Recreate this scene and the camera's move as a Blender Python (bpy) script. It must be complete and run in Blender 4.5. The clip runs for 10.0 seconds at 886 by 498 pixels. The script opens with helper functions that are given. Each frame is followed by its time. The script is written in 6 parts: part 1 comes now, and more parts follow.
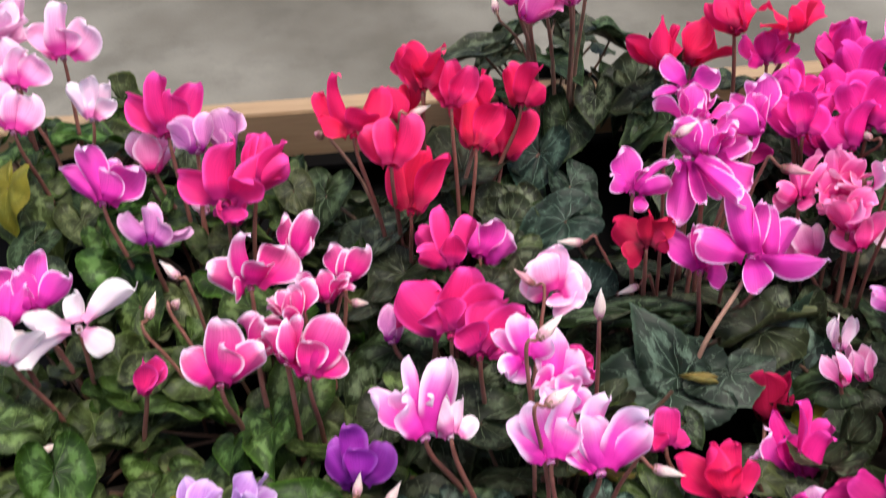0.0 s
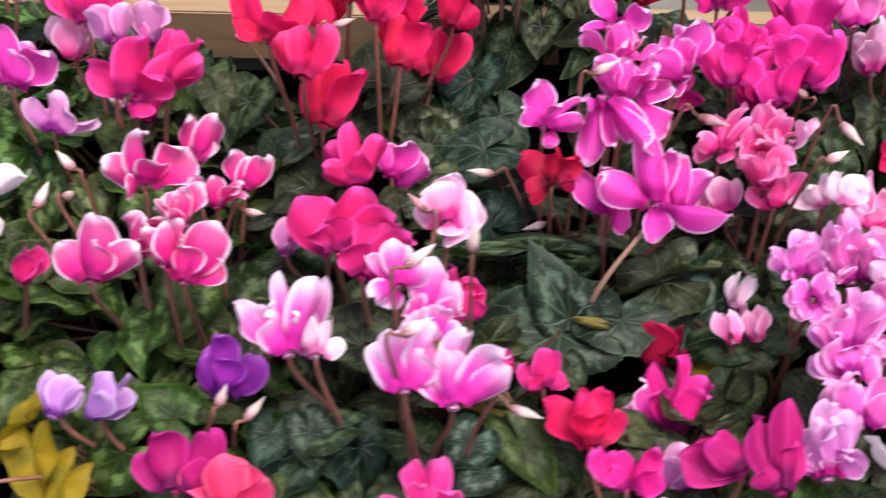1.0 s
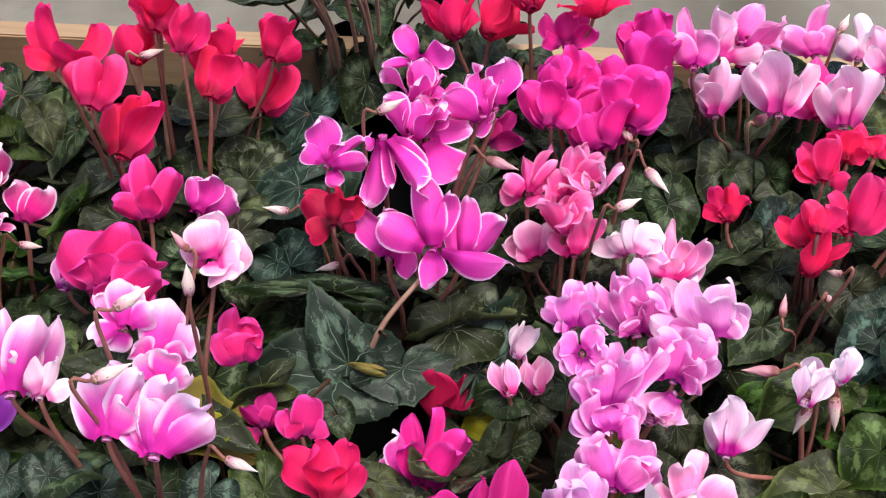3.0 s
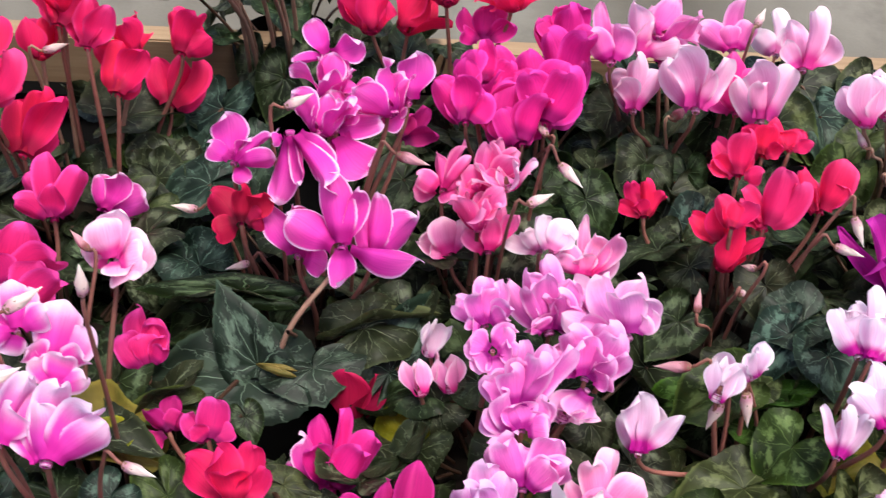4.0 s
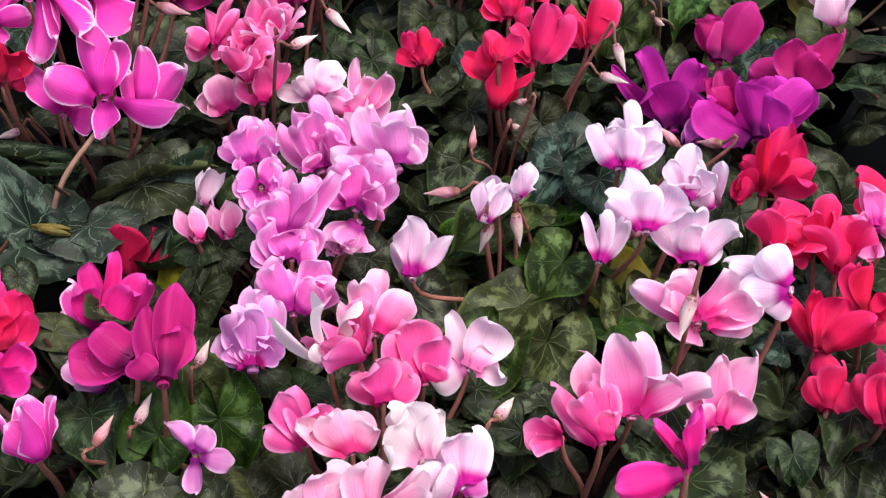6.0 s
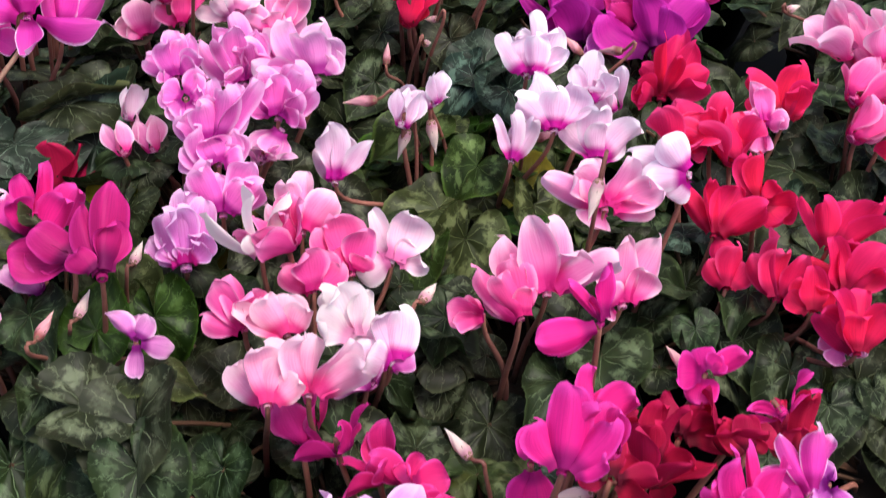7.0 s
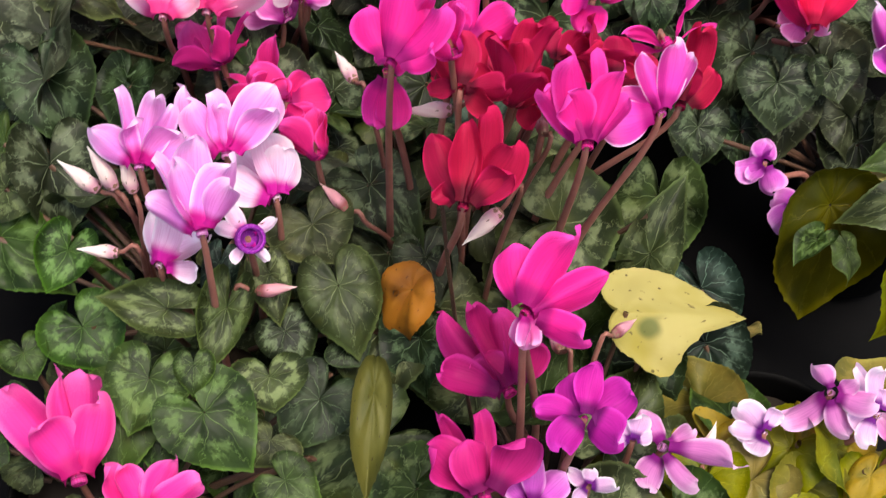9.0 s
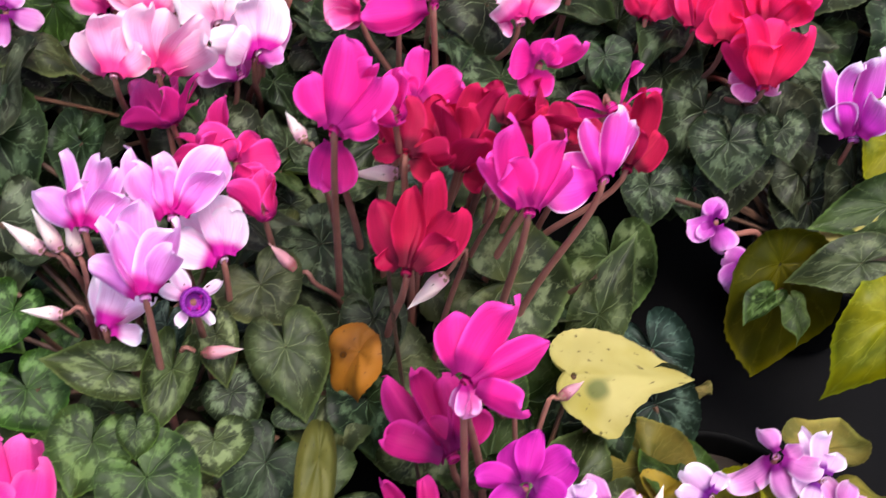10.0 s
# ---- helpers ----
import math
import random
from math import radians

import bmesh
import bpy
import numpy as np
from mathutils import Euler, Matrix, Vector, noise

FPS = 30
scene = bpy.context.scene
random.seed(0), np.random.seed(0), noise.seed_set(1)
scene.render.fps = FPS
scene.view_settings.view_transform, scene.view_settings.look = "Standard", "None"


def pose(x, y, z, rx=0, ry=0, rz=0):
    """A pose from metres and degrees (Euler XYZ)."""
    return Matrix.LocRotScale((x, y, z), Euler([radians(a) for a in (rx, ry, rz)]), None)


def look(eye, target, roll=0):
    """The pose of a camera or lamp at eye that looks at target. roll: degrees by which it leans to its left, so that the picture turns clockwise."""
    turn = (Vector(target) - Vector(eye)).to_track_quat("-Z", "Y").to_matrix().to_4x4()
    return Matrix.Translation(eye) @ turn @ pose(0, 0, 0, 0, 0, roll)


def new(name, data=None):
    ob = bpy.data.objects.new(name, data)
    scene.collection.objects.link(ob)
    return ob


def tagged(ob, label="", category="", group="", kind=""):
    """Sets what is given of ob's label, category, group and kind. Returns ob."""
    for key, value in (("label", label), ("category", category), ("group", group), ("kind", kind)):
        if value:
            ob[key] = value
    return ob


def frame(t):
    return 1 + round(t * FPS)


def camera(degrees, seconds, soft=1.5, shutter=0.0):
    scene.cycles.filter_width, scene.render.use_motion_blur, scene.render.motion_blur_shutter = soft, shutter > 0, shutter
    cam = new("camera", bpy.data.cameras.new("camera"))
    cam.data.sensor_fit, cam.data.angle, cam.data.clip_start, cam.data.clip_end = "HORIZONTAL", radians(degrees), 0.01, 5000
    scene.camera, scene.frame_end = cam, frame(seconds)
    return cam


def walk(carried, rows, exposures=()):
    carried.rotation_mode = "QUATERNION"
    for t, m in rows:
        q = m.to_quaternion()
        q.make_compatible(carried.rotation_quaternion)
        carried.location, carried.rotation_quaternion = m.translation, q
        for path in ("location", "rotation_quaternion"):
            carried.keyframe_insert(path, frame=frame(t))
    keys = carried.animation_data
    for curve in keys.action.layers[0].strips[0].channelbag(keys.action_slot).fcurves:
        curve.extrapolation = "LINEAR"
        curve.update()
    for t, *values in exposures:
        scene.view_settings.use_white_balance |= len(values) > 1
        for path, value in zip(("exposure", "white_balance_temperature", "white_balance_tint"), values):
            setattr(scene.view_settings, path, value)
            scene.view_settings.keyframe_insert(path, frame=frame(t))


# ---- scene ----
cam = camera(40.57, 10.0, soft=1.2, shutter=0.3)
PATH = [
    (0, (0.0468, 0.0560, 1.3367), (-0.0343, 1.5636, 0.0250), -2.25),
    (0.2, (0.0330, 0.0480, 1.3350), (-0.0110, 1.5060, -0.0330), -0.50),
    (0.5, (0.0199, 0.0428, 1.3398), (0.0364, 1.4750, -0.0561), 2.35),
    (0.7, (0.0390, 0.0480, 1.3380), (0.0110, 1.4690, -0.0690), 2.20),
    (1, (0.1140, 0.0721, 1.3276), (0.0287, 1.4898, -0.0805), 3.13),
    (1.2, (0.1690, 0.0860, 1.3280), (0.0630, 1.5040, -0.0800), 3.30),
    (1.5, (0.2235, 0.0983, 1.3271), (0.0698, 1.5218, -0.0693), 2.31),
    (1.7, (0.2400, 0.1010, 1.3280), (0.0730, 1.5260, -0.0650), 2.30),
    (2, (0.2532, 0.1065, 1.3288), (0.0773, 1.5319, -0.0631), 2.30),
    (3.5, (0.2799, 0.1220, 1.3234), (0.1344, 1.5616, -0.0573), 2.94),
    (4, (0.2943, 0.1279, 1.3177), (0.2149, 1.5713, -0.0644), 4.48),
    (4.2, (0.3070, 0.1260, 1.3090), (0.2440, 1.5670, -0.0760), 4.50),
    (4.5, (0.3204, 0.1208, 1.2979), (0.2915, 1.5462, -0.1047), 4.53),
    (5, (0.3399, 0.1095, 1.2935), (0.3761, 1.5315, -0.1124), 5.45),
    (5.5, (0.3588, 0.0937, 1.2832), (0.4452, 1.5027, -0.1335), 5.99),
    (5.7, (0.3654, 0.0878, 1.2796), (0.4654, 1.4940, -0.1391), 5.86),
    (6.8, (0.3584, 0.0339, 1.2753), (0.5906, 1.4181, -0.1495), 7.54),
    (7, (0.3547, 0.0213, 1.2719), (0.6281, 1.3891, -0.1615), 8.45),
    (7.5, (0.4418, -0.0058, 1.2507), (0.5888, 1.3438, -0.2180), 6.85),
    (7.7, (0.4680, -0.0130, 1.2490), (0.5830, 1.3310, -0.2270), 6.20),
    (8, (0.4842, -0.0188, 1.2456), (0.5584, 1.2957, -0.2599), 5.64),
    (8.2, (0.4910, -0.0210, 1.2390), (0.5410, 1.2690, -0.2890), 5.00),
    (8.5, (0.4915, -0.0270, 1.2317), (0.5207, 1.2098, -0.3398), 4.48),
    (8.7, (0.4890, -0.0280, 1.2270), (0.5040, 1.1560, -0.3850), 4.20),
    (9, (0.4860, -0.0356, 1.2169), (0.4883, 1.0912, -0.4354), 4.15),
    (9.2, (0.4890, -0.0340, 1.2160), (0.4710, 1.0750, -0.4480), 3.90),
    (9.5, (0.4852, -0.0327, 1.2143), (0.4768, 1.0927, -0.4390), 4.05),
    (10, (0.4990, -0.0249, 1.2246), (0.5298, 1.1489, -0.3944), 5.44),
]
walk(cam, [(t, look(eye, target, roll)) for t, eye, target, roll in PATH],
     [(0.0, 0.79, 6500, 10), (0.5, 0.90, 6500, 10), (1.2, 0.82, 6500, 10), (3.5, 0.80, 6500, 10), (5.0, 0.68, 6500, 10), (7.0, 0.70, 6520, 10), (8.4, 0.80, 6550, 11), (9.0, 0.88, 6850, 10), (9.5, 0.93, 6600, 12), (10.0, 0.96, 6300, 14)])

# ---- light: soft daylight under a bright overcast sky ----
world = bpy.data.worlds.new("sky")
scene.world = world
world.use_nodes = True
wn = world.node_tree.nodes
sky = wn.new("ShaderNodeTexSky")
sky.sky_type, sky.sun_disc = "NISHITA", False
sky.sun_elevation, sky.sun_rotation = radians(76), radians(121)
sky.air_density, sky.dust_density, sky.ozone_density = 1.0, 4.0, 1.0
wn["Background"].inputs["Strength"].default_value = 0.1625
world.node_tree.links.new(sky.outputs["Color"], wn["Background"].inputs["Color"])
sun_data = bpy.data.lights.new("sun", "SUN")
sun_data.energy, sun_data.angle, sun_data.color = 1.9, radians(25), (1.0, 0.975, 0.92)
sun = new("sun", sun_data)
sun.matrix_world = look((0.7, 0.2, 3.2), (0.2, 0.5, 0.8))


# ---- materials ----
def lin(r, g, b):
    """Linear colour from 0..255 display values."""
    return tuple(c / 255 / 12.92 if c <= 10 else ((c / 255 + 0.055) / 1.055) ** 2.4 for c in (r, g, b)) + (1.0,)


class Nodes:
    """A short way to wire up one node material."""

    def __init__(self, name, roughness=0.5, specular=0.5, metal=0.0):
        self.mat = bpy.data.materials.new(name)
        self.mat.use_nodes = True
        self.tree = self.mat.node_tree
        self.bsdf = self.tree.nodes["Principled BSDF"]
        self.bsdf.inputs["Roughness"].default_value = roughness
        self.bsdf.inputs["Specular IOR Level"].default_value = specular
        self.bsdf.inputs["Metallic"].default_value = metal

    def node(self, kind, **values):
        n = self.tree.nodes.new(kind)
        for key, v in values.items():
            if key == "op":
                n.operation = v
            elif key == "clamp":
                n.use_clamp = v
        return n

    def link(self, a, b):
        self.tree.links.new(a, b)

    def put(self, socket, v):
        if isinstance(v, (int, float, tuple)):
            socket.default_value = v
        else:
            self.link(v, socket)

    def math(self, op, a, b=0.0, clamp=False):
        n = self.node("ShaderNodeMath", op=op, clamp=clamp)
        self.put(n.inputs[0], a)
        self.put(n.inputs[1], b)
        return n.outputs[0]

    def mix(self, factor, a, b):
        n = self.tree.nodes.new("ShaderNodeMix")
        n.data_type = "RGBA"
        self.put(n.inputs[0], factor)
        self.put(n.inputs[6], a)
        self.put(n.inputs[7], b)
        return n.outputs[2]

    def ramp(self, v, lo, hi):
        n = self.node("ShaderNodeMapRange")
        n.interpolation_type = "SMOOTHSTEP"
        self.put(n.inputs[0], v)
        n.inputs[1].default_value, n.inputs[2].default_value = lo, hi
        return n.outputs[0]

    def noise(self, scale, detail=4.0, vector=None, rough=0.55):
        n = self.node("ShaderNodeTexNoise")
        n.inputs["Scale"].default_value, n.inputs["Detail"].default_value, n.inputs["Roughness"].default_value = scale, detail, rough
        if vector is not None:
            self.link(vector, n.inputs["Vector"])
        return n.outputs["Fac"]

    def uv(self):
        n = self.node("ShaderNodeUVMap")
        s = self.node("ShaderNodeSeparateXYZ")
        self.link(n.outputs[0], s.inputs[0])
        return n.outputs[0], s.outputs[0], s.outputs[1]

    def coords(self):
        return self.node("ShaderNodeTexCoord").outputs["Object"]

    def random(self):
        return self.node("ShaderNodeObjectInfo").outputs["Random"]

    def bump(self, height, strength, distance):
        n = self.node("ShaderNodeBump")
        n.inputs["Strength"].default_value, n.inputs["Distance"].default_value = strength, distance
        self.link(height, n.inputs["Height"])
        self.link(n.outputs[0], self.bsdf.inputs["Normal"])

    def shift(self, colour, hue, sat, val):
        n = self.node("ShaderNodeHueSaturation")
        self.put(n.inputs["Hue"], hue)
        self.put(n.inputs["Saturation"], sat)
        self.put(n.inputs["Value"], val)
        self.put(n.inputs["Color"], colour)
        return n.outputs[0]

    def finish(self, colour, thin=0.0):
        """Sets the colour; thin: the share of light that passes through the sheet."""
        self.put(self.bsdf.inputs["Base Color"], colour)
        if thin:
            t = self.node("ShaderNodeBsdfTranslucent")
            self.put(t.inputs["Color"], colour)
            m = self.node("ShaderNodeMixShader")
            m.inputs[0].default_value = thin
            self.link(self.bsdf.outputs[0], m.inputs[1])
            self.link(t.outputs[0], m.inputs[2])
            self.link(m.outputs[0], self.tree.nodes["Material Output"].inputs[0])
        return self.mat


def petal_material(name, body, edge, eye, edge_from=0.72, blush=0.25, eye_to=0.34):
    """Velvety petal: throat colour at the base, body, paler rim, fine lengthwise veins."""
    m = Nodes(name, roughness=0.55, specular=0.15)
    uvw, u, v = m.uv()
    across = m.math("ABSOLUTE", m.math("SUBTRACT", m.math("MULTIPLY", u, 2.0), 1.0))
    rim = m.math("MAXIMUM", across, m.math("MULTIPLY", v, 0.99))
    mapping = m.node("ShaderNodeMapping")
    mapping.inputs["Scale"].default_value = (22.0, 1.6, 1.0)
    m.link(uvw, mapping.inputs[0])
    veins = m.noise(1.0, 3.0, mapping.outputs[0])
    blot = m.noise(60.0, 3.0, m.coords())
    rim = m.math("ADD", rim, m.math("MULTIPLY", m.math("SUBTRACT", blot, 0.5), 0.18))
    body_c = m.mix(m.ramp(v, 0.35, 1.0), lin(*body), m.mix(blush, lin(*body), lin(*edge)))
    body_c = m.mix(m.math("MULTIPLY", m.ramp(veins, 0.4, 0.75), 0.3), body_c, lin(*eye))
    body_c = m.mix(m.ramp(rim, edge_from, 0.98), body_c, lin(*edge))
    col = m.mix(m.ramp(v, eye_to, eye_to * 0.35), body_c, lin(*eye))
    rnd = m.random()
    col = m.shift(col, m.math("ADD", 0.479, m.math("MULTIPLY", rnd, 0.012)), 0.985, m.math("ADD", 0.86, m.math("MULTIPLY", rnd, 0.26)))
    m.bump(veins, 0.5, 0.0008)
    return m.finish(col, 0.32)


PETAL = {
    "red": petal_material("red petal", (232, 8, 38), (242, 34, 84), (160, 3, 26), 0.82, 0.3),
    "redp": petal_material("rose red petal", (232, 12, 56), (244, 66, 112), (170, 4, 44), 0.78, 0.3),
    "crim": petal_material("crimson petal", (168, 2, 24), (196, 10, 48), (92, 1, 16), 0.84, 0.2),
    "coral": petal_material("coral petal", (235, 50, 80), (245, 90, 120), (190, 10, 60)),
    "hot": petal_material("hot pink petal", (220, 20, 92), (238, 70, 150), (150, 8, 80), 0.8),
    "hotw": petal_material("hot pink petal with a white rim", (222, 22, 116), (250, 220, 236), (160, 8, 84), 0.80, 0.2),
    "mag": petal_material("magenta petal", (226, 14, 116), (240, 64, 160), (152, 4, 90), 0.78),
    "magd": petal_material("deep magenta petal", (186, 16, 92), (208, 42, 126), (114, 8, 70), 0.8),
    "magp": petal_material("magenta petal with a pale rim", (232, 54, 162), (252, 206, 236), (170, 8, 110), 0.87, 0.12),
    "pinm": petal_material("rose pink petal", (232, 36, 126), (244, 96, 164), (190, 8, 90)),
    "pink": petal_material("pink petal", (236, 96, 166), (250, 176, 214), (190, 20, 120), 0.75, 0.4),
    "pale": petal_material("pale pink petal", (240, 158, 196), (252, 218, 232), (206, 50, 130), 0.7, 0.5, eye_to=0.42),
    "palw": petal_material("blush white petal", (242, 200, 218), (246, 228, 234), (214, 110, 160), 0.6, 0.5),
    "salm": petal_material("salmon pink petal", (236, 70, 138), (250, 150, 190), (190, 10, 90), 0.72, 0.35),
    "salp": petal_material("light salmon petal", (242, 130, 180), (252, 206, 224), (220, 40, 120), 0.7, 0.45, eye_to=0.42),
    "blus": petal_material("blush pink petal", (236, 152, 184), (244, 204, 216), (216, 50, 110), 0.6, 0.6, eye_to=0.42),
    "lil": petal_material("lilac pink petal", (236, 100, 184), (252, 186, 226), (160, 20, 120), 0.74, 0.35),
    "lilp": petal_material("pale lilac petal", (242, 146, 204), (250, 206, 228), (180, 50, 140), 0.7, 0.5),
    "lile": petal_material("lilac petal with a magenta throat", (230, 128, 204), (246, 200, 234), (192, 8, 120), 0.78, 0.45, eye_to=0.30),
    "lav": petal_material("lavender petal", (212, 120, 180), (238, 186, 216), (130, 20, 110), 0.75, 0.4),
    "lavw": petal_material("faded lavender petal", (222, 170, 208), (244, 222, 236), (110, 20, 120), 0.7, 0.5),
    "viol": petal_material("violet petal", (206, 84, 184), (232, 160, 214), (120, 10, 110), 0.75, 0.4),
    "vmag": petal_material("violet magenta petal", (190, 20, 138), (212, 50, 168), (108, 8, 88), 0.8),
    "vio2": petal_material("deep violet petal", (166, 32, 168), (198, 96, 204), (104, 8, 116), 0.78, 0.3),
    "lavb": petal_material("bluish lavender petal", (194, 122, 200), (226, 186, 228), (124, 40, 144), 0.74, 0.4),
    "purw": petal_material("purple petal with a white rim", (208, 50, 176), (250, 224, 246), (130, 8, 100), 0.84, 0.2),
    "wpk": petal_material("white and pink petal", (226, 62, 166), (246, 212, 234), (206, 30, 140), 0.64, 0.6, eye_to=0.36),
    "weye": petal_material("white petal with a magenta throat", (238, 192, 218), (246, 228, 238), (190, 8, 132), 0.6, 0.6, eye_to=0.36),
    "whit": petal_material("white petal", (232, 212, 218), (240, 230, 228), (226, 150, 180), 0.6, 0.6),
}


def leaf_material(name, dark, light, silver, amount, sick=0.0, sick_colour=(150, 140, 30), veins=0.8):
    """Cyclamen leaf: dark blade, pale branching veins and a broken silver zone between centre and edge."""
    m = Nodes(name, roughness=0.45, specular=0.16)
    uvw, u, v = m.uv()
    x = m.math("SUBTRACT", m.math("MULTIPLY", u, 2.0), 1.0)
    y = m.math("SUBTRACT", m.math("MULTIPLY", v, 2.0), 1.0)
    rho = m.math("SQRT", m.math("ADD", m.math("MULTIPLY", x, x), m.math("MULTIPLY", y, y)))
    theta = m.math("ARCTAN2", y, x)
    s_edge = m.math("MULTIPLY", rho, 1.22)
    wob = m.noise(7.0, 4.0, m.coords())
    offset = m.node("ShaderNodeVectorMath")
    m.link(uvw, offset.inputs[0])
    comb = m.node("ShaderNodeCombineXYZ")
    rnd = m.random()
    m.put(comb.inputs[0], m.math("MULTIPLY", rnd, 37.0))
    m.put(comb.inputs[1], m.math("MULTIPLY", rnd, 19.0))
    m.link(comb.outputs[0], offset.inputs[1])
    place = offset.outputs[0]
    fine = m.noise(17.0, 5.0, place, 0.6)
    broad = m.noise(3.2, 3.0, place)
    # main veins, forking towards the edge
    bend = m.math("ADD", theta, m.math("MULTIPLY", m.math("SUBTRACT", broad, 0.5), 1.3))
    ray = m.math("ABSOLUTE", m.math("SINE", m.math("MULTIPLY", bend, 4.0)))
    width = m.math("DIVIDE", 0.036, m.math("ADD", rho, 0.12))
    main = m.math("MULTIPLY", m.ramp(m.math("DIVIDE", ray, width), 1.3, 0.4), m.ramp(rho, 0.8, 0.2))
    fork = m.math("ADD", theta, m.math("MULTIPLY", m.math("SUBTRACT", fine, 0.5), 0.5))
    ray2 = m.math("ABSOLUTE", m.math("SINE", m.math("MULTIPLY", fork, 9.0)))
    side = m.math("MULTIPLY", m.ramp(m.math("DIVIDE", ray2, m.math("MULTIPLY", width, 2.2)), 1.2, 0.3), m.math("MULTIPLY", m.ramp(rho, 0.3, 0.5), m.ramp(rho, 0.98, 0.8)))
    # a feathered pale zone between the dark heart and the dark margin
    ring = m.math("SUBTRACT", 1.0, m.math("ABSOLUTE", m.math("MULTIPLY", m.math("SUBTRACT", rho, 0.48), 3.8)))
    ring = m.math("ADD", ring, m.math("MULTIPLY", m.math("SUBTRACT", fine, 0.5), 2.6))
    ring = m.math("ADD", ring, m.math("MULTIPLY", m.math("SUBTRACT", broad, 0.5), 1.2))
    ring = m.math("ADD", ring, m.math("MULTIPLY", m.math("SUBTRACT", ray, 0.6), 0.6))
    own = m.math("ADD", 0.12, m.math("MULTIPLY", m.math("FRACT", m.math("MULTIPLY", rnd, 7.31)), 1.05))
    silver_f = m.math("MULTIPLY", m.math("MULTIPLY", m.ramp(ring, 0.5, 1.15), amount), own)
    vein = m.math("MAXIMUM", m.math("MULTIPLY", main, 0.9), m.math("MULTIPLY", side, 0.6))
    col = m.mix(m.ramp(broad, 0.3, 0.7), lin(*dark), lin(*light))
    col = m.mix(silver_f, col, lin(*silver))
    col = m.mix(m.math("MULTIPLY", vein, veins), col, lin(*[min(255, int(c * 1.08)) for c in silver]))
    col = m.mix(m.math("MULTIPLY", m.ramp(s_edge, 0.93, 1.01), 0.4), col, lin(*[min(255, int(c * 1.7) + 10) for c in light]))
    if sick:
        blotch = m.noise(2.2, 4.0, place)
        col = m.mix(m.math("MULTIPLY", m.ramp(blotch, 0.62 - 0.5 * sick, 0.72), sick), col, lin(*sick_colour))
    col = m.shift(col, m.math("ADD", 0.462, m.math("MULTIPLY", rnd, 0.07)), m.math("ADD", 0.82, m.math("MULTIPLY", rnd, 0.3)), m.math("ADD", 0.8, m.math("MULTIPLY", wob, 0.5)))
    m.bump(m.math("ADD", m.math("MULTIPLY", vein, -0.7), m.math("MULTIPLY", fine, 0.6)), 0.45, 0.0012)
    return m.finish(col, 0.12)


def dead_leaf_material(name, base, second, spot, green_at=None):
    m = Nodes(name, roughness=0.6, specular=0.3)
    uvw, u, v = m.uv()
    a = m.noise(3.0, 4.0, m.coords())
    b = m.noise(2.0, 3.0, uvw)
    c = m.noise(26.0, 3.0, uvw)
    col = m.mix(m.ramp(b, 0.36, 0.68), lin(*base), lin(*second))
    col = m.mix(m.math("MULTIPLY", m.ramp(c, 0.64, 0.70), 0.8), col, lin(*spot))
    if green_at:
        # the last green patch beside the midrib
        dx, dy = m.math("SUBTRACT", u, green_at[0]), m.math("SUBTRACT", v, green_at[1])
        far = m.math("SQRT", m.math("ADD", m.math("MULTIPLY", dx, dx), m.math("MULTIPLY", dy, dy)))
        far = m.math("ADD", far, m.math("MULTIPLY", m.math("SUBTRACT", b, 0.5), 0.2))
        col = m.mix(m.math("MULTIPLY", m.ramp(far, 0.075, 0.035), 0.8), col, lin(72, 86, 30))
    m.bump(a, 0.4, 0.002)
    return m.finish(col, 0.3)


LEAF = {
    "dark": leaf_material("dark marbled leaf", (20, 26, 13), (38, 46, 25), (106, 120, 88), 0.5),
    "green": leaf_material("green marbled leaf", (24, 34, 10), (50, 66, 24), (116, 138, 80), 0.5, veins=0.5),
    "fresh": leaf_material("fresh green leaf", (26, 34, 14), (52, 64, 30), (120, 132, 88), 0.5, 0.15, (130, 132, 44), 0.55),
    "olive": leaf_material("olive yellowing leaf", (58, 66, 16), (92, 94, 22), (128, 128, 56), 0.3, 0.7, (130, 116, 24)),
    "yellow": dead_leaf_material("yellow leaf", (176, 164, 96), (150, 138, 52), (66, 50, 24), (0.60, 0.43)),
    "mustard": leaf_material("dark mustard leaf", (50, 45, 6), (74, 64, 10), (90, 78, 22), 0.15, 0.5, (50, 56, 12)),
    "gold": dead_leaf_material("golden leaf", (156, 128, 18), (112, 102, 22), (84, 60, 20)),
    "blue": leaf_material("bluish marbled leaf", (15, 25, 17), (32, 46, 35), (102, 126, 106), 0.5),
    "wan": dead_leaf_material("wan leaf", (100, 98, 42), (76, 78, 28), (60, 50, 26)),
    "amber": dead_leaf_material("amber leaf", (168, 106, 24), (128, 78, 24), (80, 44, 18)),
}


def stalk_material(name, low, high, rough=0.5):
    m = Nodes(name, roughness=rough, specular=0.35)
    n = m.noise(90.0, 3.0, m.coords())
    rnd = m.random()
    col = m.mix(n, lin(*low), lin(*high))
    m.bump(n, 0.3, 0.0005)
    return m.finish(m.shift(col, 0.5, 1.0, m.math("ADD", 0.75, m.math("MULTIPLY", rnd, 0.5))))


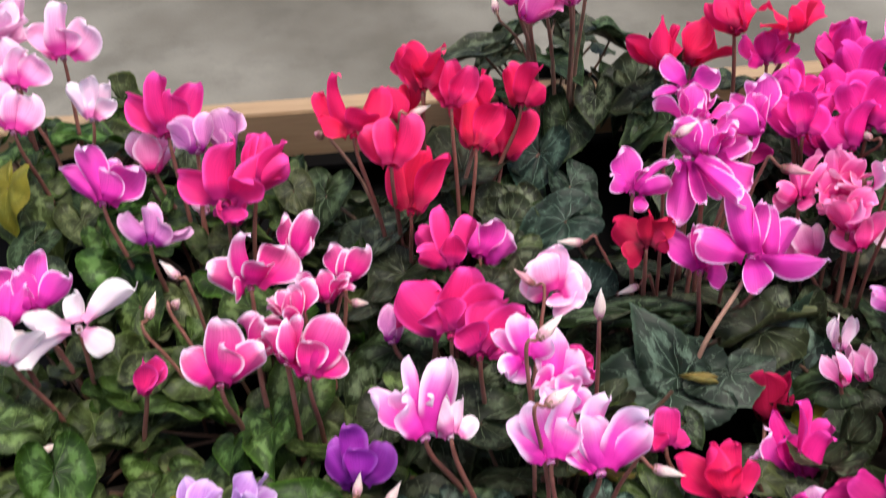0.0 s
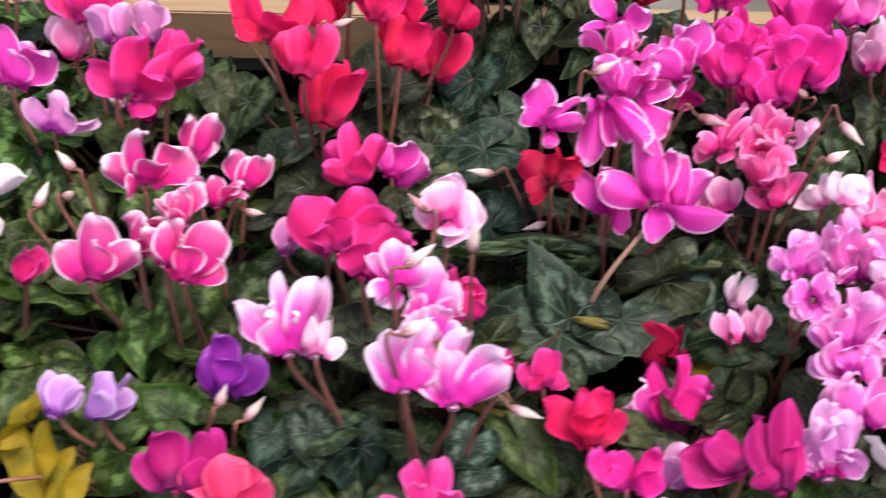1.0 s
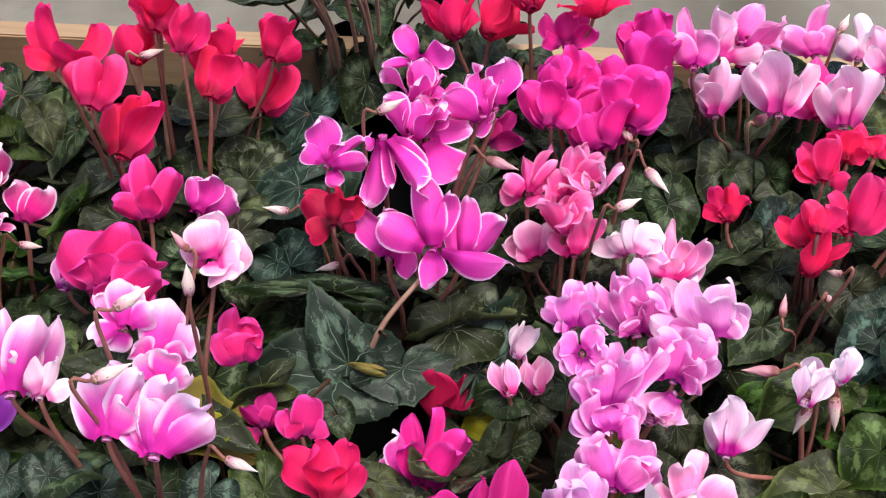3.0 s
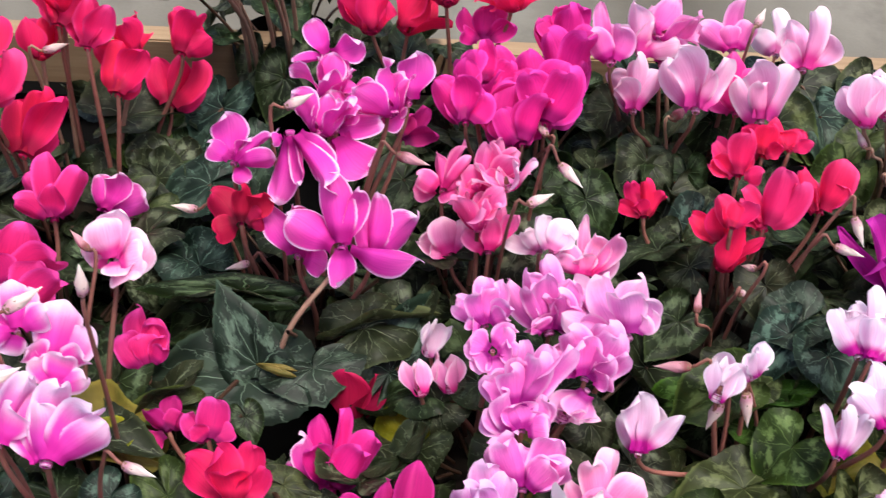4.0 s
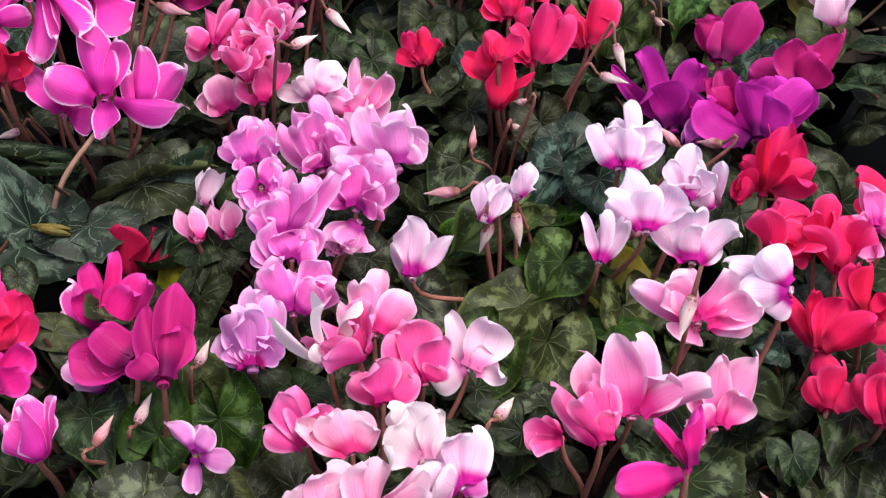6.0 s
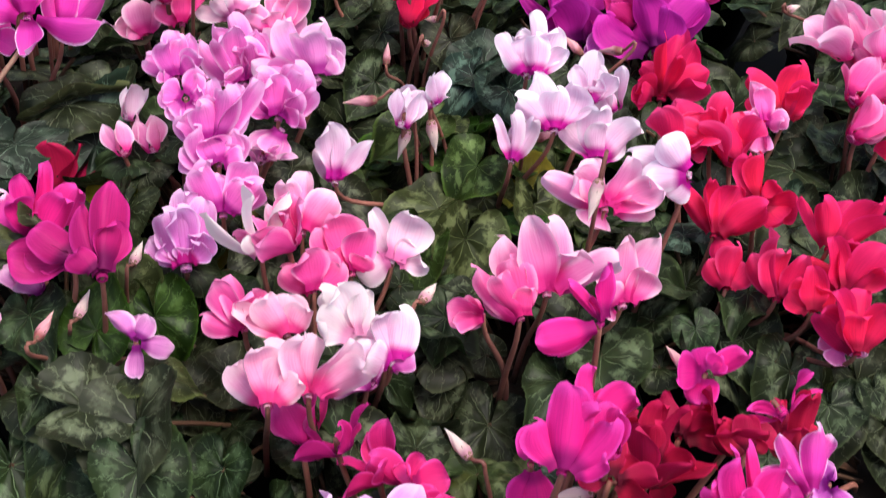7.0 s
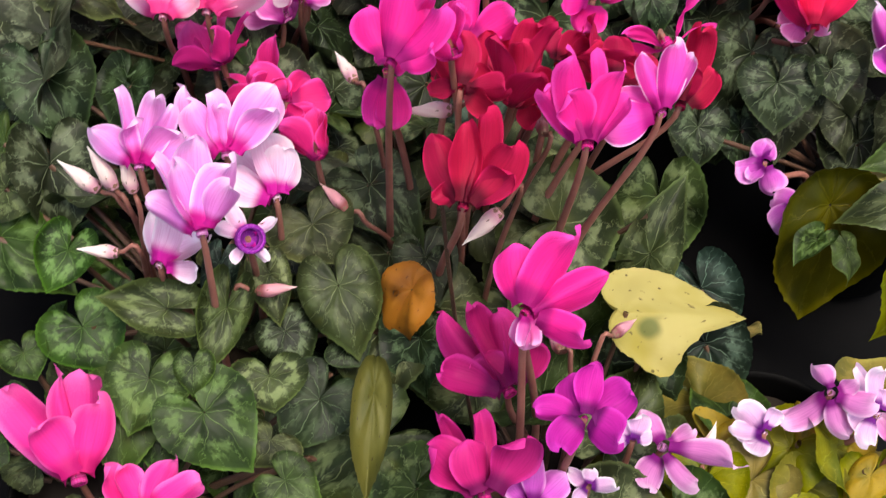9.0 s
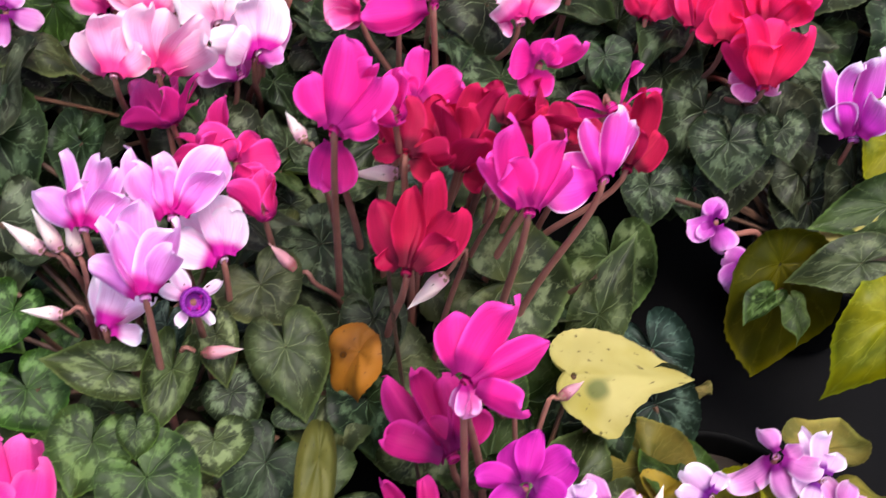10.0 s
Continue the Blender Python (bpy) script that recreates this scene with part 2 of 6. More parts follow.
STEM = stalk_material("brown flower stem", (98, 54, 48), (152, 102, 88))
STEM_PALE = stalk_material("pale brown flower stem", (122, 88, 72), (170, 136, 114))
STALK = stalk_material("leaf stalk", (64, 42, 34), (98, 72, 54))
CALYX = stalk_material("calyx", (92, 72, 54), (142, 104, 86))
BUD = petal_material("bud", (238, 218, 206), (250, 244, 232), (206, 150, 160), 0.7, 0.5)
BUDP = petal_material("pink bud", (222, 156, 160), (240, 206, 196), (150, 90, 84), 0.7, 0.4)
BLACK = stalk_material("black plastic", (3, 3, 3), (8, 7, 7), 0.65)
BLACK.node_tree.nodes["Principled BSDF"].inputs["Specular IOR Level"].default_value = 0.06
SOIL = stalk_material("potting soil", (24, 18, 13), (48, 38, 29), 0.95)


def wood_material():
    m = Nodes("pale timber", roughness=0.6, specular=0.3)
    mp = m.node("ShaderNodeMapping")
    mp.inputs["Scale"].default_value = (1.5, 26.0, 26.0)
    m.link(m.coords(), mp.inputs[0])
    grain = m.noise(6.0, 6.0, mp.outputs[0], 0.6)
    blot = m.noise(5.0, 3.0, m.coords())
    col = m.mix(grain, lin(112, 84, 56), lin(172, 146, 114))
    col = m.mix(m.math("MULTIPLY", m.ramp(blot, 0.5, 0.8), 0.35), col, lin(120, 88, 56))
    m.bump(grain, 0.35, 0.001)
    return m.finish(col)


def concrete_material():
    m = Nodes("worn concrete", roughness=0.75, specular=0.3)
    c = m.coords()
    a, b, d = m.noise(1.3, 4.0, c), m.noise(7.0, 5.0, c, 0.6), m.noise(140.0, 2.0, c)
    col = m.mix(m.ramp(a, 0.3, 0.7), lin(74, 68, 56), lin(122, 117, 106))
    col = m.mix(m.math("MULTIPLY", m.ramp(b, 0.42, 0.72), 0.45), col, lin(66, 61, 50))
    col = m.mix(m.math("MULTIPLY", d, 0.2), col, lin(70, 68, 64))
    m.bump(m.math("ADD", b, m.math("MULTIPLY", d, 0.5)), 0.3, 0.003)
    return m.finish(col)


WOOD, CONCRETE = wood_material(), concrete_material()


# ---- mesh helpers ----
def mesh_object(name, bm, material, parent=None, label=""):
    me = bpy.data.meshes.new(name)
    bmesh.ops.recalc_face_normals(bm, faces=bm.faces)
    bm.to_mesh(me)
    bm.free()
    for mat in material if isinstance(material, (list, tuple)) else (material,):
        me.materials.append(mat)
    ob = new(name, me)
    ob.parent = parent
    return tagged(ob, label)


def box(bm, x0, x1, y0, y1, z0, z1, bevel=0.0):
    r = bmesh.ops.create_cube(bm, size=1.0, matrix=Matrix.LocRotScale(((x0 + x1) / 2, (y0 + y1) / 2, (z0 + z1) / 2), None, (x1 - x0, y1 - y0, z1 - z0)))
    if bevel:
        edges = {e for v in r["verts"] for e in v.link_edges}
        bmesh.ops.bevel(bm, geom=list(edges), offset=bevel, segments=2, affect="EDGES")


def revolve(bm, profile, sides=28):
    """A turned shell from (radius, height) pairs."""
    rings = []
    for r, z in profile:
        rings.append([bm.verts.new((r * math.cos(2 * math.pi * k / sides), r * math.sin(2 * math.pi * k / sides), z)) for k in range(sides)])
    for a, b in zip(rings, rings[1:]):
        for k in range(sides):
            f = bm.faces.new((a[k], a[(k + 1) % sides], b[(k + 1) % sides], b[k]))
            f.smooth = True
    return rings


def grid_mesh(name, rows, uvs, material, closed=False):
    """A smooth sheet from rows of points, with one uv per point."""
    n, w = len(rows), len(rows[0])
    verts = [tuple(p) for r in rows for p in r]
    faces = []
    for i in range(n - 1):
        for j in range(w if closed else w - 1):
            k = (j + 1) % w
            faces.append((i * w + j, i * w + k, (i + 1) * w + k, (i + 1) * w + j))
    me = bpy.data.meshes.new(name)
    me.from_pydata(verts, [], faces)
    layer = me.uv_layers.new(name="UVMap")
    flat = [c for r in uvs for c in r]
    for loop in me.loops:
        layer.data[loop.index].uv = flat[loop.vertex_index]
    for p in me.polygons:
        p.use_smooth = True
    me.materials.append(material)
    return me


# ---- petals ----
# count: petals; spread: degrees from upright; curl: further opening towards the tip; vary: how far petals of one flower differ;
# width: share of the length; round: 0.4 a round tip, 0.9 a pointed one
FORMS = {
    "h": dict(count=5, spread=12, curl=20, vary=14, twist=78, cup=-0.34, ruffle=0.08, width=0.74, round=0.55, size=0.84),
    "w": dict(count=5, spread=30, curl=32, vary=24, twist=84, cup=-0.26, ruffle=0.10, width=0.70, round=0.55, size=0.78),
    "f": dict(count=9, spread=24, curl=52, vary=26, twist=70, cup=-0.2, ruffle=0.12, width=0.72, round=0.48, size=0.84),
    "o": dict(count=5, spread=52, curl=10, vary=8, twist=34, cup=0.16, ruffle=0.09, width=0.74, round=0.6, size=0.96),
    "s": dict(count=5, spread=44, curl=50, vary=22, twist=60, cup=0.20, ruffle=0.07, width=0.36, round=0.7, size=0.86),
    "p": dict(count=5, spread=-14, curl=38, vary=0, twist=38, cup=-0.7, ruffle=0.13, width=0.70, round=0.44, size=1.0),
    "b": dict(count=4, spread=3, curl=6, vary=5, twist=60, cup=0.5, ruffle=0.03, width=0.55, round=0.75, size=0.85),
}
MIDDLE = {"h": 0.46, "w": 0.38, "f": 0.4, "o": 0.0, "s": 0.3, "p": 0.0, "b": 0.45, "u": 0.0}   # from the throat to the flower's middle, in petal lengths
ALONG = (0.0, 0.06, 0.12, 0.18, 0.25, 0.33, 0.42, 0.52, 0.62, 0.72, 0.81, 0.885, 0.94, 0.975, 1.0)
petal_cache = {}


def petal_mesh(form, colour, variant):
    """One petal of unit length, reflexed upwards from the throat; its foot lies near the origin and it leans towards +x."""
    key = (form, colour, variant)
    if key in petal_cache:
        return petal_cache[key]
    q = FORMS[form]
    rng = random.Random("%s %d" % (form, variant))
    spread, curl = q["spread"] + rng.uniform(-5, 5), q["curl"] + rng.uniform(-14, 16)
    twist, cup = q["twist"] * rng.choice((1, 0.9, 0.6, 0.25)) + rng.uniform(-16, 16), q["cup"] * rng.choice((1.2, 1, 0.5, -0.8)) + rng.uniform(-0.1, 0.1)
    width, ph = q["width"] * rng.uniform(0.86, 1.14), rng.uniform(0, 6.28)
    tip, skew, edge_wave = q["round"] * rng.uniform(0.75, 1.5), rng.uniform(-0.3, 0.3), rng.uniform(0.0, 0.02)
    broadest = rng.uniform(0.48, 0.66)
    power = math.log(0.5) / math.log(broadest)
    sway = rng.uniform(-0.09, 0.09)
    roll_over = rng.choice((0, 15, 40, 75, -45)) if form == "p" else rng.choice((0, 0, 30, -30))
    base = 0.46 if form == "p" else 0.24
    w = 13
    x, z, rows, uvs, before = 0.08, -0.10, [], [], 0.0
    if form == "p":
        x, z = 0.0, 0.0
    for i, v in enumerate(ALONG):
        turn = 1.0 if form == "p" else min(1.0, v / 0.2)
        ang = (1 - turn) * 118 + turn * (spread + curl * max(0.0, v - 0.3) / 0.7) + roll_over * max(0.0, (v - 0.62) / 0.38) ** 1.3
        a = radians(ang)
        t = Vector((math.sin(a), 0, math.cos(a)))
        x, z, before = x + t.x * 1.06 * (v - before), z + t.z * 1.06 * (v - before), v
        blade = math.sin(math.pi * min(0.9995, max(v, 0.0005)) ** power) ** tip
        claw = min(1.0, (0.80 if form == "p" else 0.42) + 0.58 * (v / 0.42))
        half = 0.5 * width * max(base * (1 - v), blade * claw)
        tw = radians(twist) * v ** 1.25
        side = Vector((0, 1, 0))
        out = t.cross(side)
        s2 = side * math.cos(tw) + out * math.sin(tw)
        n2 = t.cross(s2)
        row, uvr = [], []
        for j in range(w):
            u = 2 * j / (w - 1) - 1
            lift = cup * half * (u * u - 0.3) * (1 - 0.3 * v)
            lift += 0.016 * math.sin(6.5 * u + 2.0 * v + ph) * v * (1.3 - v)
            lift += q["ruffle"] * math.sin(6 * v + 2.0 * u + ph) * abs(u) ** 1.6 * v
            lift += edge_wave * math.sin(17 * v + 3 * ph + 4 * u) * u * u * v
            p = Vector((x, 0, z)) + s2 * (half * u * (1 + skew * u * v) + sway * v * v) - n2 * lift
            row.append(p)
            uvr.append((j / (w - 1), v))
        rows.append(row)
        uvs.append(uvr)
    petal_cache[key] = grid_mesh("petal", rows, uvs, PETAL[colour])
    return petal_cache[key]


throat_cache = {}


def throat_mesh(colour):
    """The short tube with its open mouth, and the five sepals behind it, of unit petal length."""
    if colour not in throat_cache:
        bm = bmesh.new()
        rings = revolve(bm, [(0.04, 0.07), (0.09, 0.05), (0.105, -0.04), (0.108, -0.10), (0.098, -0.12), (0.08, -0.11), (0.07, -0.05), (0.02, 0.0)], 15)
        for k in range(5):
            a, b = rings[1][3 * k], rings[1][3 * k + 1]
            tip = bm.verts.new(((a.co.x + b.co.x) * 0.9, (a.co.y + b.co.y) * 0.9, -0.07))
            f = bm.faces.new((a, b, tip))
            f.material_index = 1
        me = bpy.data.meshes.new("flower")
        bm.to_mesh(me)
        bm.free()
        me.uv_layers.new(name="UVMap")
        me.materials.append(PETAL[colour])
        me.materials.append(CALYX)
        throat_cache[colour] = me
    return throat_cache[colour]


def bud_meshes(colour, variant):
    key = ("bud", colour, variant)
    if key not in petal_cache:
        rng = random.Random("bud %d" % variant)
        rows, uvs = [], []
        for i in range(10):
            v = i / 9
            r = 0.16 * math.sin(math.pi * (0.14 + 0.86 * v) ** 0.68) ** 1.15 + 0.004
            row, uvr = [], []
            for j in range(15):
                a = 2 * math.pi * j / 15 + 2.2 * v
                rr = r * (1 + 0.10 * math.cos(5 * 2 * math.pi * j / 15))
                row.append((rr * math.cos(a), rr * math.sin(a), v))
                uvr.append((0.3 + 0.4 * abs(j / 7.5 - 1), v))
            rows.append(row)
            uvs.append(uvr)
        body = grid_mesh("bud", rows, uvs, BUD if colour == "bud" else BUDP, closed=True)
        bm = bmesh.new()
        rings = revolve(bm, [(0.03, -0.05), (0.09, -0.03), (0.135, 0.05), (0.145, 0.13)], 10)
        for k in range(5):
            a, b = rings[-1][2 * k], rings[-1][2 * k + 1]
            tip = bm.verts.new(((a.co.x + b.co.x) * 0.59, (a.co.y + b.co.y) * 0.59, 0.34))
            bm.faces.new((a, b, tip))
        cup = bpy.data.meshes.new("calyx")
        bm.to_mesh(cup)
        bm.free()
        cup.materials.append(CALYX)
        petal_cache[key] = (body, cup)
    return petal_cache[key]


def tube(name, path, radii, material, parent, sides=8):
    """A round stalk along a list of points."""
    bm = bmesh.new()
    rings, ref = [], Vector((0.31, 0.93, 0.17)).normalized()
    for i, p in enumerate(path):
        t = (path[min(i + 1, len(path) - 1)] - path[max(i - 1, 0)]).normalized()
        a = t.cross(ref).normalized()
        b = t.cross(a)
        rings.append([bm.verts.new(p + (a * math.cos(2 * math.pi * k / sides) + b * math.sin(2 * math.pi * k / sides)) * radii[i]) for k in range(sides)])
    for r0, r1 in zip(rings, rings[1:]):
        for k in range(sides):
            f = bm.faces.new((r0[k], r0[(k + 1) % sides], r1[(k + 1) % sides], r1[k]))
            f.smooth = True
    for ring in (rings[0], rings[-1]):
        bm.faces.new(ring)
    return mesh_object(name, bm, material, parent)


def bezier(a, b, c, d, n):
    pts = []
    for i in range(n + 1):
        s = i / n
        pts.append(a * (1 - s) ** 3 + b * 3 * s * (1 - s) ** 2 + c * 3 * s * s * (1 - s) + d * s ** 3)
    return pts


# ---- leaves ----
OUTLINE_A = [0, 7, 17, 32, 50, 70, 90, 110, 130, 147, 160, 169, 176, 180]
OUTLINE_R = [1.20, 1.08, 0.96, 0.86, 0.81, 0.79, 0.79, 0.80, 0.80, 0.76, 0.64, 0.44, 0.17, 0.04]
WITHERED_A = [-180, -150, -110, -83, -54, -30, -12, 0, 14, 30, 50, 68, 108, 150, 180]
WITHERED_R = [0.10, 0.22, 0.36, 0.46, 0.74, 0.68, 0.80, 1.22, 0.96, 0.78, 0.66, 0.60, 0.40, 0.24, 0.10]
WILTED_A = [0, 10, 30, 60, 90, 120, 150, 180]
WILTED_R = [1.08, 0.96, 0.86, 0.82, 0.72, 0.54, 0.40, 0.34]
leaf_cache = {}


def leaf_mesh(material, variant):
    """A heart-shaped toothed blade of unit length from the stalk's joint to the tip (+x)."""
    key = (material, variant)
    if key in leaf_cache:
        return leaf_cache[key]
    rng = random.Random("leaf %d" % variant)
    fold, dome, wave, ph = rng.uniform(0.04, 0.5), rng.uniform(0.02, 0.42), rng.uniform(0.06, 0.19), rng.uniform(0, 6.28)
    wide, tip, lopsided = rng.uniform(0.80, 1.02), rng.uniform(0.95, 1.15), rng.uniform(-0.06, 0.06)
    curl = rng.uniform(-0.1, 0.3)
    if variant >= 10:
        # a full-grown blade that lies open
        fold, dome, wave, curl = 0.35 * fold, 0.6 * dome, 0.6 * wave, 0.4 * curl
    if material == "yellow":
        fold, dome, curl, wave, tip, wide = -0.42, 0.0, 0.05, 0.05, 1.0, 1.0
    if material == "mustard":
        fold, curl = 0.1, 0.7
    pucker, roll = rng.uniform(0.004, 0.016), rng.choice((-2.2, -1.2, 0.8, 1.8))
    sides, rings = 108, (0.02, 0.2, 0.4, 0.6, 0.78, 0.92, 1.0)
    rows, uvs = [], []
    for s in rings:
        row, uvr = [], []
        for k in range(sides):
            deg = -180 + 360 * k / sides
            edge = (WILTED_A, WILTED_R) if material in ("mustard", "amber", "wan") else (OUTLINE_A, OUTLINE_R)
            r = float(np.interp(deg, WITHERED_A, WITHERED_R) if material == "yellow" else np.interp(abs(deg), *edge)) * (1 + lopsided * math.sin(radians(deg)))
            if s == 1.0:
                r *= 1.0 + (0.014 if k % 3 == 0 else -0.006)
            x, y = s * r * math.cos(radians(deg)) * tip, s * r * math.sin(radians(deg)) * wide
            d = math.hypot(x, y)
            z = fold * abs(y) - dome * d * d + wave * d * d * math.sin(5 * radians(deg) + ph) - curl * max(0, x) ** 2 * 0.5 - 0.05 * math.exp(-d * 9) + pucker * math.cos(8 * radians(deg) + 2.5 * d + ph) * math.sin(min(1.0, d * 1.2) * math.pi) + roll * max(0.0, s - 0.72) ** 2
            row.append((x, y, z))
            uvr.append((0.5 + 0.5 * s * math.cos(radians(deg)) * min(0.84, max(r, 0.4)), 0.5 + 0.5 * s * math.sin(radians(deg)) * min(0.84, max(r, 0.4))))
        rows.append(row)
        uvs.append(uvr)
    leaf_cache[key] = grid_mesh("leaf", rows, uvs, LEAF[material], closed=True)
    return leaf_cache[key]


def make_unit_stalk():
    bm = bmesh.new()
    rings = []
    for i in range(5):
        s = i / 4
        off = 0.10 * math.sin(math.pi * s)
        rings.append([bm.verts.new((0.5 * math.cos(2 * math.pi * k / 6) + off * 12, 0.5 * math.sin(2 * math.pi * k / 6), s)) for k in range(6)])
    for a, b in zip(rings, rings[1:]):
        for k in range(6):
            bm.faces.new((a[k], a[(k + 1) % 6], b[(k + 1) % 6], b[k])).smooth = True
    me = bpy.data.meshes.new("leaf_stalk")
    bm.to_mesh(me)
    bm.free()
    me.materials.append(STALK)
    return me


UNIT_STALK = make_unit_stalk()
BENCH = 0.64          # height of the bench's bed
POT_TOP = 0.725


def pot_meshes():
    bm = bmesh.new()
    h = POT_TOP - BENCH - 0.006
    revolve(bm, [(0.0, 0.0), (0.034, 0.0), (0.037, 0.003), (0.045, h - 0.014), (0.0475, h - 0.013), (0.0485, h - 0.001), (0.047, h), (0.0455, h - 0.004), (0.0435, h - 0.02)], 32)
    pot = bpy.data.meshes.new("pot")
    bm.to_mesh(pot)
    bm.free()
    pot.materials.append(BLACK)
    bm = bmesh.new()
    rng = random.Random(5)
    rings = revolve(bm, [(0.0442, h - 0.016), (0.032, h - 0.012), (0.018, h - 0.010), (0.0, h - 0.009)], 20)
    for ring in rings[1:3]:
        for v in ring:
            v.co.z += rng.uniform(-0.003, 0.003)
    soil = bpy.data.meshes.new("soil")
    bm.to_mesh(soil)
    bm.free()
    soil.materials.append(SOIL)
    return pot, soil


POT, SOIL_MESH = pot_meshes()
plants = []


def child(name, mesh, parent, matrix):
    ob = new(name, mesh)
    ob.parent = parent
    ob.matrix_basis = matrix
    return ob


def axes(direction, spin=0.0):
    """A turn that brings +z to the direction."""
    return Vector(direction).to_track_quat("Z", "Y").to_matrix().to_4x4() @ Matrix.Rotation(spin, 4, "Z")


def add_leaf(plant, crown, rng, x, y, z, size, azimuth, tilt, material, narrow=1.0, roll=None, calm=False):
    """A leaf with its stalk; x, y, z: the joint in the plant's own space."""
    turn = Matrix.Rotation(radians(azimuth), 4, "Z") @ Matrix.Rotation(radians(tilt), 4, "Y") @ Matrix.Rotation(radians(rng.uniform(-28, 28) if roll is None else roll + rng.uniform(-6, 6)), 4, "X")
    leaf = child("leaf", leaf_mesh(material, rng.randrange(10) + (10 if calm else 0)), plant, Matrix.Translation((x, y, z)) @ turn @ Matrix.Diagonal((size, size * narrow, size, 1)))
    a, b = Vector(crown), Vector((x, y, z - 0.001))
    d = b - a
    thick = 0.0026
    m = Matrix.Translation(a) @ axes(d, rng.uniform(0, 6.28)) @ Matrix.Diagonal((thick, thick, d.length, 1))
    stalk = child("leaf_stalk", UNIT_STALK, leaf, leaf.matrix_basis.inverted() @ m)
    return leaf


# where full-grown leaves spread above the rest
OPEN_BEDS = ((0.31, 0.46, 0.13, 0.29), (0.13, 0.24, 0.53, 0.63))


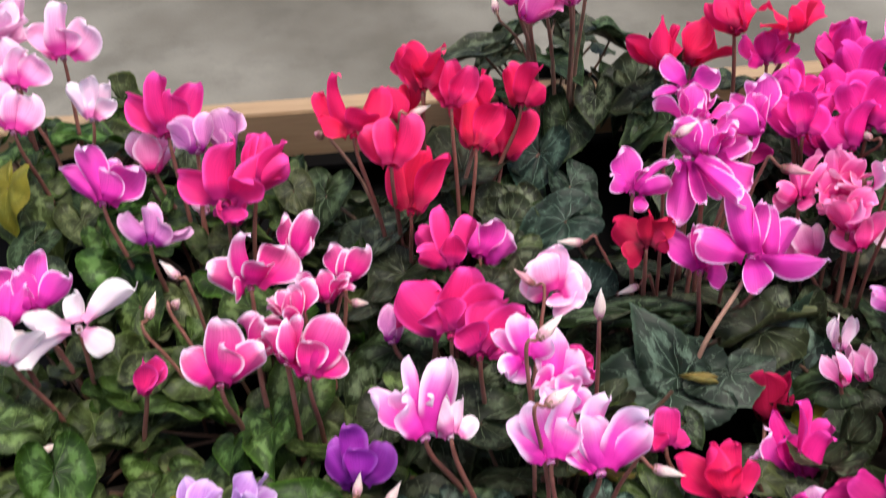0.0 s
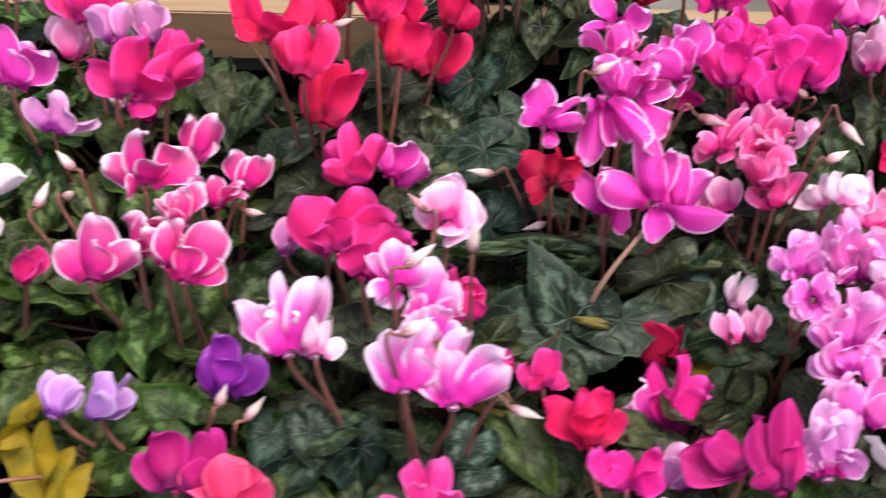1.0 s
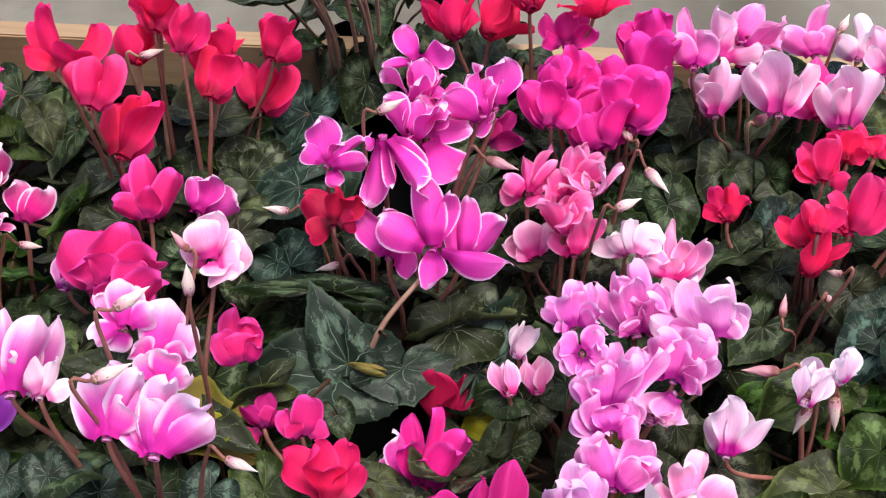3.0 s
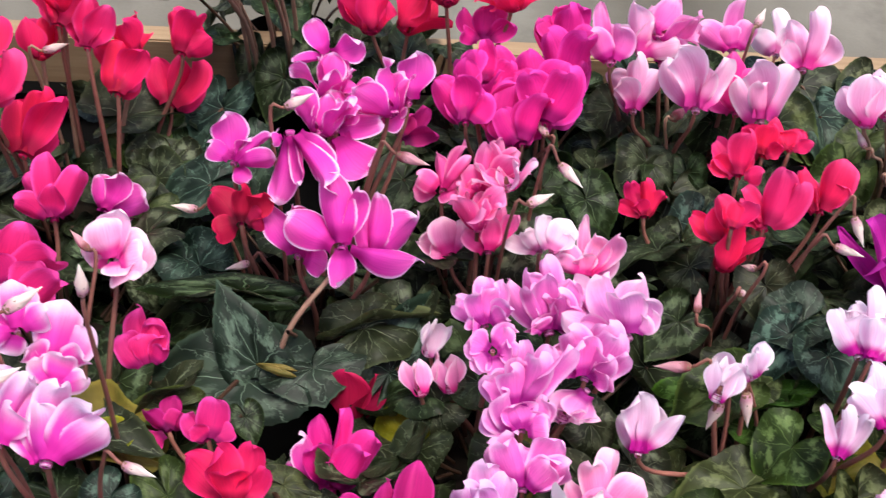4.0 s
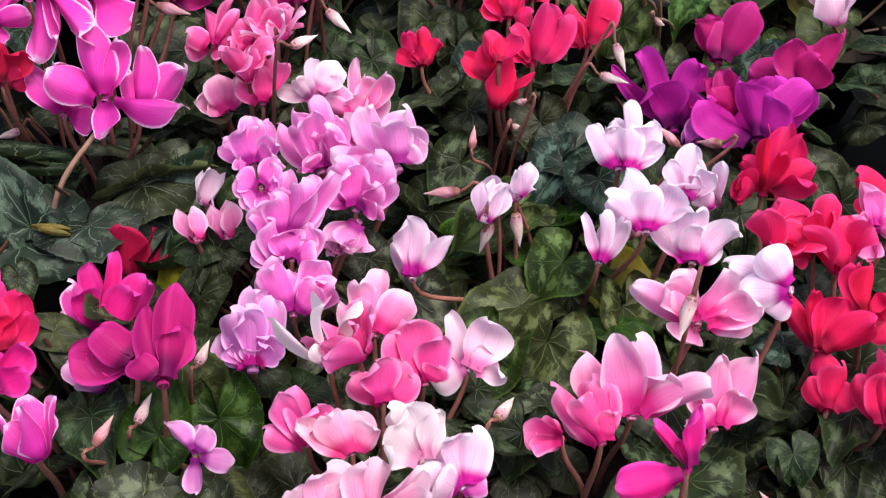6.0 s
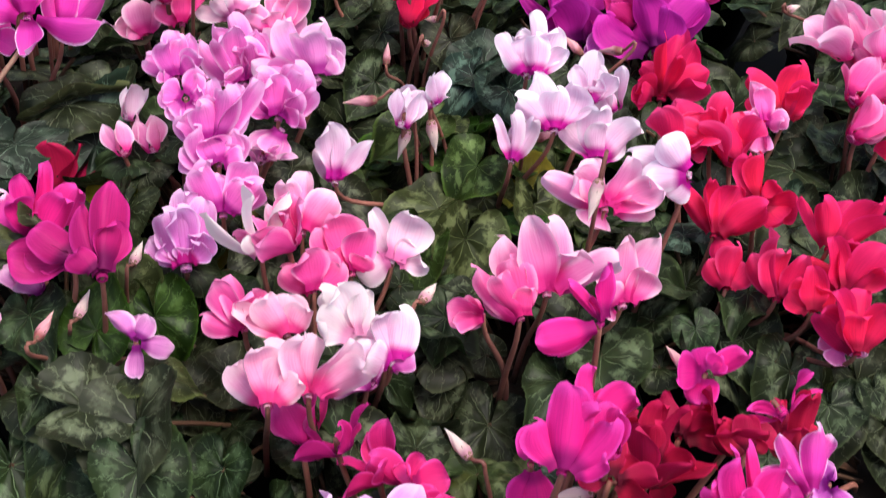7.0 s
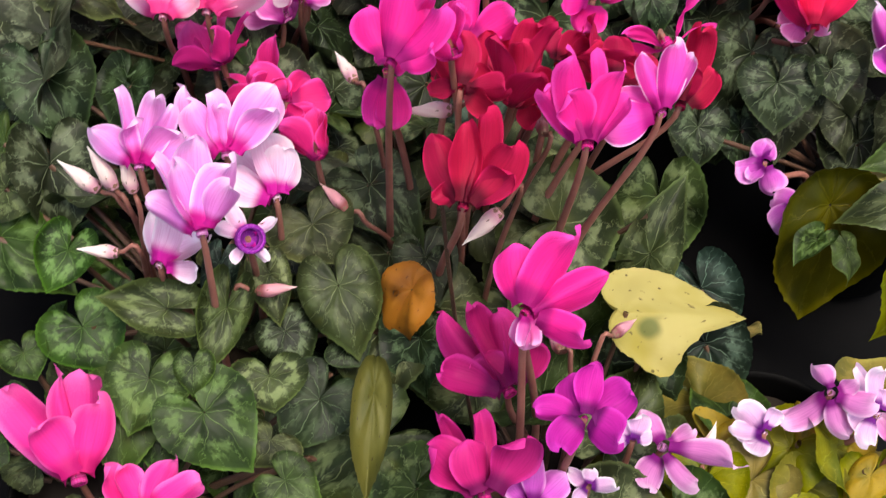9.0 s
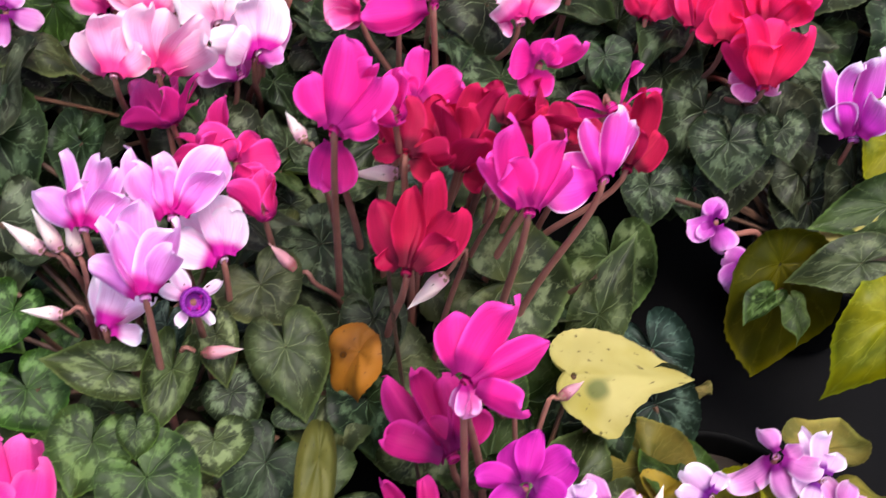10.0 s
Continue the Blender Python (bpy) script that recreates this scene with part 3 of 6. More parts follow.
def cyclamen(cx, cy, leaves, leaf_size, leaf_kind, label, flowers):
    """One potted plant: pot, soil, leaves on stalks round the crown, flowers and buds on hooked stems."""
    rng = random.Random(label)
    plant = tagged(new("cyclamen"), label, "potted plant", "cyclamens on the bench")
    plant.location = (cx, cy, BENCH + 0.006)
    base = Vector(plant.location)
    child("pot", POT, plant, Matrix())
    child("soil", SOIL_MESH, plant, Matrix())
    top = POT_TOP - BENCH - 0.012
    spread = 0.086 + 0.0006 * leaves
    leaves = int(leaves * 1.28)
    for i in range(leaves):
        f = (i + 0.5) / leaves
        r = spread * math.sqrt(f) * rng.uniform(0.85, 1.1)
        az = i * 137.5 + rng.uniform(-25, 25)
        x, y = r * math.cos(radians(az)), r * math.sin(radians(az))
        z = top + 0.054 - 0.034 * f + rng.uniform(-0.028, 0.014)
        kind = leaf_kind
        wx, wy = cx + x, cy + y
        if any(x0 < wx < x1 and y0 < wy < y1 for x0, x1, y0, y1 in OPEN_BEDS):
            z -= 0.03
        size = leaf_size * rng.uniform(0.55, 1.05)
        tilt = 4 + 26 * f + rng.uniform(-28, 34)
        near = min(0.5, 0.034 / max(r, 0.001))
        add_leaf(plant, (near * x, near * y, top), rng, x, y, z, size, az + rng.uniform(-45, 45), tilt, kind)
    for k, (x, y, z, size, form, colour, *turned) in enumerate(flowers):
        middle = Vector((x, y, z)) - base
        size *= 0.78 if form == "u" else FORMS[form]["size"]
        # the mouths turn a little towards the aisle, so the petals point up and back
        lean = rng.uniform(36, 74)
        turn = radians(90 + rng.uniform(-60, 60))
        way = Vector((math.cos(turn), math.sin(turn), 0))
        spin = rng.uniform(0, 6.28)
        if turned:
            way = Vector((math.cos(radians(turned[0])), math.sin(radians(turned[0])), 0))
            lean = turned[1]
            spin = radians(turned[2]) if len(turned) > 2 else spin
        axis = (Vector((0, 0, 1)) * math.cos(radians(lean)) + way * math.sin(radians(lean))).normalized()
        p = middle - axis * size * MIDDLE[form]
        out = Vector((p.x, p.y, 0))
        foot_a = rng.uniform(0, 6.28)
        foot = Vector((0.010 * math.cos(foot_a), 0.010 * math.sin(foot_a), top)) + out * min(0.68, 0.05 / max(out.length, 0.001))
        thick = 0.0011 if form == "u" else 0.0015 if size > 0.024 else 0.0013
        if form == "u":
            # a nodding bud: the hook ends at its sepals, the tip points down and outwards
            drop = radians(rng.uniform(60, 125)) if not turned else radians(turned[1])
            tip = (way * math.sin(drop) + Vector((0, 0, 1)) * math.cos(drop)).normalized()
            body, cup = bud_meshes(colour, rng.randrange(4))
            m = Matrix.Translation(p) @ axes(tip, spin) @ Matrix.Diagonal((size, size, size, 1))
            bud = child("bud", body, plant, m)
            child("calyx", cup, bud, Matrix())
            hook = p - tip * size * 0.5 + Vector((0, 0, 0.006))
            path = bezier(foot, foot + Vector((0, 0, 0.75 * (p.z - top))), hook - way * 0.003 + Vector((0, 0, -0.014)), hook, 9) + bezier(hook, hook + Vector((0, 0, 0.004)) + way * 0.002, p - tip * size * 0.25, p, 4)[1:]
        else:
            m = Matrix.Translation(p) @ axes(axis, spin) @ Matrix.Diagonal((size, size, size, 1))
            flower = child("flower", throat_mesh(colour), plant, m)
            count, vary = FORMS[form]["count"], FORMS[form]["vary"]
            for j in range(count):
                inner = count > 6 and j % 2
                sc = rng.uniform(0.86, 1.06) * (0.84 if inner else 1.0)
                m = Matrix.Rotation(2 * math.pi * j / count + rng.uniform(-0.32, 0.32), 4, "Z") @ Matrix.Rotation(radians(rng.uniform(-vary, vary) - (16 if inner else 0)), 4, "Y") @ Matrix.Rotation(rng.uniform(-0.16, 0.16), 4, "X")
                child("petal", petal_mesh(form, colour, rng.randrange(9)), flower, m @ Matrix.Diagonal((sc, sc, sc, 1)))
            if form == "o":
                path = bezier(foot, foot + Vector((0, 0, 0.6 * (p.z - top))), p - axis * size * 0.5 - Vector((0, 0, 0.03)), p, 12)
            else:
                crest = p + axis * size * 0.20 - way * size * 0.02
                path = bezier(foot, foot + Vector((0, 0, 0.6 * (p.z - top))) + out * 0.05, crest - Vector((0, 0, 0.03)) - way * 0.006, crest, 10) + bezier(crest, crest + axis * size * 0.06, p + axis * size * 0.16 + way * size * 0.03, p + axis * size * 0.04, 4)[1:]
        n = len(path)
        tube("stem", path, [thick * (1.25 - 0.4 * i / (n - 1)) for i in range(n)], STEM_PALE if "tall" in label else STEM, plant)
    plants.append(plant)
    return plant


def bloom(x, y, z, size, colour, facing, tilt, *petals, foot=None, mouth=None):
    """A flower on the newest plant, by its throat's place; facing and tilt turn the fan of its petals,
    each of them (angle in the fan, how far it comes forward, length, width, roll)."""
    plant = plants[-1]
    rng = random.Random("%.3f %.3f" % (x, y))
    p = Vector((x, y, z)) - Vector(plant.location)
    away = Vector((math.cos(radians(facing)), math.sin(radians(facing)), 0))
    toward = Vector((0, 0, 1)) * math.sin(radians(tilt)) - away * math.cos(radians(tilt))
    right = Vector((away.y, -away.x, 0))
    up = right.cross(-toward)
    petals = list(petals)
    while len(petals) < 5:
        # the rest of the five stand behind
        fans, widths = [q[0] for q in petals], [q[3] for q in petals]
        mid, reach = sum(fans) / len(fans), (max(fans) - min(fans)) / 2
        petals.append((mid + rng.uniform(-0.7, 0.7) * min(reach, 60), rng.uniform(-48, -30), size * rng.uniform(0.75, 0.95), sum(widths) / len(widths), rng.uniform(-30, 30)))
    ways = []
    for fan, forward, *_ in petals:
        f, g = radians(fan), radians(forward)
        ways.append((up * math.cos(f) + right * math.sin(f)) * math.cos(g) + toward * math.sin(g))
    axis = (sum(ways, Vector()) / len(ways) - toward * 0.3).normalized()
    flower = child("flower", throat_mesh(mouth or colour), plant, Matrix.Translation(p - toward * 0.003) @ axes(axis) @ Matrix.Scale(size * (2.4 if mouth else 0.6), 4))
    back = flower.matrix_basis.inverted()
    for d, (fan, forward, length, width, roll) in zip(ways, petals):
        face = (toward - d * toward.dot(d)).normalized()
        m = Matrix((face, d.cross(face), d)).transposed().to_4x4() @ Matrix.Rotation(radians(roll), 4, "Z")
        ring = (d - axis * d.dot(axis)) * size * 0.13
        m = Matrix.Translation(p + ring) @ m @ Matrix.Diagonal((length, width / 0.7, length * 0.96, 1))
        child("petal", petal_mesh("p", colour, rng.randrange(12)), flower, back @ m)
    top = POT_TOP - BENCH - 0.012
    out = Vector((p.x, p.y, 0))
    pale = foot is not None
    if pale:
        foot = Vector(foot) - Vector(plant.location)
    else:
        foot_a = rng.uniform(0, 6.28)
        foot = Vector((0.010 * math.cos(foot_a), 0.010 * math.sin(foot_a), top)) + out * min(0.68, 0.05 / max(out.length, 0.001))
    end = p - toward * 0.002
    path = bezier(foot, foot + Vector((0, 0, 0.6 * (p.z - top))) + out * 0.05, end - Vector((0, 0, 0.03)) - axis * 0.004, end, 11)
    tube("stem", path, [0.0015 * (1.25 - 0.4 * i / 11) for i in range(12)], STEM_PALE if pale else STEM, plant)


def extra_leaf(x, y, z, size, azimuth, tilt, kind, narrow=1.0, roll=None, calm=False):
    """A conspicuous leaf, grown from the nearest plant."""
    plant = min(plants, key=lambda p: (p.location.x - x) ** 2 + (p.location.y - y) ** 2)
    rng = random.Random(int(1000 * x) * 7919 + int(1000 * y))
    p = Vector((x, y, z)) - Vector(plant.location)
    near = min(0.5, 0.034 / max(math.hypot(p.x, p.y), 0.001))
    add_leaf(plant, (near * p.x, near * p.y, POT_TOP - BENCH - 0.012), rng, p.x, p.y, p.z, size, azimuth, tilt, kind, narrow, roll, calm)


# ---- the setting ----
bm = bmesh.new()
bmesh.ops.create_grid(bm, x_segments=1, y_segments=1, size=120)
ground = tagged(mesh_object("ground", bm, CONCRETE), "worn grey concrete floor with dark stains", "floor", kind="structure")

bench = tagged(new("bench"), "low timber display bench with a pale wooden rail", "bench")
bench.matrix_basis = pose(0.1, 0.985, 0, 0, 0, 6.6)
RAIL_TOP = 0.722


def bench_part(name, x0, x1, y0, y1, z0, z1, material, label="", bevel=0.0015):
    part_bm = bmesh.new()
    box(part_bm, x0, x1, y0, y1, z0, z1, bevel)
    return mesh_object(name, part_bm, material, bench, label)


bench_part("rail", -0.8, 1.0, -0.006, 0.017, BENCH - 0.05, RAIL_TOP, WOOD, "pale sawn timber rail")
bench_part("front_rail", -0.8, 1.0, -1.13, -1.107, BENCH - 0.05, RAIL_TOP - 0.03, WOOD)
bench_part("side_rail", -0.823, -0.801, -1.13, 0.017, BENCH - 0.05, RAIL_TOP, WOOD)
bench_part("side_rail", 1.001, 1.023, -1.13, 0.017, BENCH - 0.05, RAIL_TOP, WOOD)
for k in range(7):
    y0 = -1.105 + k * 0.1570
    bench_part("board", -0.799, 0.999, y0, y0 + 0.153, BENCH - 0.03, BENCH - 0.006, WOOD)
for x0 in (-0.76, 0.90):
    for y0 in (-1.06, -0.1):
        bench_part("leg", x0, x0 + 0.06, y0, y0 + 0.06, 0.0, BENCH - 0.031, WOOD)

# shallow black plastic tray that lines the bench
tray = tagged(new("tray"), "shallow black plastic tray lining the bench", "tray")
tray.matrix_basis = bench.matrix_basis.copy()
for name, y0, y1, z0, z1 in (("bed", -1.10, -0.010, -0.005, -0.001), ("back_wall", -0.0125, -0.008, -0.001, 0.035), ("lip", -0.026, -0.0125, 0.030, 0.035)):
    bm = bmesh.new()
    box(bm, -0.79, 0.99, y0, y1, BENCH + z0, BENCH + z1)
    mesh_object(name, bm, BLACK, tray)

# ---- the plants ----
cyclamen(-0.301, 0.837, 20, 0.031, 'green', 'potted cyclamen with pale pink flowers beside the wooden rail', [
    (-0.330, 0.864, 0.866, 0.044, 'h', 'pale'),
    (-0.334, 0.885, 0.866, 0.040, 'h', 'pale')])
bloom(-0.286, 0.850, 0.846, 0.040, "pale", 113, 30, (-30, -17, 0.038, 0.021, 1), (13, 10, 0.040, 0.026, 35), (54, -5, 0.032, 0.031, -23), (13, 18, 0.024, 0.024, -24))
bloom(-0.306, 0.773, 0.830, 0.037, "pale", 116, 32, (2, -17, 0.037, 0.029, 25), (44, 4, 0.028, 0.029, -17), (21, -2, 0.028, 0.022, 34))
bloom(-0.313, 0.815, 0.842, 0.038, "pale", 115, 30, (5, -18, 0.038, 0.030, -8), (52, 4, 0.029, 0.027, -28), (25, -8, 0.030, 0.023, 36))
bloom(-0.252, 0.791, 0.828, 0.032, "palw", 112, 33, (-16, -20, 0.032, 0.018, -21), (11, 3, 0.031, 0.017, -32), (38, -6, 0.030, 0.020, 18), (58, 17, 0.020, 0.018, 10))
cyclamen(-0.166, 0.732, 26, 0.031, 'green', 'potted cyclamen with magenta and lavender flowers near the rail', [
    (-0.111, 0.716, 0.844, 0.041, 'h', 'hot'),
    (-0.154, 0.786, 0.821, 0.037, 'h', 'lav'),
    (-0.165, 0.744, 0.846, 0.033, 'h', 'lav'),
    (-0.204, 0.769, 0.816, 0.037, 'h', 'salp'),
    (-0.141, 0.722, 0.796, 0.028, 'h', 'hot'),
    (-0.171, 0.743, 0.786, 0.024, 'b', 'palw')])
bloom(-0.186, 0.756, 0.838, 0.043, "hot", 108, 34, (-31, -13, 0.039, 0.025, -38), (3, 4, 0.043, 0.024, 35), (38, -10, 0.042, 0.027, -18), (17, 14, 0.030, 0.025, -18))
bloom(-0.132, 0.683, 0.833, 0.049, "hot", 106, 38, (-46, -16, 0.034, 0.027, -34), (11, 3, 0.041, 0.032, 35), (64, -10, 0.049, 0.035, 31), (54, 11, 0.024, 0.032, 37), (-174, 24, 0.014, 0.021, 11))
bloom(-0.220, 0.691, 0.828, 0.042, "magp", 113, 36, (-29, -20, 0.037, 0.021, -34), (-1, 9, 0.042, 0.018, -25), (54, -9, 0.034, 0.031, 25), (21, 18, 0.021, 0.023, -34))
bloom(-0.184, 0.664, 0.814, 0.027, "lav", 111, 39, (-24, -11, 0.027, 0.016, 3), (14, 5, 0.025, 0.016, -30), (84, -7, 0.027, 0.014, 37), (48, 12, 0.018, 0.018, -28))
cyclamen(-0.092, 0.588, 34, 0.031, 'green', 'potted cyclamen with hot pink white-edged flowers', [
    (-0.056, 0.594, 0.840, 0.027, 'f', 'hotw'),
    (-0.075, 0.576, 0.840, 0.029, 'f', 'hotw'),
    (-0.088, 0.558, 0.835, 0.033, 'h', 'hotw'),
    (-0.075, 0.541, 0.846, 0.031, 'h', 'hotw'),
    (-0.153, 0.616, 0.826, 0.024, 'u', 'bud'),
    (-0.155, 0.599, 0.816, 0.024, 'u', 'bud'),
    (-0.169, 0.589, 0.816, 0.026, 'u', 'bud'),
    (-0.042, 0.603, 0.816, 0.020, 'u', 'bud')])
bloom(-0.105, 0.606, 0.827, 0.036, "hotw", 105, 42, (-51, -20, 0.028, 0.021, -28), (2, 5, 0.036, 0.022, 32), (55, -10, 0.033, 0.030, -23), (31, 18, 0.019, 0.025, 38), (-92, 27, 0.007, 0.017, -19))
bloom(-0.083, 0.642, 0.818, 0.032, "hotw", 102, 41, (-6, -17, 0.032, 0.017, 34), (30, 6, 0.032, 0.021, 15), (13, -8, 0.022, 0.017, -36))
bloom(-0.048, 0.625, 0.814, 0.027, "hotw", 99, 42, (-14, -18, 0.027, 0.018, 19), (38, 9, 0.025, 0.020, 5), (17, -6, 0.020, 0.016, 3))
bloom(-0.105, 0.508, 0.844, 0.035, "hotw", 109, 46, (-25, -17, 0.027, 0.023, 3), (12, 9, 0.035, 0.023, -23), (61, -5, 0.029, 0.025, 33), (21, 17, 0.021, 0.021, -24))
bloom(-0.059, 0.526, 0.831, 0.038, "hotw", 103, 46, (-15, -11, 0.028, 0.021, 26), (25, 3, 0.038, 0.024, -18), (58, -9, 0.025, 0.020, -34), (13, 19, 0.023, 0.018, -7))
cyclamen(-0.221, 0.580, 26, 0.031, 'green', 'potted cyclamen with pale-edged magenta and white flowers', [
    (-0.251, 0.568, 0.816, 0.038, 'w', 'whit'),
    (-0.161, 0.550, 0.808, 0.029, 'b', 'hot')])
bloom(-0.212, 0.583, 0.814, 0.039, "whit", 116, 42, (70, 8, 0.039, 0.019, 28), (137, 10, 0.022, 0.017, -29), (-110, 12, 0.037, 0.017, -37), (-66, 5, 0.031, 0.020, 28), (7, -5, 0.019, 0.016, 22))
bloom(-0.237, 0.587, 0.826, 0.038, "magp", 118, 40, (21, -11, 0.038, 0.019, 14), (59, 6, 0.026, 0.020, 20), (-3, -10, 0.025, 0.017, 3))
bloom(-0.255, 0.578, 0.821, 0.042, "magp", 120, 41, (16, -17, 0.042, 0.020, -27), (46, 7, 0.026, 0.017, -13), (27, -6, 0.026, 0.018, -10))
cyclamen(0.006, 0.757, 26, 0.040, 'dark', 'potted cyclamen with bright red flowers on tall brown stems', [
    (-0.019, 0.769, 0.856, 0.035, 'h', 'red'),
    (-0.002, 0.777, 0.886, 0.035, 'w', 'red'),
    (0.035, 0.783, 0.856, 0.033, 'h', 'red'),
    (-0.010, 0.752, 0.856, 0.022, 'u', 'bud'),
    (-0.072, 0.742, 0.846, 0.024, 'u', 'budp')])
bloom(-0.046, 0.713, 0.868, 0.045, "red", 98, 35, (-32, -15, 0.039, 0.018, 14), (-11, 10, 0.045, 0.017, 25), (34, -9, 0.035, 0.025, -31), (30, 17, 0.019, 0.026, 24), (-57, 22, 0.023, 0.017, 28))
bloom(-0.019, 0.685, 0.862, 0.034, "redp", 96, 37, (-26, -15, 0.030, 0.024, -19), (25, 3, 0.034, 0.024, -41), (3, -5, 0.032, 0.022, 33))
bloom(-0.008, 0.690, 0.820, 0.044, "red", 95, 39, (-7, -12, 0.034, 0.026, -2), (35, 8, 0.044, 0.026, 36), (18, -3, 0.042, 0.021, 9))
bloom(-0.001, 0.760, 0.872, 0.034, "red", 94, 33, (-20, -17, 0.034, 0.019, 1), (21, 3, 0.025, 0.021, -26), (-7, -4, 0.024, 0.017, 41))
bloom(0.019, 0.753, 0.862, 0.035, "redp", 92, 34, (-18, -16, 0.035, 0.023, -8), (29, 5, 0.029, 0.024, -3), (3, -3, 0.031, 0.021, -4))
bloom(0.036, 0.749, 0.830, 0.034, "red", 91, 36, (-24, -11, 0.034, 0.026, -29), (27, 4, 0.033, 0.026, 2), (3, -7, 0.034, 0.022, 30))
bloom(0.055, 0.797, 0.788, 0.037, "red", 89, 37, (-20, -13, 0.034, 0.024, 36), (31, 7, 0.037, 0.027, -40), (8, -5, 0.035, 0.019, 4))
bloom(0.069, 0.792, 0.837, 0.034, "red", 88, 34, (-15, -16, 0.029, 0.020, -19), (16, 8, 0.034, 0.022, 34), (48, -10, 0.021, 0.018, 14))
cyclamen(0.023, 0.621, 24, 0.033, 'dark', 'potted cyclamen with deep pink ruffled flowers', [
    (0.004, 0.601, 0.813, 0.040, 'h', 'hot'),
    (-0.018, 0.609, 0.792, 0.028, 'h', 'lav')])
bloom(0.020, 0.656, 0.800, 0.041, "hot", 93, 42, (-34, -18, 0.035, 0.021, -11), (-6, 7, 0.041, 0.020, 37), (23, -2, 0.033, 0.020, 28), (-58, 17, 0.022, 0.020, -16), (4, 27, 0.021, 0.021, -17))
bloom(0.039, 0.692, 0.776, 0.029, "magp", 91, 41, (63, -20, 0.028, 0.027, 0), (25, 8, 0.029, 0.018, -12), (-15, -5, 0.023, 0.018, -17))
bloom(0.022, 0.574, 0.817, 0.044, "hot", 93, 45, (-42, -11, 0.044, 0.030, -4), (17, 6, 0.040, 0.037, 2), (46, -2, 0.040, 0.029, 37), (-18, 14, 0.021, 0.029, -4))
bloom(0.040, 0.546, 0.828, 0.037, "hot", 91, 46, (12, -15, 0.034, 0.032, -33), (45, 5, 0.037, 0.025, 26), (-25, -3, 0.019, 0.025, -33))
cyclamen(0.080, 0.507, 26, 0.034, 'dark', 'potted cyclamen with white and pink bicoloured flowers', [
    (0.103, 0.508, 0.896, 0.024, 'u', 'bud', 90, 8),
    (0.131, 0.456, 0.836, 0.022, 'u', 'bud', -10, 98),
    (0.074, 0.451, 0.891, 0.026, 'u', 'bud'),
    (0.071, 0.492, 0.896, 0.026, 'u', 'bud'),
    (0.072, 0.587, 0.846, 0.020, 'u', 'budp')])
bloom(0.011, 0.476, 0.839, 0.046, "wpk", 123, 48, (-25, -12, 0.038, 0.018, 5), (12, 7, 0.043, 0.012, 10), (2, -10, 0.030, 0.022, -27), (-17, 16, 0.022, 0.020, 5), (34, 23, 0.040, 0.022, 18), (46, -12, 0.046, 0.016, -19))
bloom(0.025, 0.479, 0.835, 0.031, "palw", 121, 49, (6, -11, 0.031, 0.015, -25), (37, 6, 0.020, 0.010, 7), (74, -1, 0.014, 0.011, -23), (-12, 16, 0.025, 0.014, -24))
bloom(0.077, 0.445, 0.857, 0.037, "wpk", 117, 51, (-11, -16, 0.028, 0.017, 7), (4, 9, 0.032, 0.021, -25), (19, -4, 0.037, 0.017, -20), (36, 13, 0.034, 0.018, 27), (35, 26, 0.020, 0.021, -24))
bloom(0.102, 0.440, 0.855, 0.044, "wpk", 114, 52, (-15, -21, 0.030, 0.020, -26), (5, 9, 0.026, 0.019, -26), (17, -3, 0.040, 0.019, 17), (45, 17, 0.038, 0.021, 24), (65, 23, 0.029, 0.021, 18), (-1, -10, 0.044, 0.016, 9))
bloom(0.065, 0.507, 0.865, 0.026, "wpk", 115, 46, (-26, -20, 0.026, 0.012, 3), (0, 11, 0.024, 0.014, -6), (24, -4, 0.020, 0.013, -18), (71, 14, 0.015, 0.018, 2), (-96, 25, 0.015, 0.016, -10), (-150, -10, 0.011, 0.017, -17))
bloom(0.081, 0.503, 0.847, 0.033, "wpk", 113, 48, (4, -15, 0.020, 0.018, 25), (19, 5, 0.033, 0.023, 9), (52, -5, 0.025, 0.023, -17), (-32, 16, 0.012, 0.016, -16), (81, 23, 0.019, 0.016, 28))
bloom(0.087, 0.491, 0.847, 0.016, "wpk", 113, 49, (-18, -18, 0.016, 0.016, 9), (28, 4, 0.016, 0.017, 8), (87, -9, 0.014, 0.014, 0))
bloom(0.090, 0.407, 0.800, 0.033, "pinm", 82, 56, (-73, -20, 0.023, 0.015, 28), (-19, 10, 0.030, 0.015, -23), (5, -10, 0.033, 0.017, -8), (41, 14, 0.025, 0.015, -5), (-9, 18, 0.020, 0.017, -17))
bloom(0.102, 0.573, 0.770, 0.037, "hot", 112, 49, (-5, -18, 0.036, 0.020, 22), (10, -3, 0.028, 0.018, -22), (-25, 6, 0.022, 0.021, 17), (-13, 15, 0.018, 0.019, -10), (12, -7, 0.028, 0.016, -18), (-8, 9, 0.019, 0.014, -1), (30, 14, 0.018, 0.013, 19), (41, 25, 0.013, 0.012, -12))
bloom(0.086, 0.589, 0.838, 0.029, "pale", 86, 43, (-54, -12, 0.020, 0.029, -7), (-66, -1, 0.014, 0.026, -22), (-3, 11, 0.028, 0.023, -8), (-23, 28, 0.023, 0.021, 11), (46, -9, 0.020, 0.027, 3), (63, 8, 0.014, 0.024, -19), (138, 18, 0.014, 0.027, -4), (157, 33, 0.010, 0.024, -8))
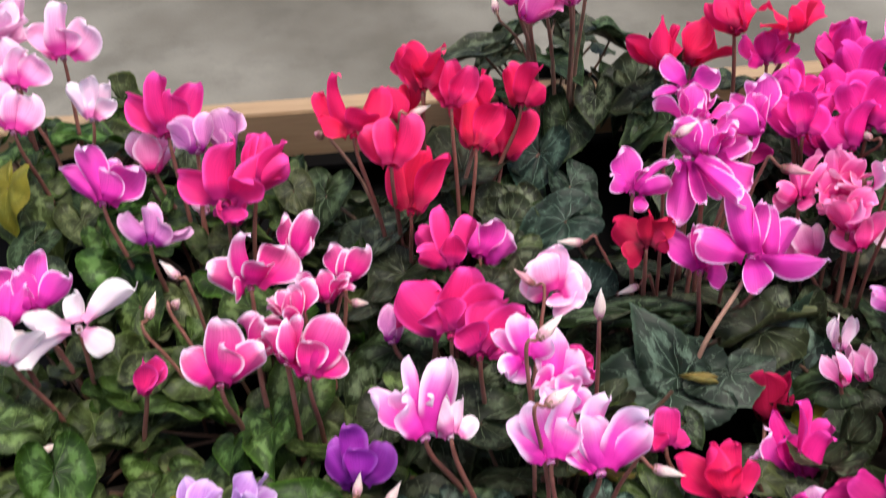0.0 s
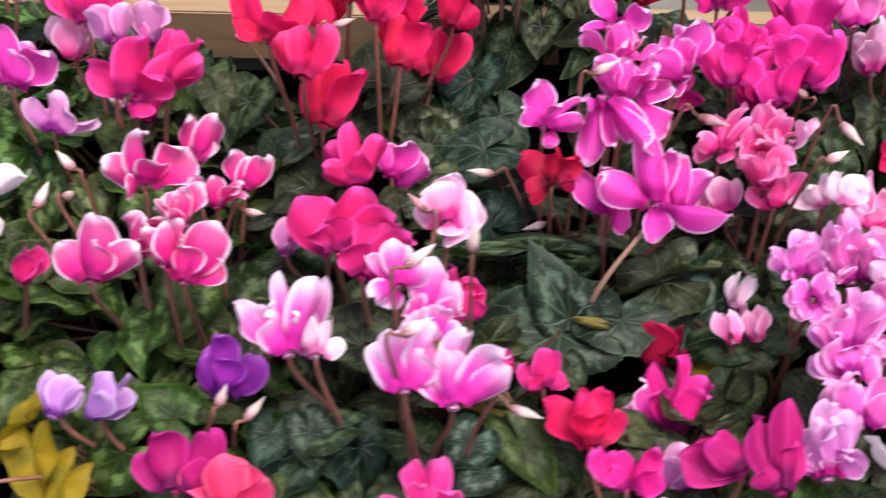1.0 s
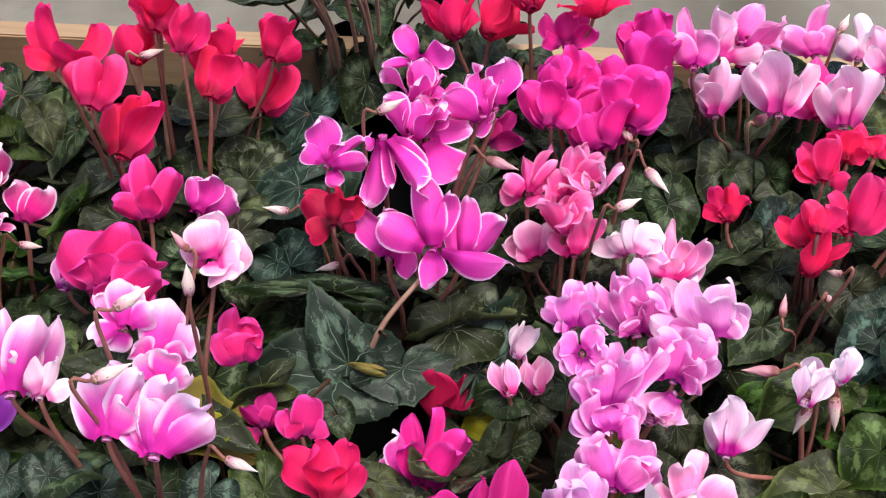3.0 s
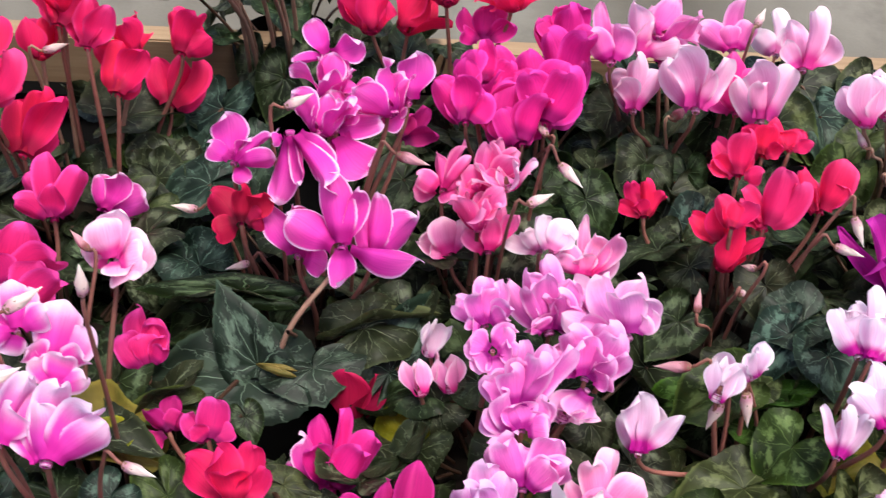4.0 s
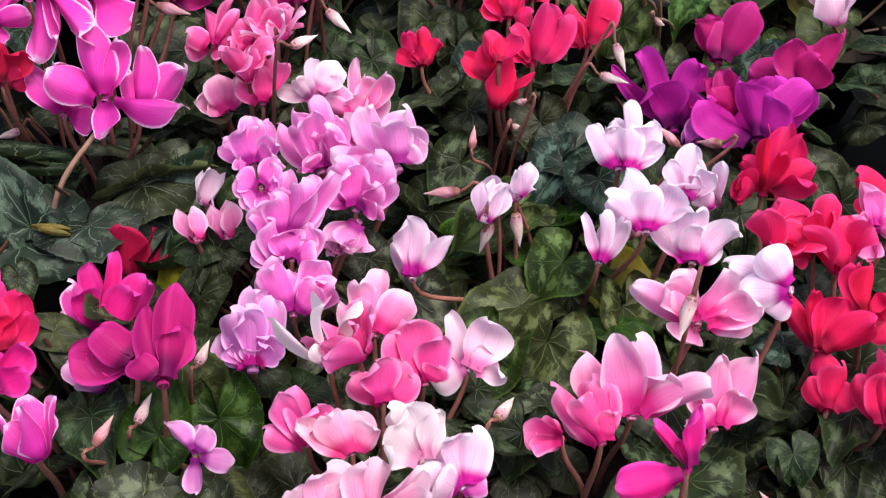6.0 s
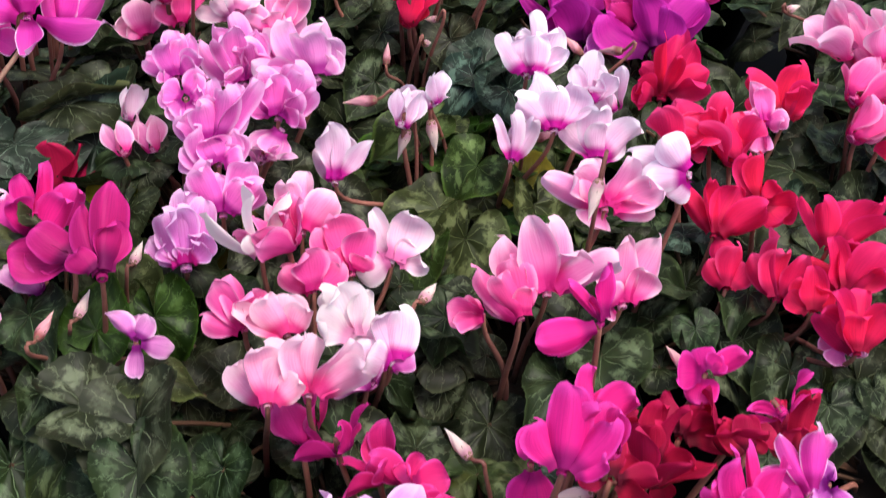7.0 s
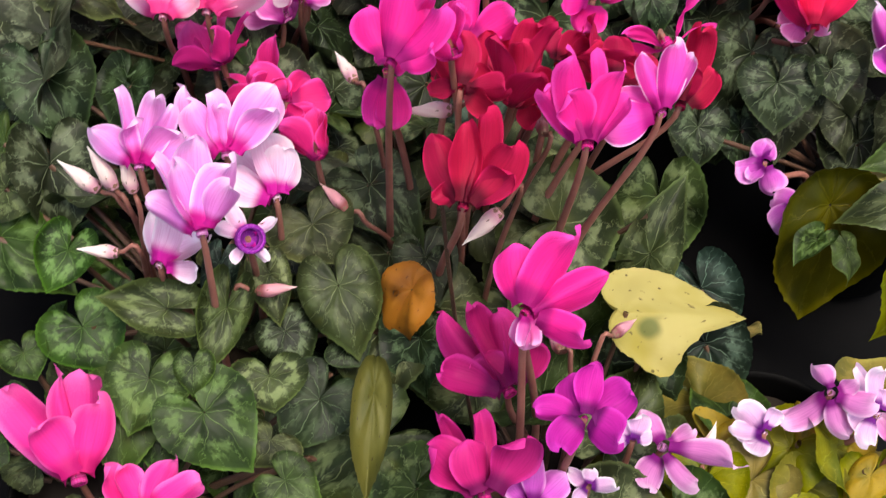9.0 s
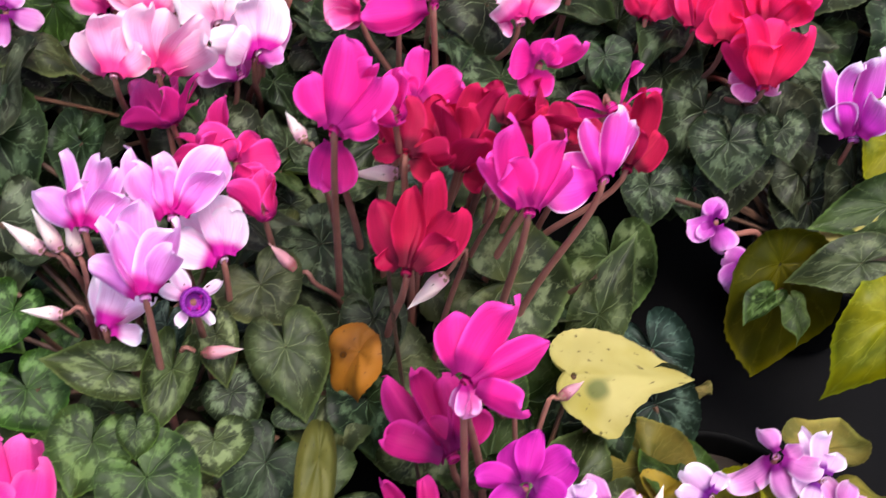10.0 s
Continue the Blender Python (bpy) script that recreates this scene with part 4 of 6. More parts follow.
cyclamen(-0.047, 0.458, 26, 0.031, 'green', 'potted cyclamen with violet and lavender flowers', [
    (-0.157, 0.412, 0.790, 0.026, 'u', 'bud', 90, 10),
    (-0.141, 0.407, 0.785, 0.026, 'u', 'bud', 90, 10),
    (-0.116, 0.465, 0.796, 0.030, 'h', 'lavb'),
    (-0.085, 0.459, 0.806, 0.034, 'h', 'lavb'),
    (-0.029, 0.468, 0.796, 0.022, 'u', 'bud'),
    (-0.012, 0.461, 0.796, 0.022, 'u', 'bud')])
bloom(-0.039, 0.413, 0.794, 0.034, "magd", 102, 56, (-39, -18, 0.026, 0.018, 25), (-8, 10, 0.034, 0.021, 9), (33, -3, 0.034, 0.021, -20), (58, 12, 0.023, 0.018, 11))
bloom(-0.006, 0.402, 0.796, 0.036, "coral", 97, 57, (-47, -16, 0.036, 0.015, -22), (-17, 7, 0.029, 0.022, -15), (9, -4, 0.028, 0.022, 5), (49, 18, 0.022, 0.021, 24))
bloom(-0.032, 0.488, 0.781, 0.038, "vio2", 100, 52, (-31, -20, 0.029, 0.018, -21), (0, 5, 0.038, 0.018, 9), (41, -10, 0.027, 0.024, -32), (7, 12, 0.022, 0.020, -16))
cyclamen(0.173, 0.684, 12, 0.036, 'dark', 'potted cyclamen with large magenta flowers rimmed in pale pink', [
    (0.183, 0.736, 0.874, 0.035, 'f', 'magp'),
    (0.217, 0.724, 0.873, 0.037, 'f', 'magp'),
    (0.184, 0.700, 0.872, 0.037, 'f', 'magp'),
    (0.165, 0.683, 0.886, 0.024, 'u', 'bud'),
    (0.233, 0.675, 0.866, 0.026, 'u', 'budp', -8, 98),
    (0.108, 0.672, 0.806, 0.022, 'u', 'bud', 180, 86),
    (0.145, 0.650, 0.786, 0.020, 'u', 'bud', 195, 105),
    (0.205, 0.625, 0.756, 0.020, 'u', 'bud')])
bloom(0.179, 0.744, 0.881, 0.025, "magp", 100, 35, (-23, -19, 0.025, 0.018, 2), (67, 5, 0.022, 0.019, 6), (-97, -5, 0.020, 0.006, -26), (125, 9, 0.017, 0.013, 21), (-174, 20, 0.011, 0.010, -16))
bloom(0.231, 0.738, 0.857, 0.031, "magp", 95, 37, (8, -11, 0.031, 0.023, -2), (-85, 9, 0.022, 0.023, -2), (-48, -5, 0.027, 0.015, -22), (-133, 15, 0.021, 0.018, 22))
bloom(0.193, 0.696, 0.862, 0.031, "magp", 99, 39, (80, -16, 0.028, 0.021, 14), (145, 8, 0.031, 0.027, -26), (-178, -3, 0.019, 0.011, 6), (48, 12, 0.015, 0.010, -29))
bloom(0.138, 0.661, 0.858, 0.030, "magp", 105, 40, (0, -12, 0.029, 0.021, -2), (-48, 8, 0.015, 0.015, 23), (37, -4, 0.018, 0.014, 26), (53, 13, 0.030, 0.008, 18), (86, 21, 0.022, 0.015, 26), (158, -6, 0.011, 0.015, -25))
bloom(0.146, 0.637, 0.832, 0.025, "crim", 105, 43, (-36, -20, 0.025, 0.021, -18), (41, 11, 0.023, 0.016, -4), (-108, -5, 0.015, 0.017, -12), (66, 14, 0.011, 0.019, -7), (7, 21, 0.022, 0.014, 5))
bloom(0.171, 0.666, 0.879, 0.042, "magp", 102, 39, (-167, -15, 0.042, 0.022, 25), (173, 8, 0.033, 0.010, 26), (142, -2, 0.032, 0.023, 30), (-118, 16, 0.007, 0.010, -21), (147, 26, 0.042, 0.014, 28))
bloom(0.209, 0.621, 0.838, 0.042, "magp", 99, 44, (-56, -12, 0.033, 0.024, 4), (-10, 8, 0.041, 0.019, -18), (18, -3, 0.038, 0.014, 5), (103, 12, 0.042, 0.018, -26), (-174, 26, 0.025, 0.022, 30), foot=(0.174, 0.588, 0.748))
bloom(0.224, 0.636, 0.818, 0.037, "magp", 97, 44, (39, -20, 0.037, 0.024, 18), (5, 5, 0.036, 0.014, -22), (-13, -8, 0.022, 0.013, 16))
bloom(0.181, 0.630, 0.818, 0.032, "magp", 102, 44, (-28, -12, 0.032, 0.020, -28), (3, 7, 0.032, 0.014, -28), (107, -4, 0.015, 0.016, -10))
bloom(0.225, 0.760, 0.810, 0.028, "magd", 95, 39, (39, -12, 0.028, 0.022, 30), (79, 6, 0.024, 0.018, 30), (23, -8, 0.016, 0.014, -26))
cyclamen(0.299, 0.828, 22, 0.036, 'dark', 'potted cyclamen with dense magenta flowers', [
    (0.323, 0.774, 0.816, 0.022, 'u', 'bud'),
    (0.274, 0.813, 0.831, 0.042, 'h', 'mag')])
bloom(0.268, 0.757, 0.833, 0.035, "mag", 91, 38, (-39, -16, 0.035, 0.024, -24), (-9, 3, 0.034, 0.020, -32), (26, -3, 0.020, 0.022, -29))
bloom(0.297, 0.784, 0.796, 0.042, "mag", 89, 39, (-31, -21, 0.041, 0.029, 35), (2, 3, 0.042, 0.029, 30), (34, -10, 0.037, 0.026, -3), (-19, 11, 0.022, 0.023, 25))
bloom(0.307, 0.763, 0.816, 0.036, "mag", 88, 38, (-35, -15, 0.027, 0.021, 11), (20, 9, 0.036, 0.026, 28), (-1, -8, 0.030, 0.022, 8))
bloom(0.277, 0.820, 0.820, 0.029, "mag", 91, 36, (-39, -17, 0.026, 0.026, -30), (-5, 9, 0.029, 0.020, 7), (41, -3, 0.021, 0.020, -22))
bloom(0.292, 0.853, 0.793, 0.033, "mag", 89, 36, (-18, -16, 0.033, 0.025, -3), (31, 8, 0.021, 0.021, -32), (-54, -8, 0.025, 0.021, -1))
bloom(0.317, 0.811, 0.815, 0.040, "mag", 87, 36, (-19, -20, 0.040, 0.026, 4), (20, 8, 0.031, 0.029, -6), (-43, -5, 0.026, 0.023, 8))
bloom(0.321, 0.778, 0.824, 0.038, "mag", 87, 37, (-20, -19, 0.037, 0.026, -11), (16, 11, 0.038, 0.028, -13), (39, -7, 0.026, 0.022, -32))
bloom(0.334, 0.831, 0.810, 0.050, "mag", 86, 36, (-19, -19, 0.047, 0.027, -25), (9, 10, 0.050, 0.027, 17), (20, -2, 0.025, 0.024, 37))
bloom(0.329, 0.879, 0.799, 0.045, "mag", 87, 35, (-24, -15, 0.043, 0.025, 33), (4, 6, 0.045, 0.028, -6), (36, -2, 0.035, 0.028, 31))
bloom(0.335, 0.896, 0.813, 0.030, "mag", 86, 33, (-23, -12, 0.030, 0.024, -1), (10, 9, 0.027, 0.024, -7), (-56, -1, 0.025, 0.022, 32))
bloom(0.270, 0.893, 0.807, 0.032, "mag", 91, 34, (-35, -18, 0.029, 0.016, 33), (-12, 3, 0.025, 0.018, -31), (15, -4, 0.032, 0.018, -16), (58, 14, 0.024, 0.021, 11), (-69, 17, 0.017, 0.015, 19))
cyclamen(0.436, 0.899, 26, 0.036, 'dark', 'potted cyclamen with pale pink flowers on tall stems', [
    (0.407, 0.893, 0.841, 0.040, 'h', 'pink'),
    (0.414, 0.836, 0.796, 0.030, 'u', 'budp'),
    (0.467, 0.891, 0.846, 0.024, 'u', 'bud')])
bloom(0.385, 0.838, 0.798, 0.039, "pale", 82, 36, (-32, -12, 0.034, 0.019, -23), (-6, 11, 0.039, 0.019, -2), (22, -3, 0.033, 0.021, 32), (-22, 18, 0.026, 0.019, -35))
bloom(0.426, 0.823, 0.816, 0.046, "pale", 78, 35, (-40, -18, 0.042, 0.022, 8), (-20, 10, 0.046, 0.025, -31), (18, -8, 0.040, 0.025, 27), (1, 10, 0.031, 0.018, -8))
bloom(0.473, 0.826, 0.810, 0.044, "pale", 75, 35, (-45, -18, 0.035, 0.019, 14), (-14, 10, 0.044, 0.022, -25), (14, -4, 0.041, 0.024, 18), (-14, 17, 0.029, 0.018, 4))
bloom(0.385, 0.875, 0.823, 0.036, "pale", 82, 33, (-52, -12, 0.023, 0.019, -10), (-12, 5, 0.036, 0.021, -21), (16, -3, 0.024, 0.021, -1), (56, 12, 0.027, 0.016, -25))
bloom(0.363, 0.846, 0.832, 0.044, "pink", 84, 34, (-20, -14, 0.044, 0.015, 8), (-39, 8, 0.022, 0.019, -9), (12, -6, 0.026, 0.020, -26))
bloom(0.404, 0.875, 0.816, 0.047, "pink", 81, 34, (-6, -14, 0.047, 0.016, -36), (19, 6, 0.041, 0.022, 20), (-17, -4, 0.027, 0.019, -31), (40, 11, 0.023, 0.021, 26))
bloom(0.454, 0.890, 0.824, 0.039, "pink", 77, 33, (-9, -15, 0.039, 0.019, 29), (-60, 10, 0.027, 0.021, -4), (18, -2, 0.021, 0.020, 18), (-30, 12, 0.017, 0.017, -10))
bloom(0.507, 0.886, 0.817, 0.043, "pale", 74, 33, (-27, -20, 0.040, 0.021, -8), (-3, 11, 0.043, 0.017, -30), (22, -5, 0.034, 0.025, -30), (-43, 10, 0.022, 0.017, 11))
bloom(0.501, 0.950, 0.785, 0.038, "palw", 75, 32, (-15, -19, 0.038, 0.018, -34), (20, 3, 0.023, 0.018, 11), (-61, -5, 0.023, 0.021, -37))
bloom(0.462, 0.859, 0.791, 0.044, "pinm", 76, 35, (-54, -19, 0.020, 0.019, 36), (-18, 3, 0.044, 0.017, 5), (7, -7, 0.032, 0.019, 21), (-24, 15, 0.020, 0.019, 22))
cyclamen(0.231, 0.905, 18, 0.038, 'dark', 'potted cyclamen with red flowers at the back by the rail', [
    (0.182, 0.901, 0.821, 0.046, 'h', 'red'),
    (0.220, 0.911, 0.816, 0.046, 'h', 'red'),
    (0.237, 0.905, 0.846, 0.042, 'h', 'red'),
    (0.285, 0.904, 0.846, 0.044, 'w', 'red')])
cyclamen(0.101, 0.981, 16, 0.034, 'dark', 'tall-stemmed potted cyclamen with bluish marbled leaves', [
    (0.082, 0.843, 0.896, 0.040, 'h', 'pink'),
    (0.097, 0.846, 0.906, 0.040, 'h', 'pink'),
    (0.060, 0.855, 0.906, 0.040, 'h', 'pink'),
    (0.107, 0.877, 0.896, 0.037, 'h', 'pink'),
    (0.073, 0.891, 0.896, 0.037, 'h', 'pink'),
    (0.093, 0.900, 0.896, 0.037, 'h', 'pink'),
    (0.121, 0.900, 0.886, 0.037, 'h', 'pink'),
    (0.051, 0.894, 0.856, 0.024, 'u', 'bud')])
cyclamen(0.301, 0.690, 20, 0.036, 'dark', 'potted cyclamen with ruffled salmon pink flowers', [
    (0.295, 0.735, 0.822, 0.035, 'h', 'salm'),
    (0.296, 0.707, 0.836, 0.035, 'w', 'salp'),
    (0.331, 0.708, 0.846, 0.026, 'u', 'bud', -30, 118),
    (0.313, 0.656, 0.856, 0.024, 'u', 'bud'),
    (0.283, 0.681, 0.826, 0.034, 'f', 'salm')])
bloom(0.259, 0.706, 0.816, 0.032, "salm", 93, 41, (-101, -15, 0.016, 0.016, -36), (-61, 3, 0.015, 0.015, -7), (-9, -5, 0.024, 0.011, -26), (20, 9, 0.032, 0.006, 28), (38, 20, 0.026, 0.011, 35), (26, -6, 0.014, 0.016, -9), (148, 10, 0.007, 0.014, 2))
bloom(0.284, 0.707, 0.817, 0.033, "salm", 90, 41, (-1, -15, 0.033, 0.015, 7), (-23, 7, 0.018, 0.018, 9), (31, -2, 0.017, 0.016, 1), (-81, 13, 0.012, 0.014, 17), (-40, 19, 0.009, 0.013, -15), (38, -5, 0.007, 0.014, 2))
bloom(0.293, 0.668, 0.803, 0.031, "salm", 89, 44, (-20, -16, 0.031, 0.019, -37), (9, 5, 0.029, 0.015, 6), (-49, -11, 0.020, 0.013, 9), (27, 15, 0.028, 0.013, -33), (1, 23, 0.022, 0.016, -3))
bloom(0.268, 0.685, 0.780, 0.025, "salp", 92, 44, (-63, -14, 0.025, 0.016, -11), (-19, 8, 0.024, 0.021, 18), (11, -11, 0.023, 0.012, -33), (-80, 16, 0.013, 0.014, 35))
bloom(0.324, 0.667, 0.809, 0.024, "palw", 86, 43, (-75, -18, 0.024, 0.013, -3), (-3, 7, 0.022, 0.011, -14), (-42, -7, 0.016, 0.011, -14))
bloom(0.330, 0.649, 0.827, 0.023, "palw", 85, 43, (-14, -17, 0.023, 0.013, 7), (16, 4, 0.021, 0.017, -9), (43, -3, 0.015, 0.011, -36))
bloom(0.353, 0.648, 0.811, 0.040, "salp", 83, 44, (-11, -15, 0.040, 0.011, 18), (-44, 4, 0.025, 0.014, -21), (6, -3, 0.029, 0.015, -20), (28, 11, 0.035, 0.012, -5), (-73, 24, 0.020, 0.011, -30), (34, -12, 0.020, 0.017, -13), (-12, 13, 0.014, 0.014, -5))
cyclamen(0.317, 0.575, 22, 0.036, 'dark', 'potted cyclamen with a column of lilac pink flowers', [
    (0.346, 0.612, 0.817, 0.034, 'f', 'lil'),
    (0.347, 0.559, 0.796, 0.027, 's', 'lilp'),
    (0.260, 0.576, 0.786, 0.027, 'b', 'salp'),
    (0.278, 0.583, 0.786, 0.029, 'b', 'salp'),
    (0.267, 0.599, 0.796, 0.027, 'b', 'palw')])
bloom(0.306, 0.467, 0.792, 0.049, "lile", 92, 56, (-46, -13, 0.023, 0.017, -27), (-31, -1, 0.018, 0.015, -18), (-21, 1, 0.031, 0.021, -23), (-4, 18, 0.030, 0.019, -10), (1, -2, 0.043, 0.021, -22), (-17, 15, 0.030, 0.019, -8), (15, 13, 0.035, 0.018, -1), (-2, 24, 0.032, 0.016, -13), (34, 26, 0.019, 0.017, -20), (46, 40, 0.015, 0.015, -20), (-27, -12, 0.016, 0.021, 15), (-9, 4, 0.012, 0.019, -13), (15, 6, 0.011, 0.017, -19), (4, 18, 0.009, 0.015, 3))
bloom(0.296, 0.586, 0.825, 0.029, "lil", 93, 45, (-44, -13, 0.022, 0.015, -10), (-55, -1, 0.020, 0.013, -20), (-3, 3, 0.026, 0.016, 18), (-22, 19, 0.024, 0.015, 25), (17, -10, 0.026, 0.015, -1), (3, 6, 0.022, 0.013, 10), (-50, 15, 0.008, 0.016, 6), (-65, 32, 0.006, 0.015, 24), (43, 18, 0.017, 0.016, 7), (62, 35, 0.013, 0.015, 11))
bloom(0.302, 0.568, 0.823, 0.019, "lil", 92, 47, (-79, -16, 0.014, 0.017, 20), (-63, -5, 0.013, 0.015, -1), (38, 1, 0.017, 0.017, 26), (28, 10, 0.014, 0.015, -23), (-141, -9, 0.013, 0.017, 18), (-125, 1, 0.010, 0.015, 7), (155, 14, 0.014, 0.018, 19), (165, 30, 0.013, 0.016, 16), (91, 19, 0.013, 0.015, -10), (79, 32, 0.011, 0.013, -24))
bloom(0.333, 0.603, 0.808, 0.049, "lil", 89, 45, (-41, -20, 0.040, 0.020, 16), (-26, -5, 0.035, 0.018, -22), (-24, 6, 0.037, 0.020, -17), (-12, 15, 0.033, 0.018, -10), (-9, -9, 0.043, 0.015, -23), (-29, 7, 0.032, 0.014, -1), (18, 11, 0.029, 0.020, 3), (29, 22, 0.022, 0.018, -12), (-39, 21, 0.009, 0.022, 11), (-51, 32, 0.007, 0.019, -22))
bloom(0.376, 0.597, 0.817, 0.053, "lilp", 83, 45, (-51, -20, 0.047, 0.023, 19), (-71, -3, 0.043, 0.021, 11), (-34, 11, 0.041, 0.025, 13), (-17, 28, 0.032, 0.022, -19), (-7, -4, 0.032, 0.025, 20), (12, 11, 0.025, 0.022, -8), (19, 10, 0.016, 0.023, -2), (36, 22, 0.011, 0.021, 6), (-78, 18, 0.035, 0.019, 16), (-88, 27, 0.032, 0.017, -25), (-83, -10, 0.021, 0.019, -22), (-103, 0, 0.018, 0.017, 18))
bloom(0.355, 0.569, 0.810, 0.037, "lil", 86, 47, (-51, -17, 0.025, 0.021, 16), (-67, -6, 0.018, 0.019, 17), (-23, 7, 0.027, 0.021, -21), (-9, 23, 0.026, 0.019, 9), (15, -2, 0.033, 0.024, -25), (28, 13, 0.030, 0.022, -7), (51, 17, 0.025, 0.021, 27), (33, 31, 0.019, 0.019, -13), (71, 25, 0.011, 0.020, 25), (86, 41, 0.011, 0.018, 24))
bloom(0.356, 0.564, 0.803, 0.030, "lilp", 85, 48, (-144, -16, 0.026, 0.014, -16), (-126, 1, 0.021, 0.012, -9), (-173, 6, 0.018, 0.016, 13), (-155, 19, 0.018, 0.015, -8))
bloom(0.318, 0.536, 0.819, 0.045, "lil", 90, 49, (-39, -13, 0.022, 0.020, -6), (-51, -2, 0.018, 0.018, 25), (3, 10, 0.026, 0.023, -26), (-10, 27, 0.022, 0.021, 12), (18, -6, 0.036, 0.018, -26), (0, 3, 0.034, 0.016, 12), (36, 13, 0.040, 0.020, 27), (16, 24, 0.031, 0.018, -15))
bloom(0.322, 0.526, 0.811, 0.026, "lil", 90, 50, (-69, -20, 0.023, 0.020, 27), (-59, -3, 0.021, 0.018, 12), (-32, 10, 0.023, 0.023, 11), (-21, 23, 0.017, 0.021, 4), (33, -10, 0.022, 0.018, -2), (23, 6, 0.020, 0.016, -16), (56, 16, 0.013, 0.019, -23), (72, 33, 0.012, 0.017, -21))
bloom(0.325, 0.495, 0.803, 0.036, "lil", 89, 53, (-40, -18, 0.027, 0.020, -23), (-30, -8, 0.019, 0.018, 24), (-17, 9, 0.032, 0.020, 23), (-27, 22, 0.029, 0.018, -9), (-4, -2, 0.022, 0.020, 14), (-22, 8, 0.016, 0.018, 10), (25, 15, 0.031, 0.022, -25), (43, 25, 0.023, 0.020, 5), (53, 22, 0.026, 0.020, 15), (35, 36, 0.020, 0.018, -11))
cyclamen(0.461, 0.713, 24, 0.034, 'dark', 'potted cyclamen with bright red-pink flowers and buds', [
    (0.446, 0.697, 0.806, 0.039, 'h', 'red'),
    (0.512, 0.695, 0.841, 0.024, 'u', 'bud', -60, 130),
    (0.505, 0.689, 0.821, 0.024, 'u', 'bud', -10, 98),
    (0.459, 0.677, 0.806, 0.018, 'u', 'bud'),
    (0.450, 0.663, 0.796, 0.018, 'u', 'bud'),
    (0.425, 0.653, 0.786, 0.020, 'u', 'budp')])
bloom(0.450, 0.750, 0.819, 0.029, "redp", 75, 38, (-43, -18, 0.029, 0.019, -6), (-2, 4, 0.029, 0.020, 20), (-73, -4, 0.020, 0.016, -18), (70, 10, 0.013, 0.015, -16))
bloom(0.467, 0.771, 0.821, 0.023, "red", 74, 37, (-41, -17, 0.023, 0.018, -35), (3, 3, 0.021, 0.018, 22), (44, -4, 0.013, 0.016, 40))
bloom(0.486, 0.780, 0.821, 0.024, "redp", 73, 36, (-38, -11, 0.024, 0.013, 32), (50, 5, 0.014, 0.012, -29), (-28, -8, 0.015, 0.015, -3))
bloom(0.436, 0.692, 0.811, 0.024, "red", 75, 41, (-56, -16, 0.024, 0.018, 3), (-10, 5, 0.023, 0.019, 30), (37, -8, 0.016, 0.016, -3))
bloom(0.463, 0.703, 0.818, 0.037, "redp", 73, 40, (-38, -12, 0.028, 0.020, 25), (0, 4, 0.037, 0.022, -22), (23, -3, 0.033, 0.015, -41), (-68, 10, 0.022, 0.014, 2))
bloom(0.439, 0.685, 0.830, 0.022, "redp", 75, 40, (-36, -16, 0.022, 0.015, -28), (26, 2, 0.020, 0.015, -25), (-5, -3, 0.016, 0.013, -3))
bloom(0.501, 0.726, 0.817, 0.035, "redp", 70, 38, (-36, -11, 0.031, 0.019, 24), (-4, 11, 0.035, 0.022, -38), (-62, -9, 0.019, 0.019, -41), (24, 13, 0.020, 0.016, -13))
bloom(0.393, 0.735, 0.788, 0.027, "red", 80, 41, (-33, -20, 0.027, 0.013, 3), (-9, 2, 0.024, 0.011, -15), (26, -9, 0.020, 0.015, 25), (-68, 13, 0.017, 0.013, -20), (-27, 17, 0.012, 0.012, -6))
cyclamen(0.490, 0.582, 28, 0.033, 'green', 'potted cyclamen with white flowers and magenta throats', [
    (0.431, 0.576, 0.816, 0.031, 'b', 'weye'),
    (0.443, 0.590, 0.816, 0.030, 'w', 'weye'),
    (0.413, 0.584, 0.812, 0.026, 'u', 'budp', 182, 96),
    (0.432, 0.571, 0.800, 0.026, 'u', 'bud', 230, 158),
    (0.447, 0.580, 0.800, 0.028, 'u', 'bud', 300, 155),
    (0.543, 0.617, 0.826, 0.022, 'u', 'budp'),
    (0.570, 0.621, 0.826, 0.024, 'u', 'budp'),
    (0.512, 0.569, 0.796, 0.022, 'u', 'budp'),
    (0.554, 0.593, 0.816, 0.032, 'h', 'weye')])
bloom(0.388, 0.539, 0.787, 0.034, "weye", 81, 50, (-29, -15, 0.024, 0.017, -11), (-9, 4, 0.034, 0.019, -3), (7, -9, 0.032, 0.017, 5), (34, 10, 0.030, 0.011, -27))
bloom(0.505, 0.595, 0.826, 0.039, "weye", 75, 38, (-5, -14, 0.039, 0.012, -31), (-39, 2, 0.027, 0.015, 25), (-17, -8, 0.022, 0.021, -11))
bloom(0.510, 0.590, 0.829, 0.032, "weye", 75, 38, (13, -15, 0.032, 0.020, 13), (-8, 1, 0.023, 0.017, -13), (36, -7, 0.023, 0.014, -1))
bloom(0.515, 0.547, 0.823, 0.037, "weye", 73, 40, (-29, -19, 0.037, 0.018, 6), (-55, 11, 0.027, 0.019, -8), (13, -6, 0.032, 0.022, -29), (-7, 12, 0.023, 0.019, 13))
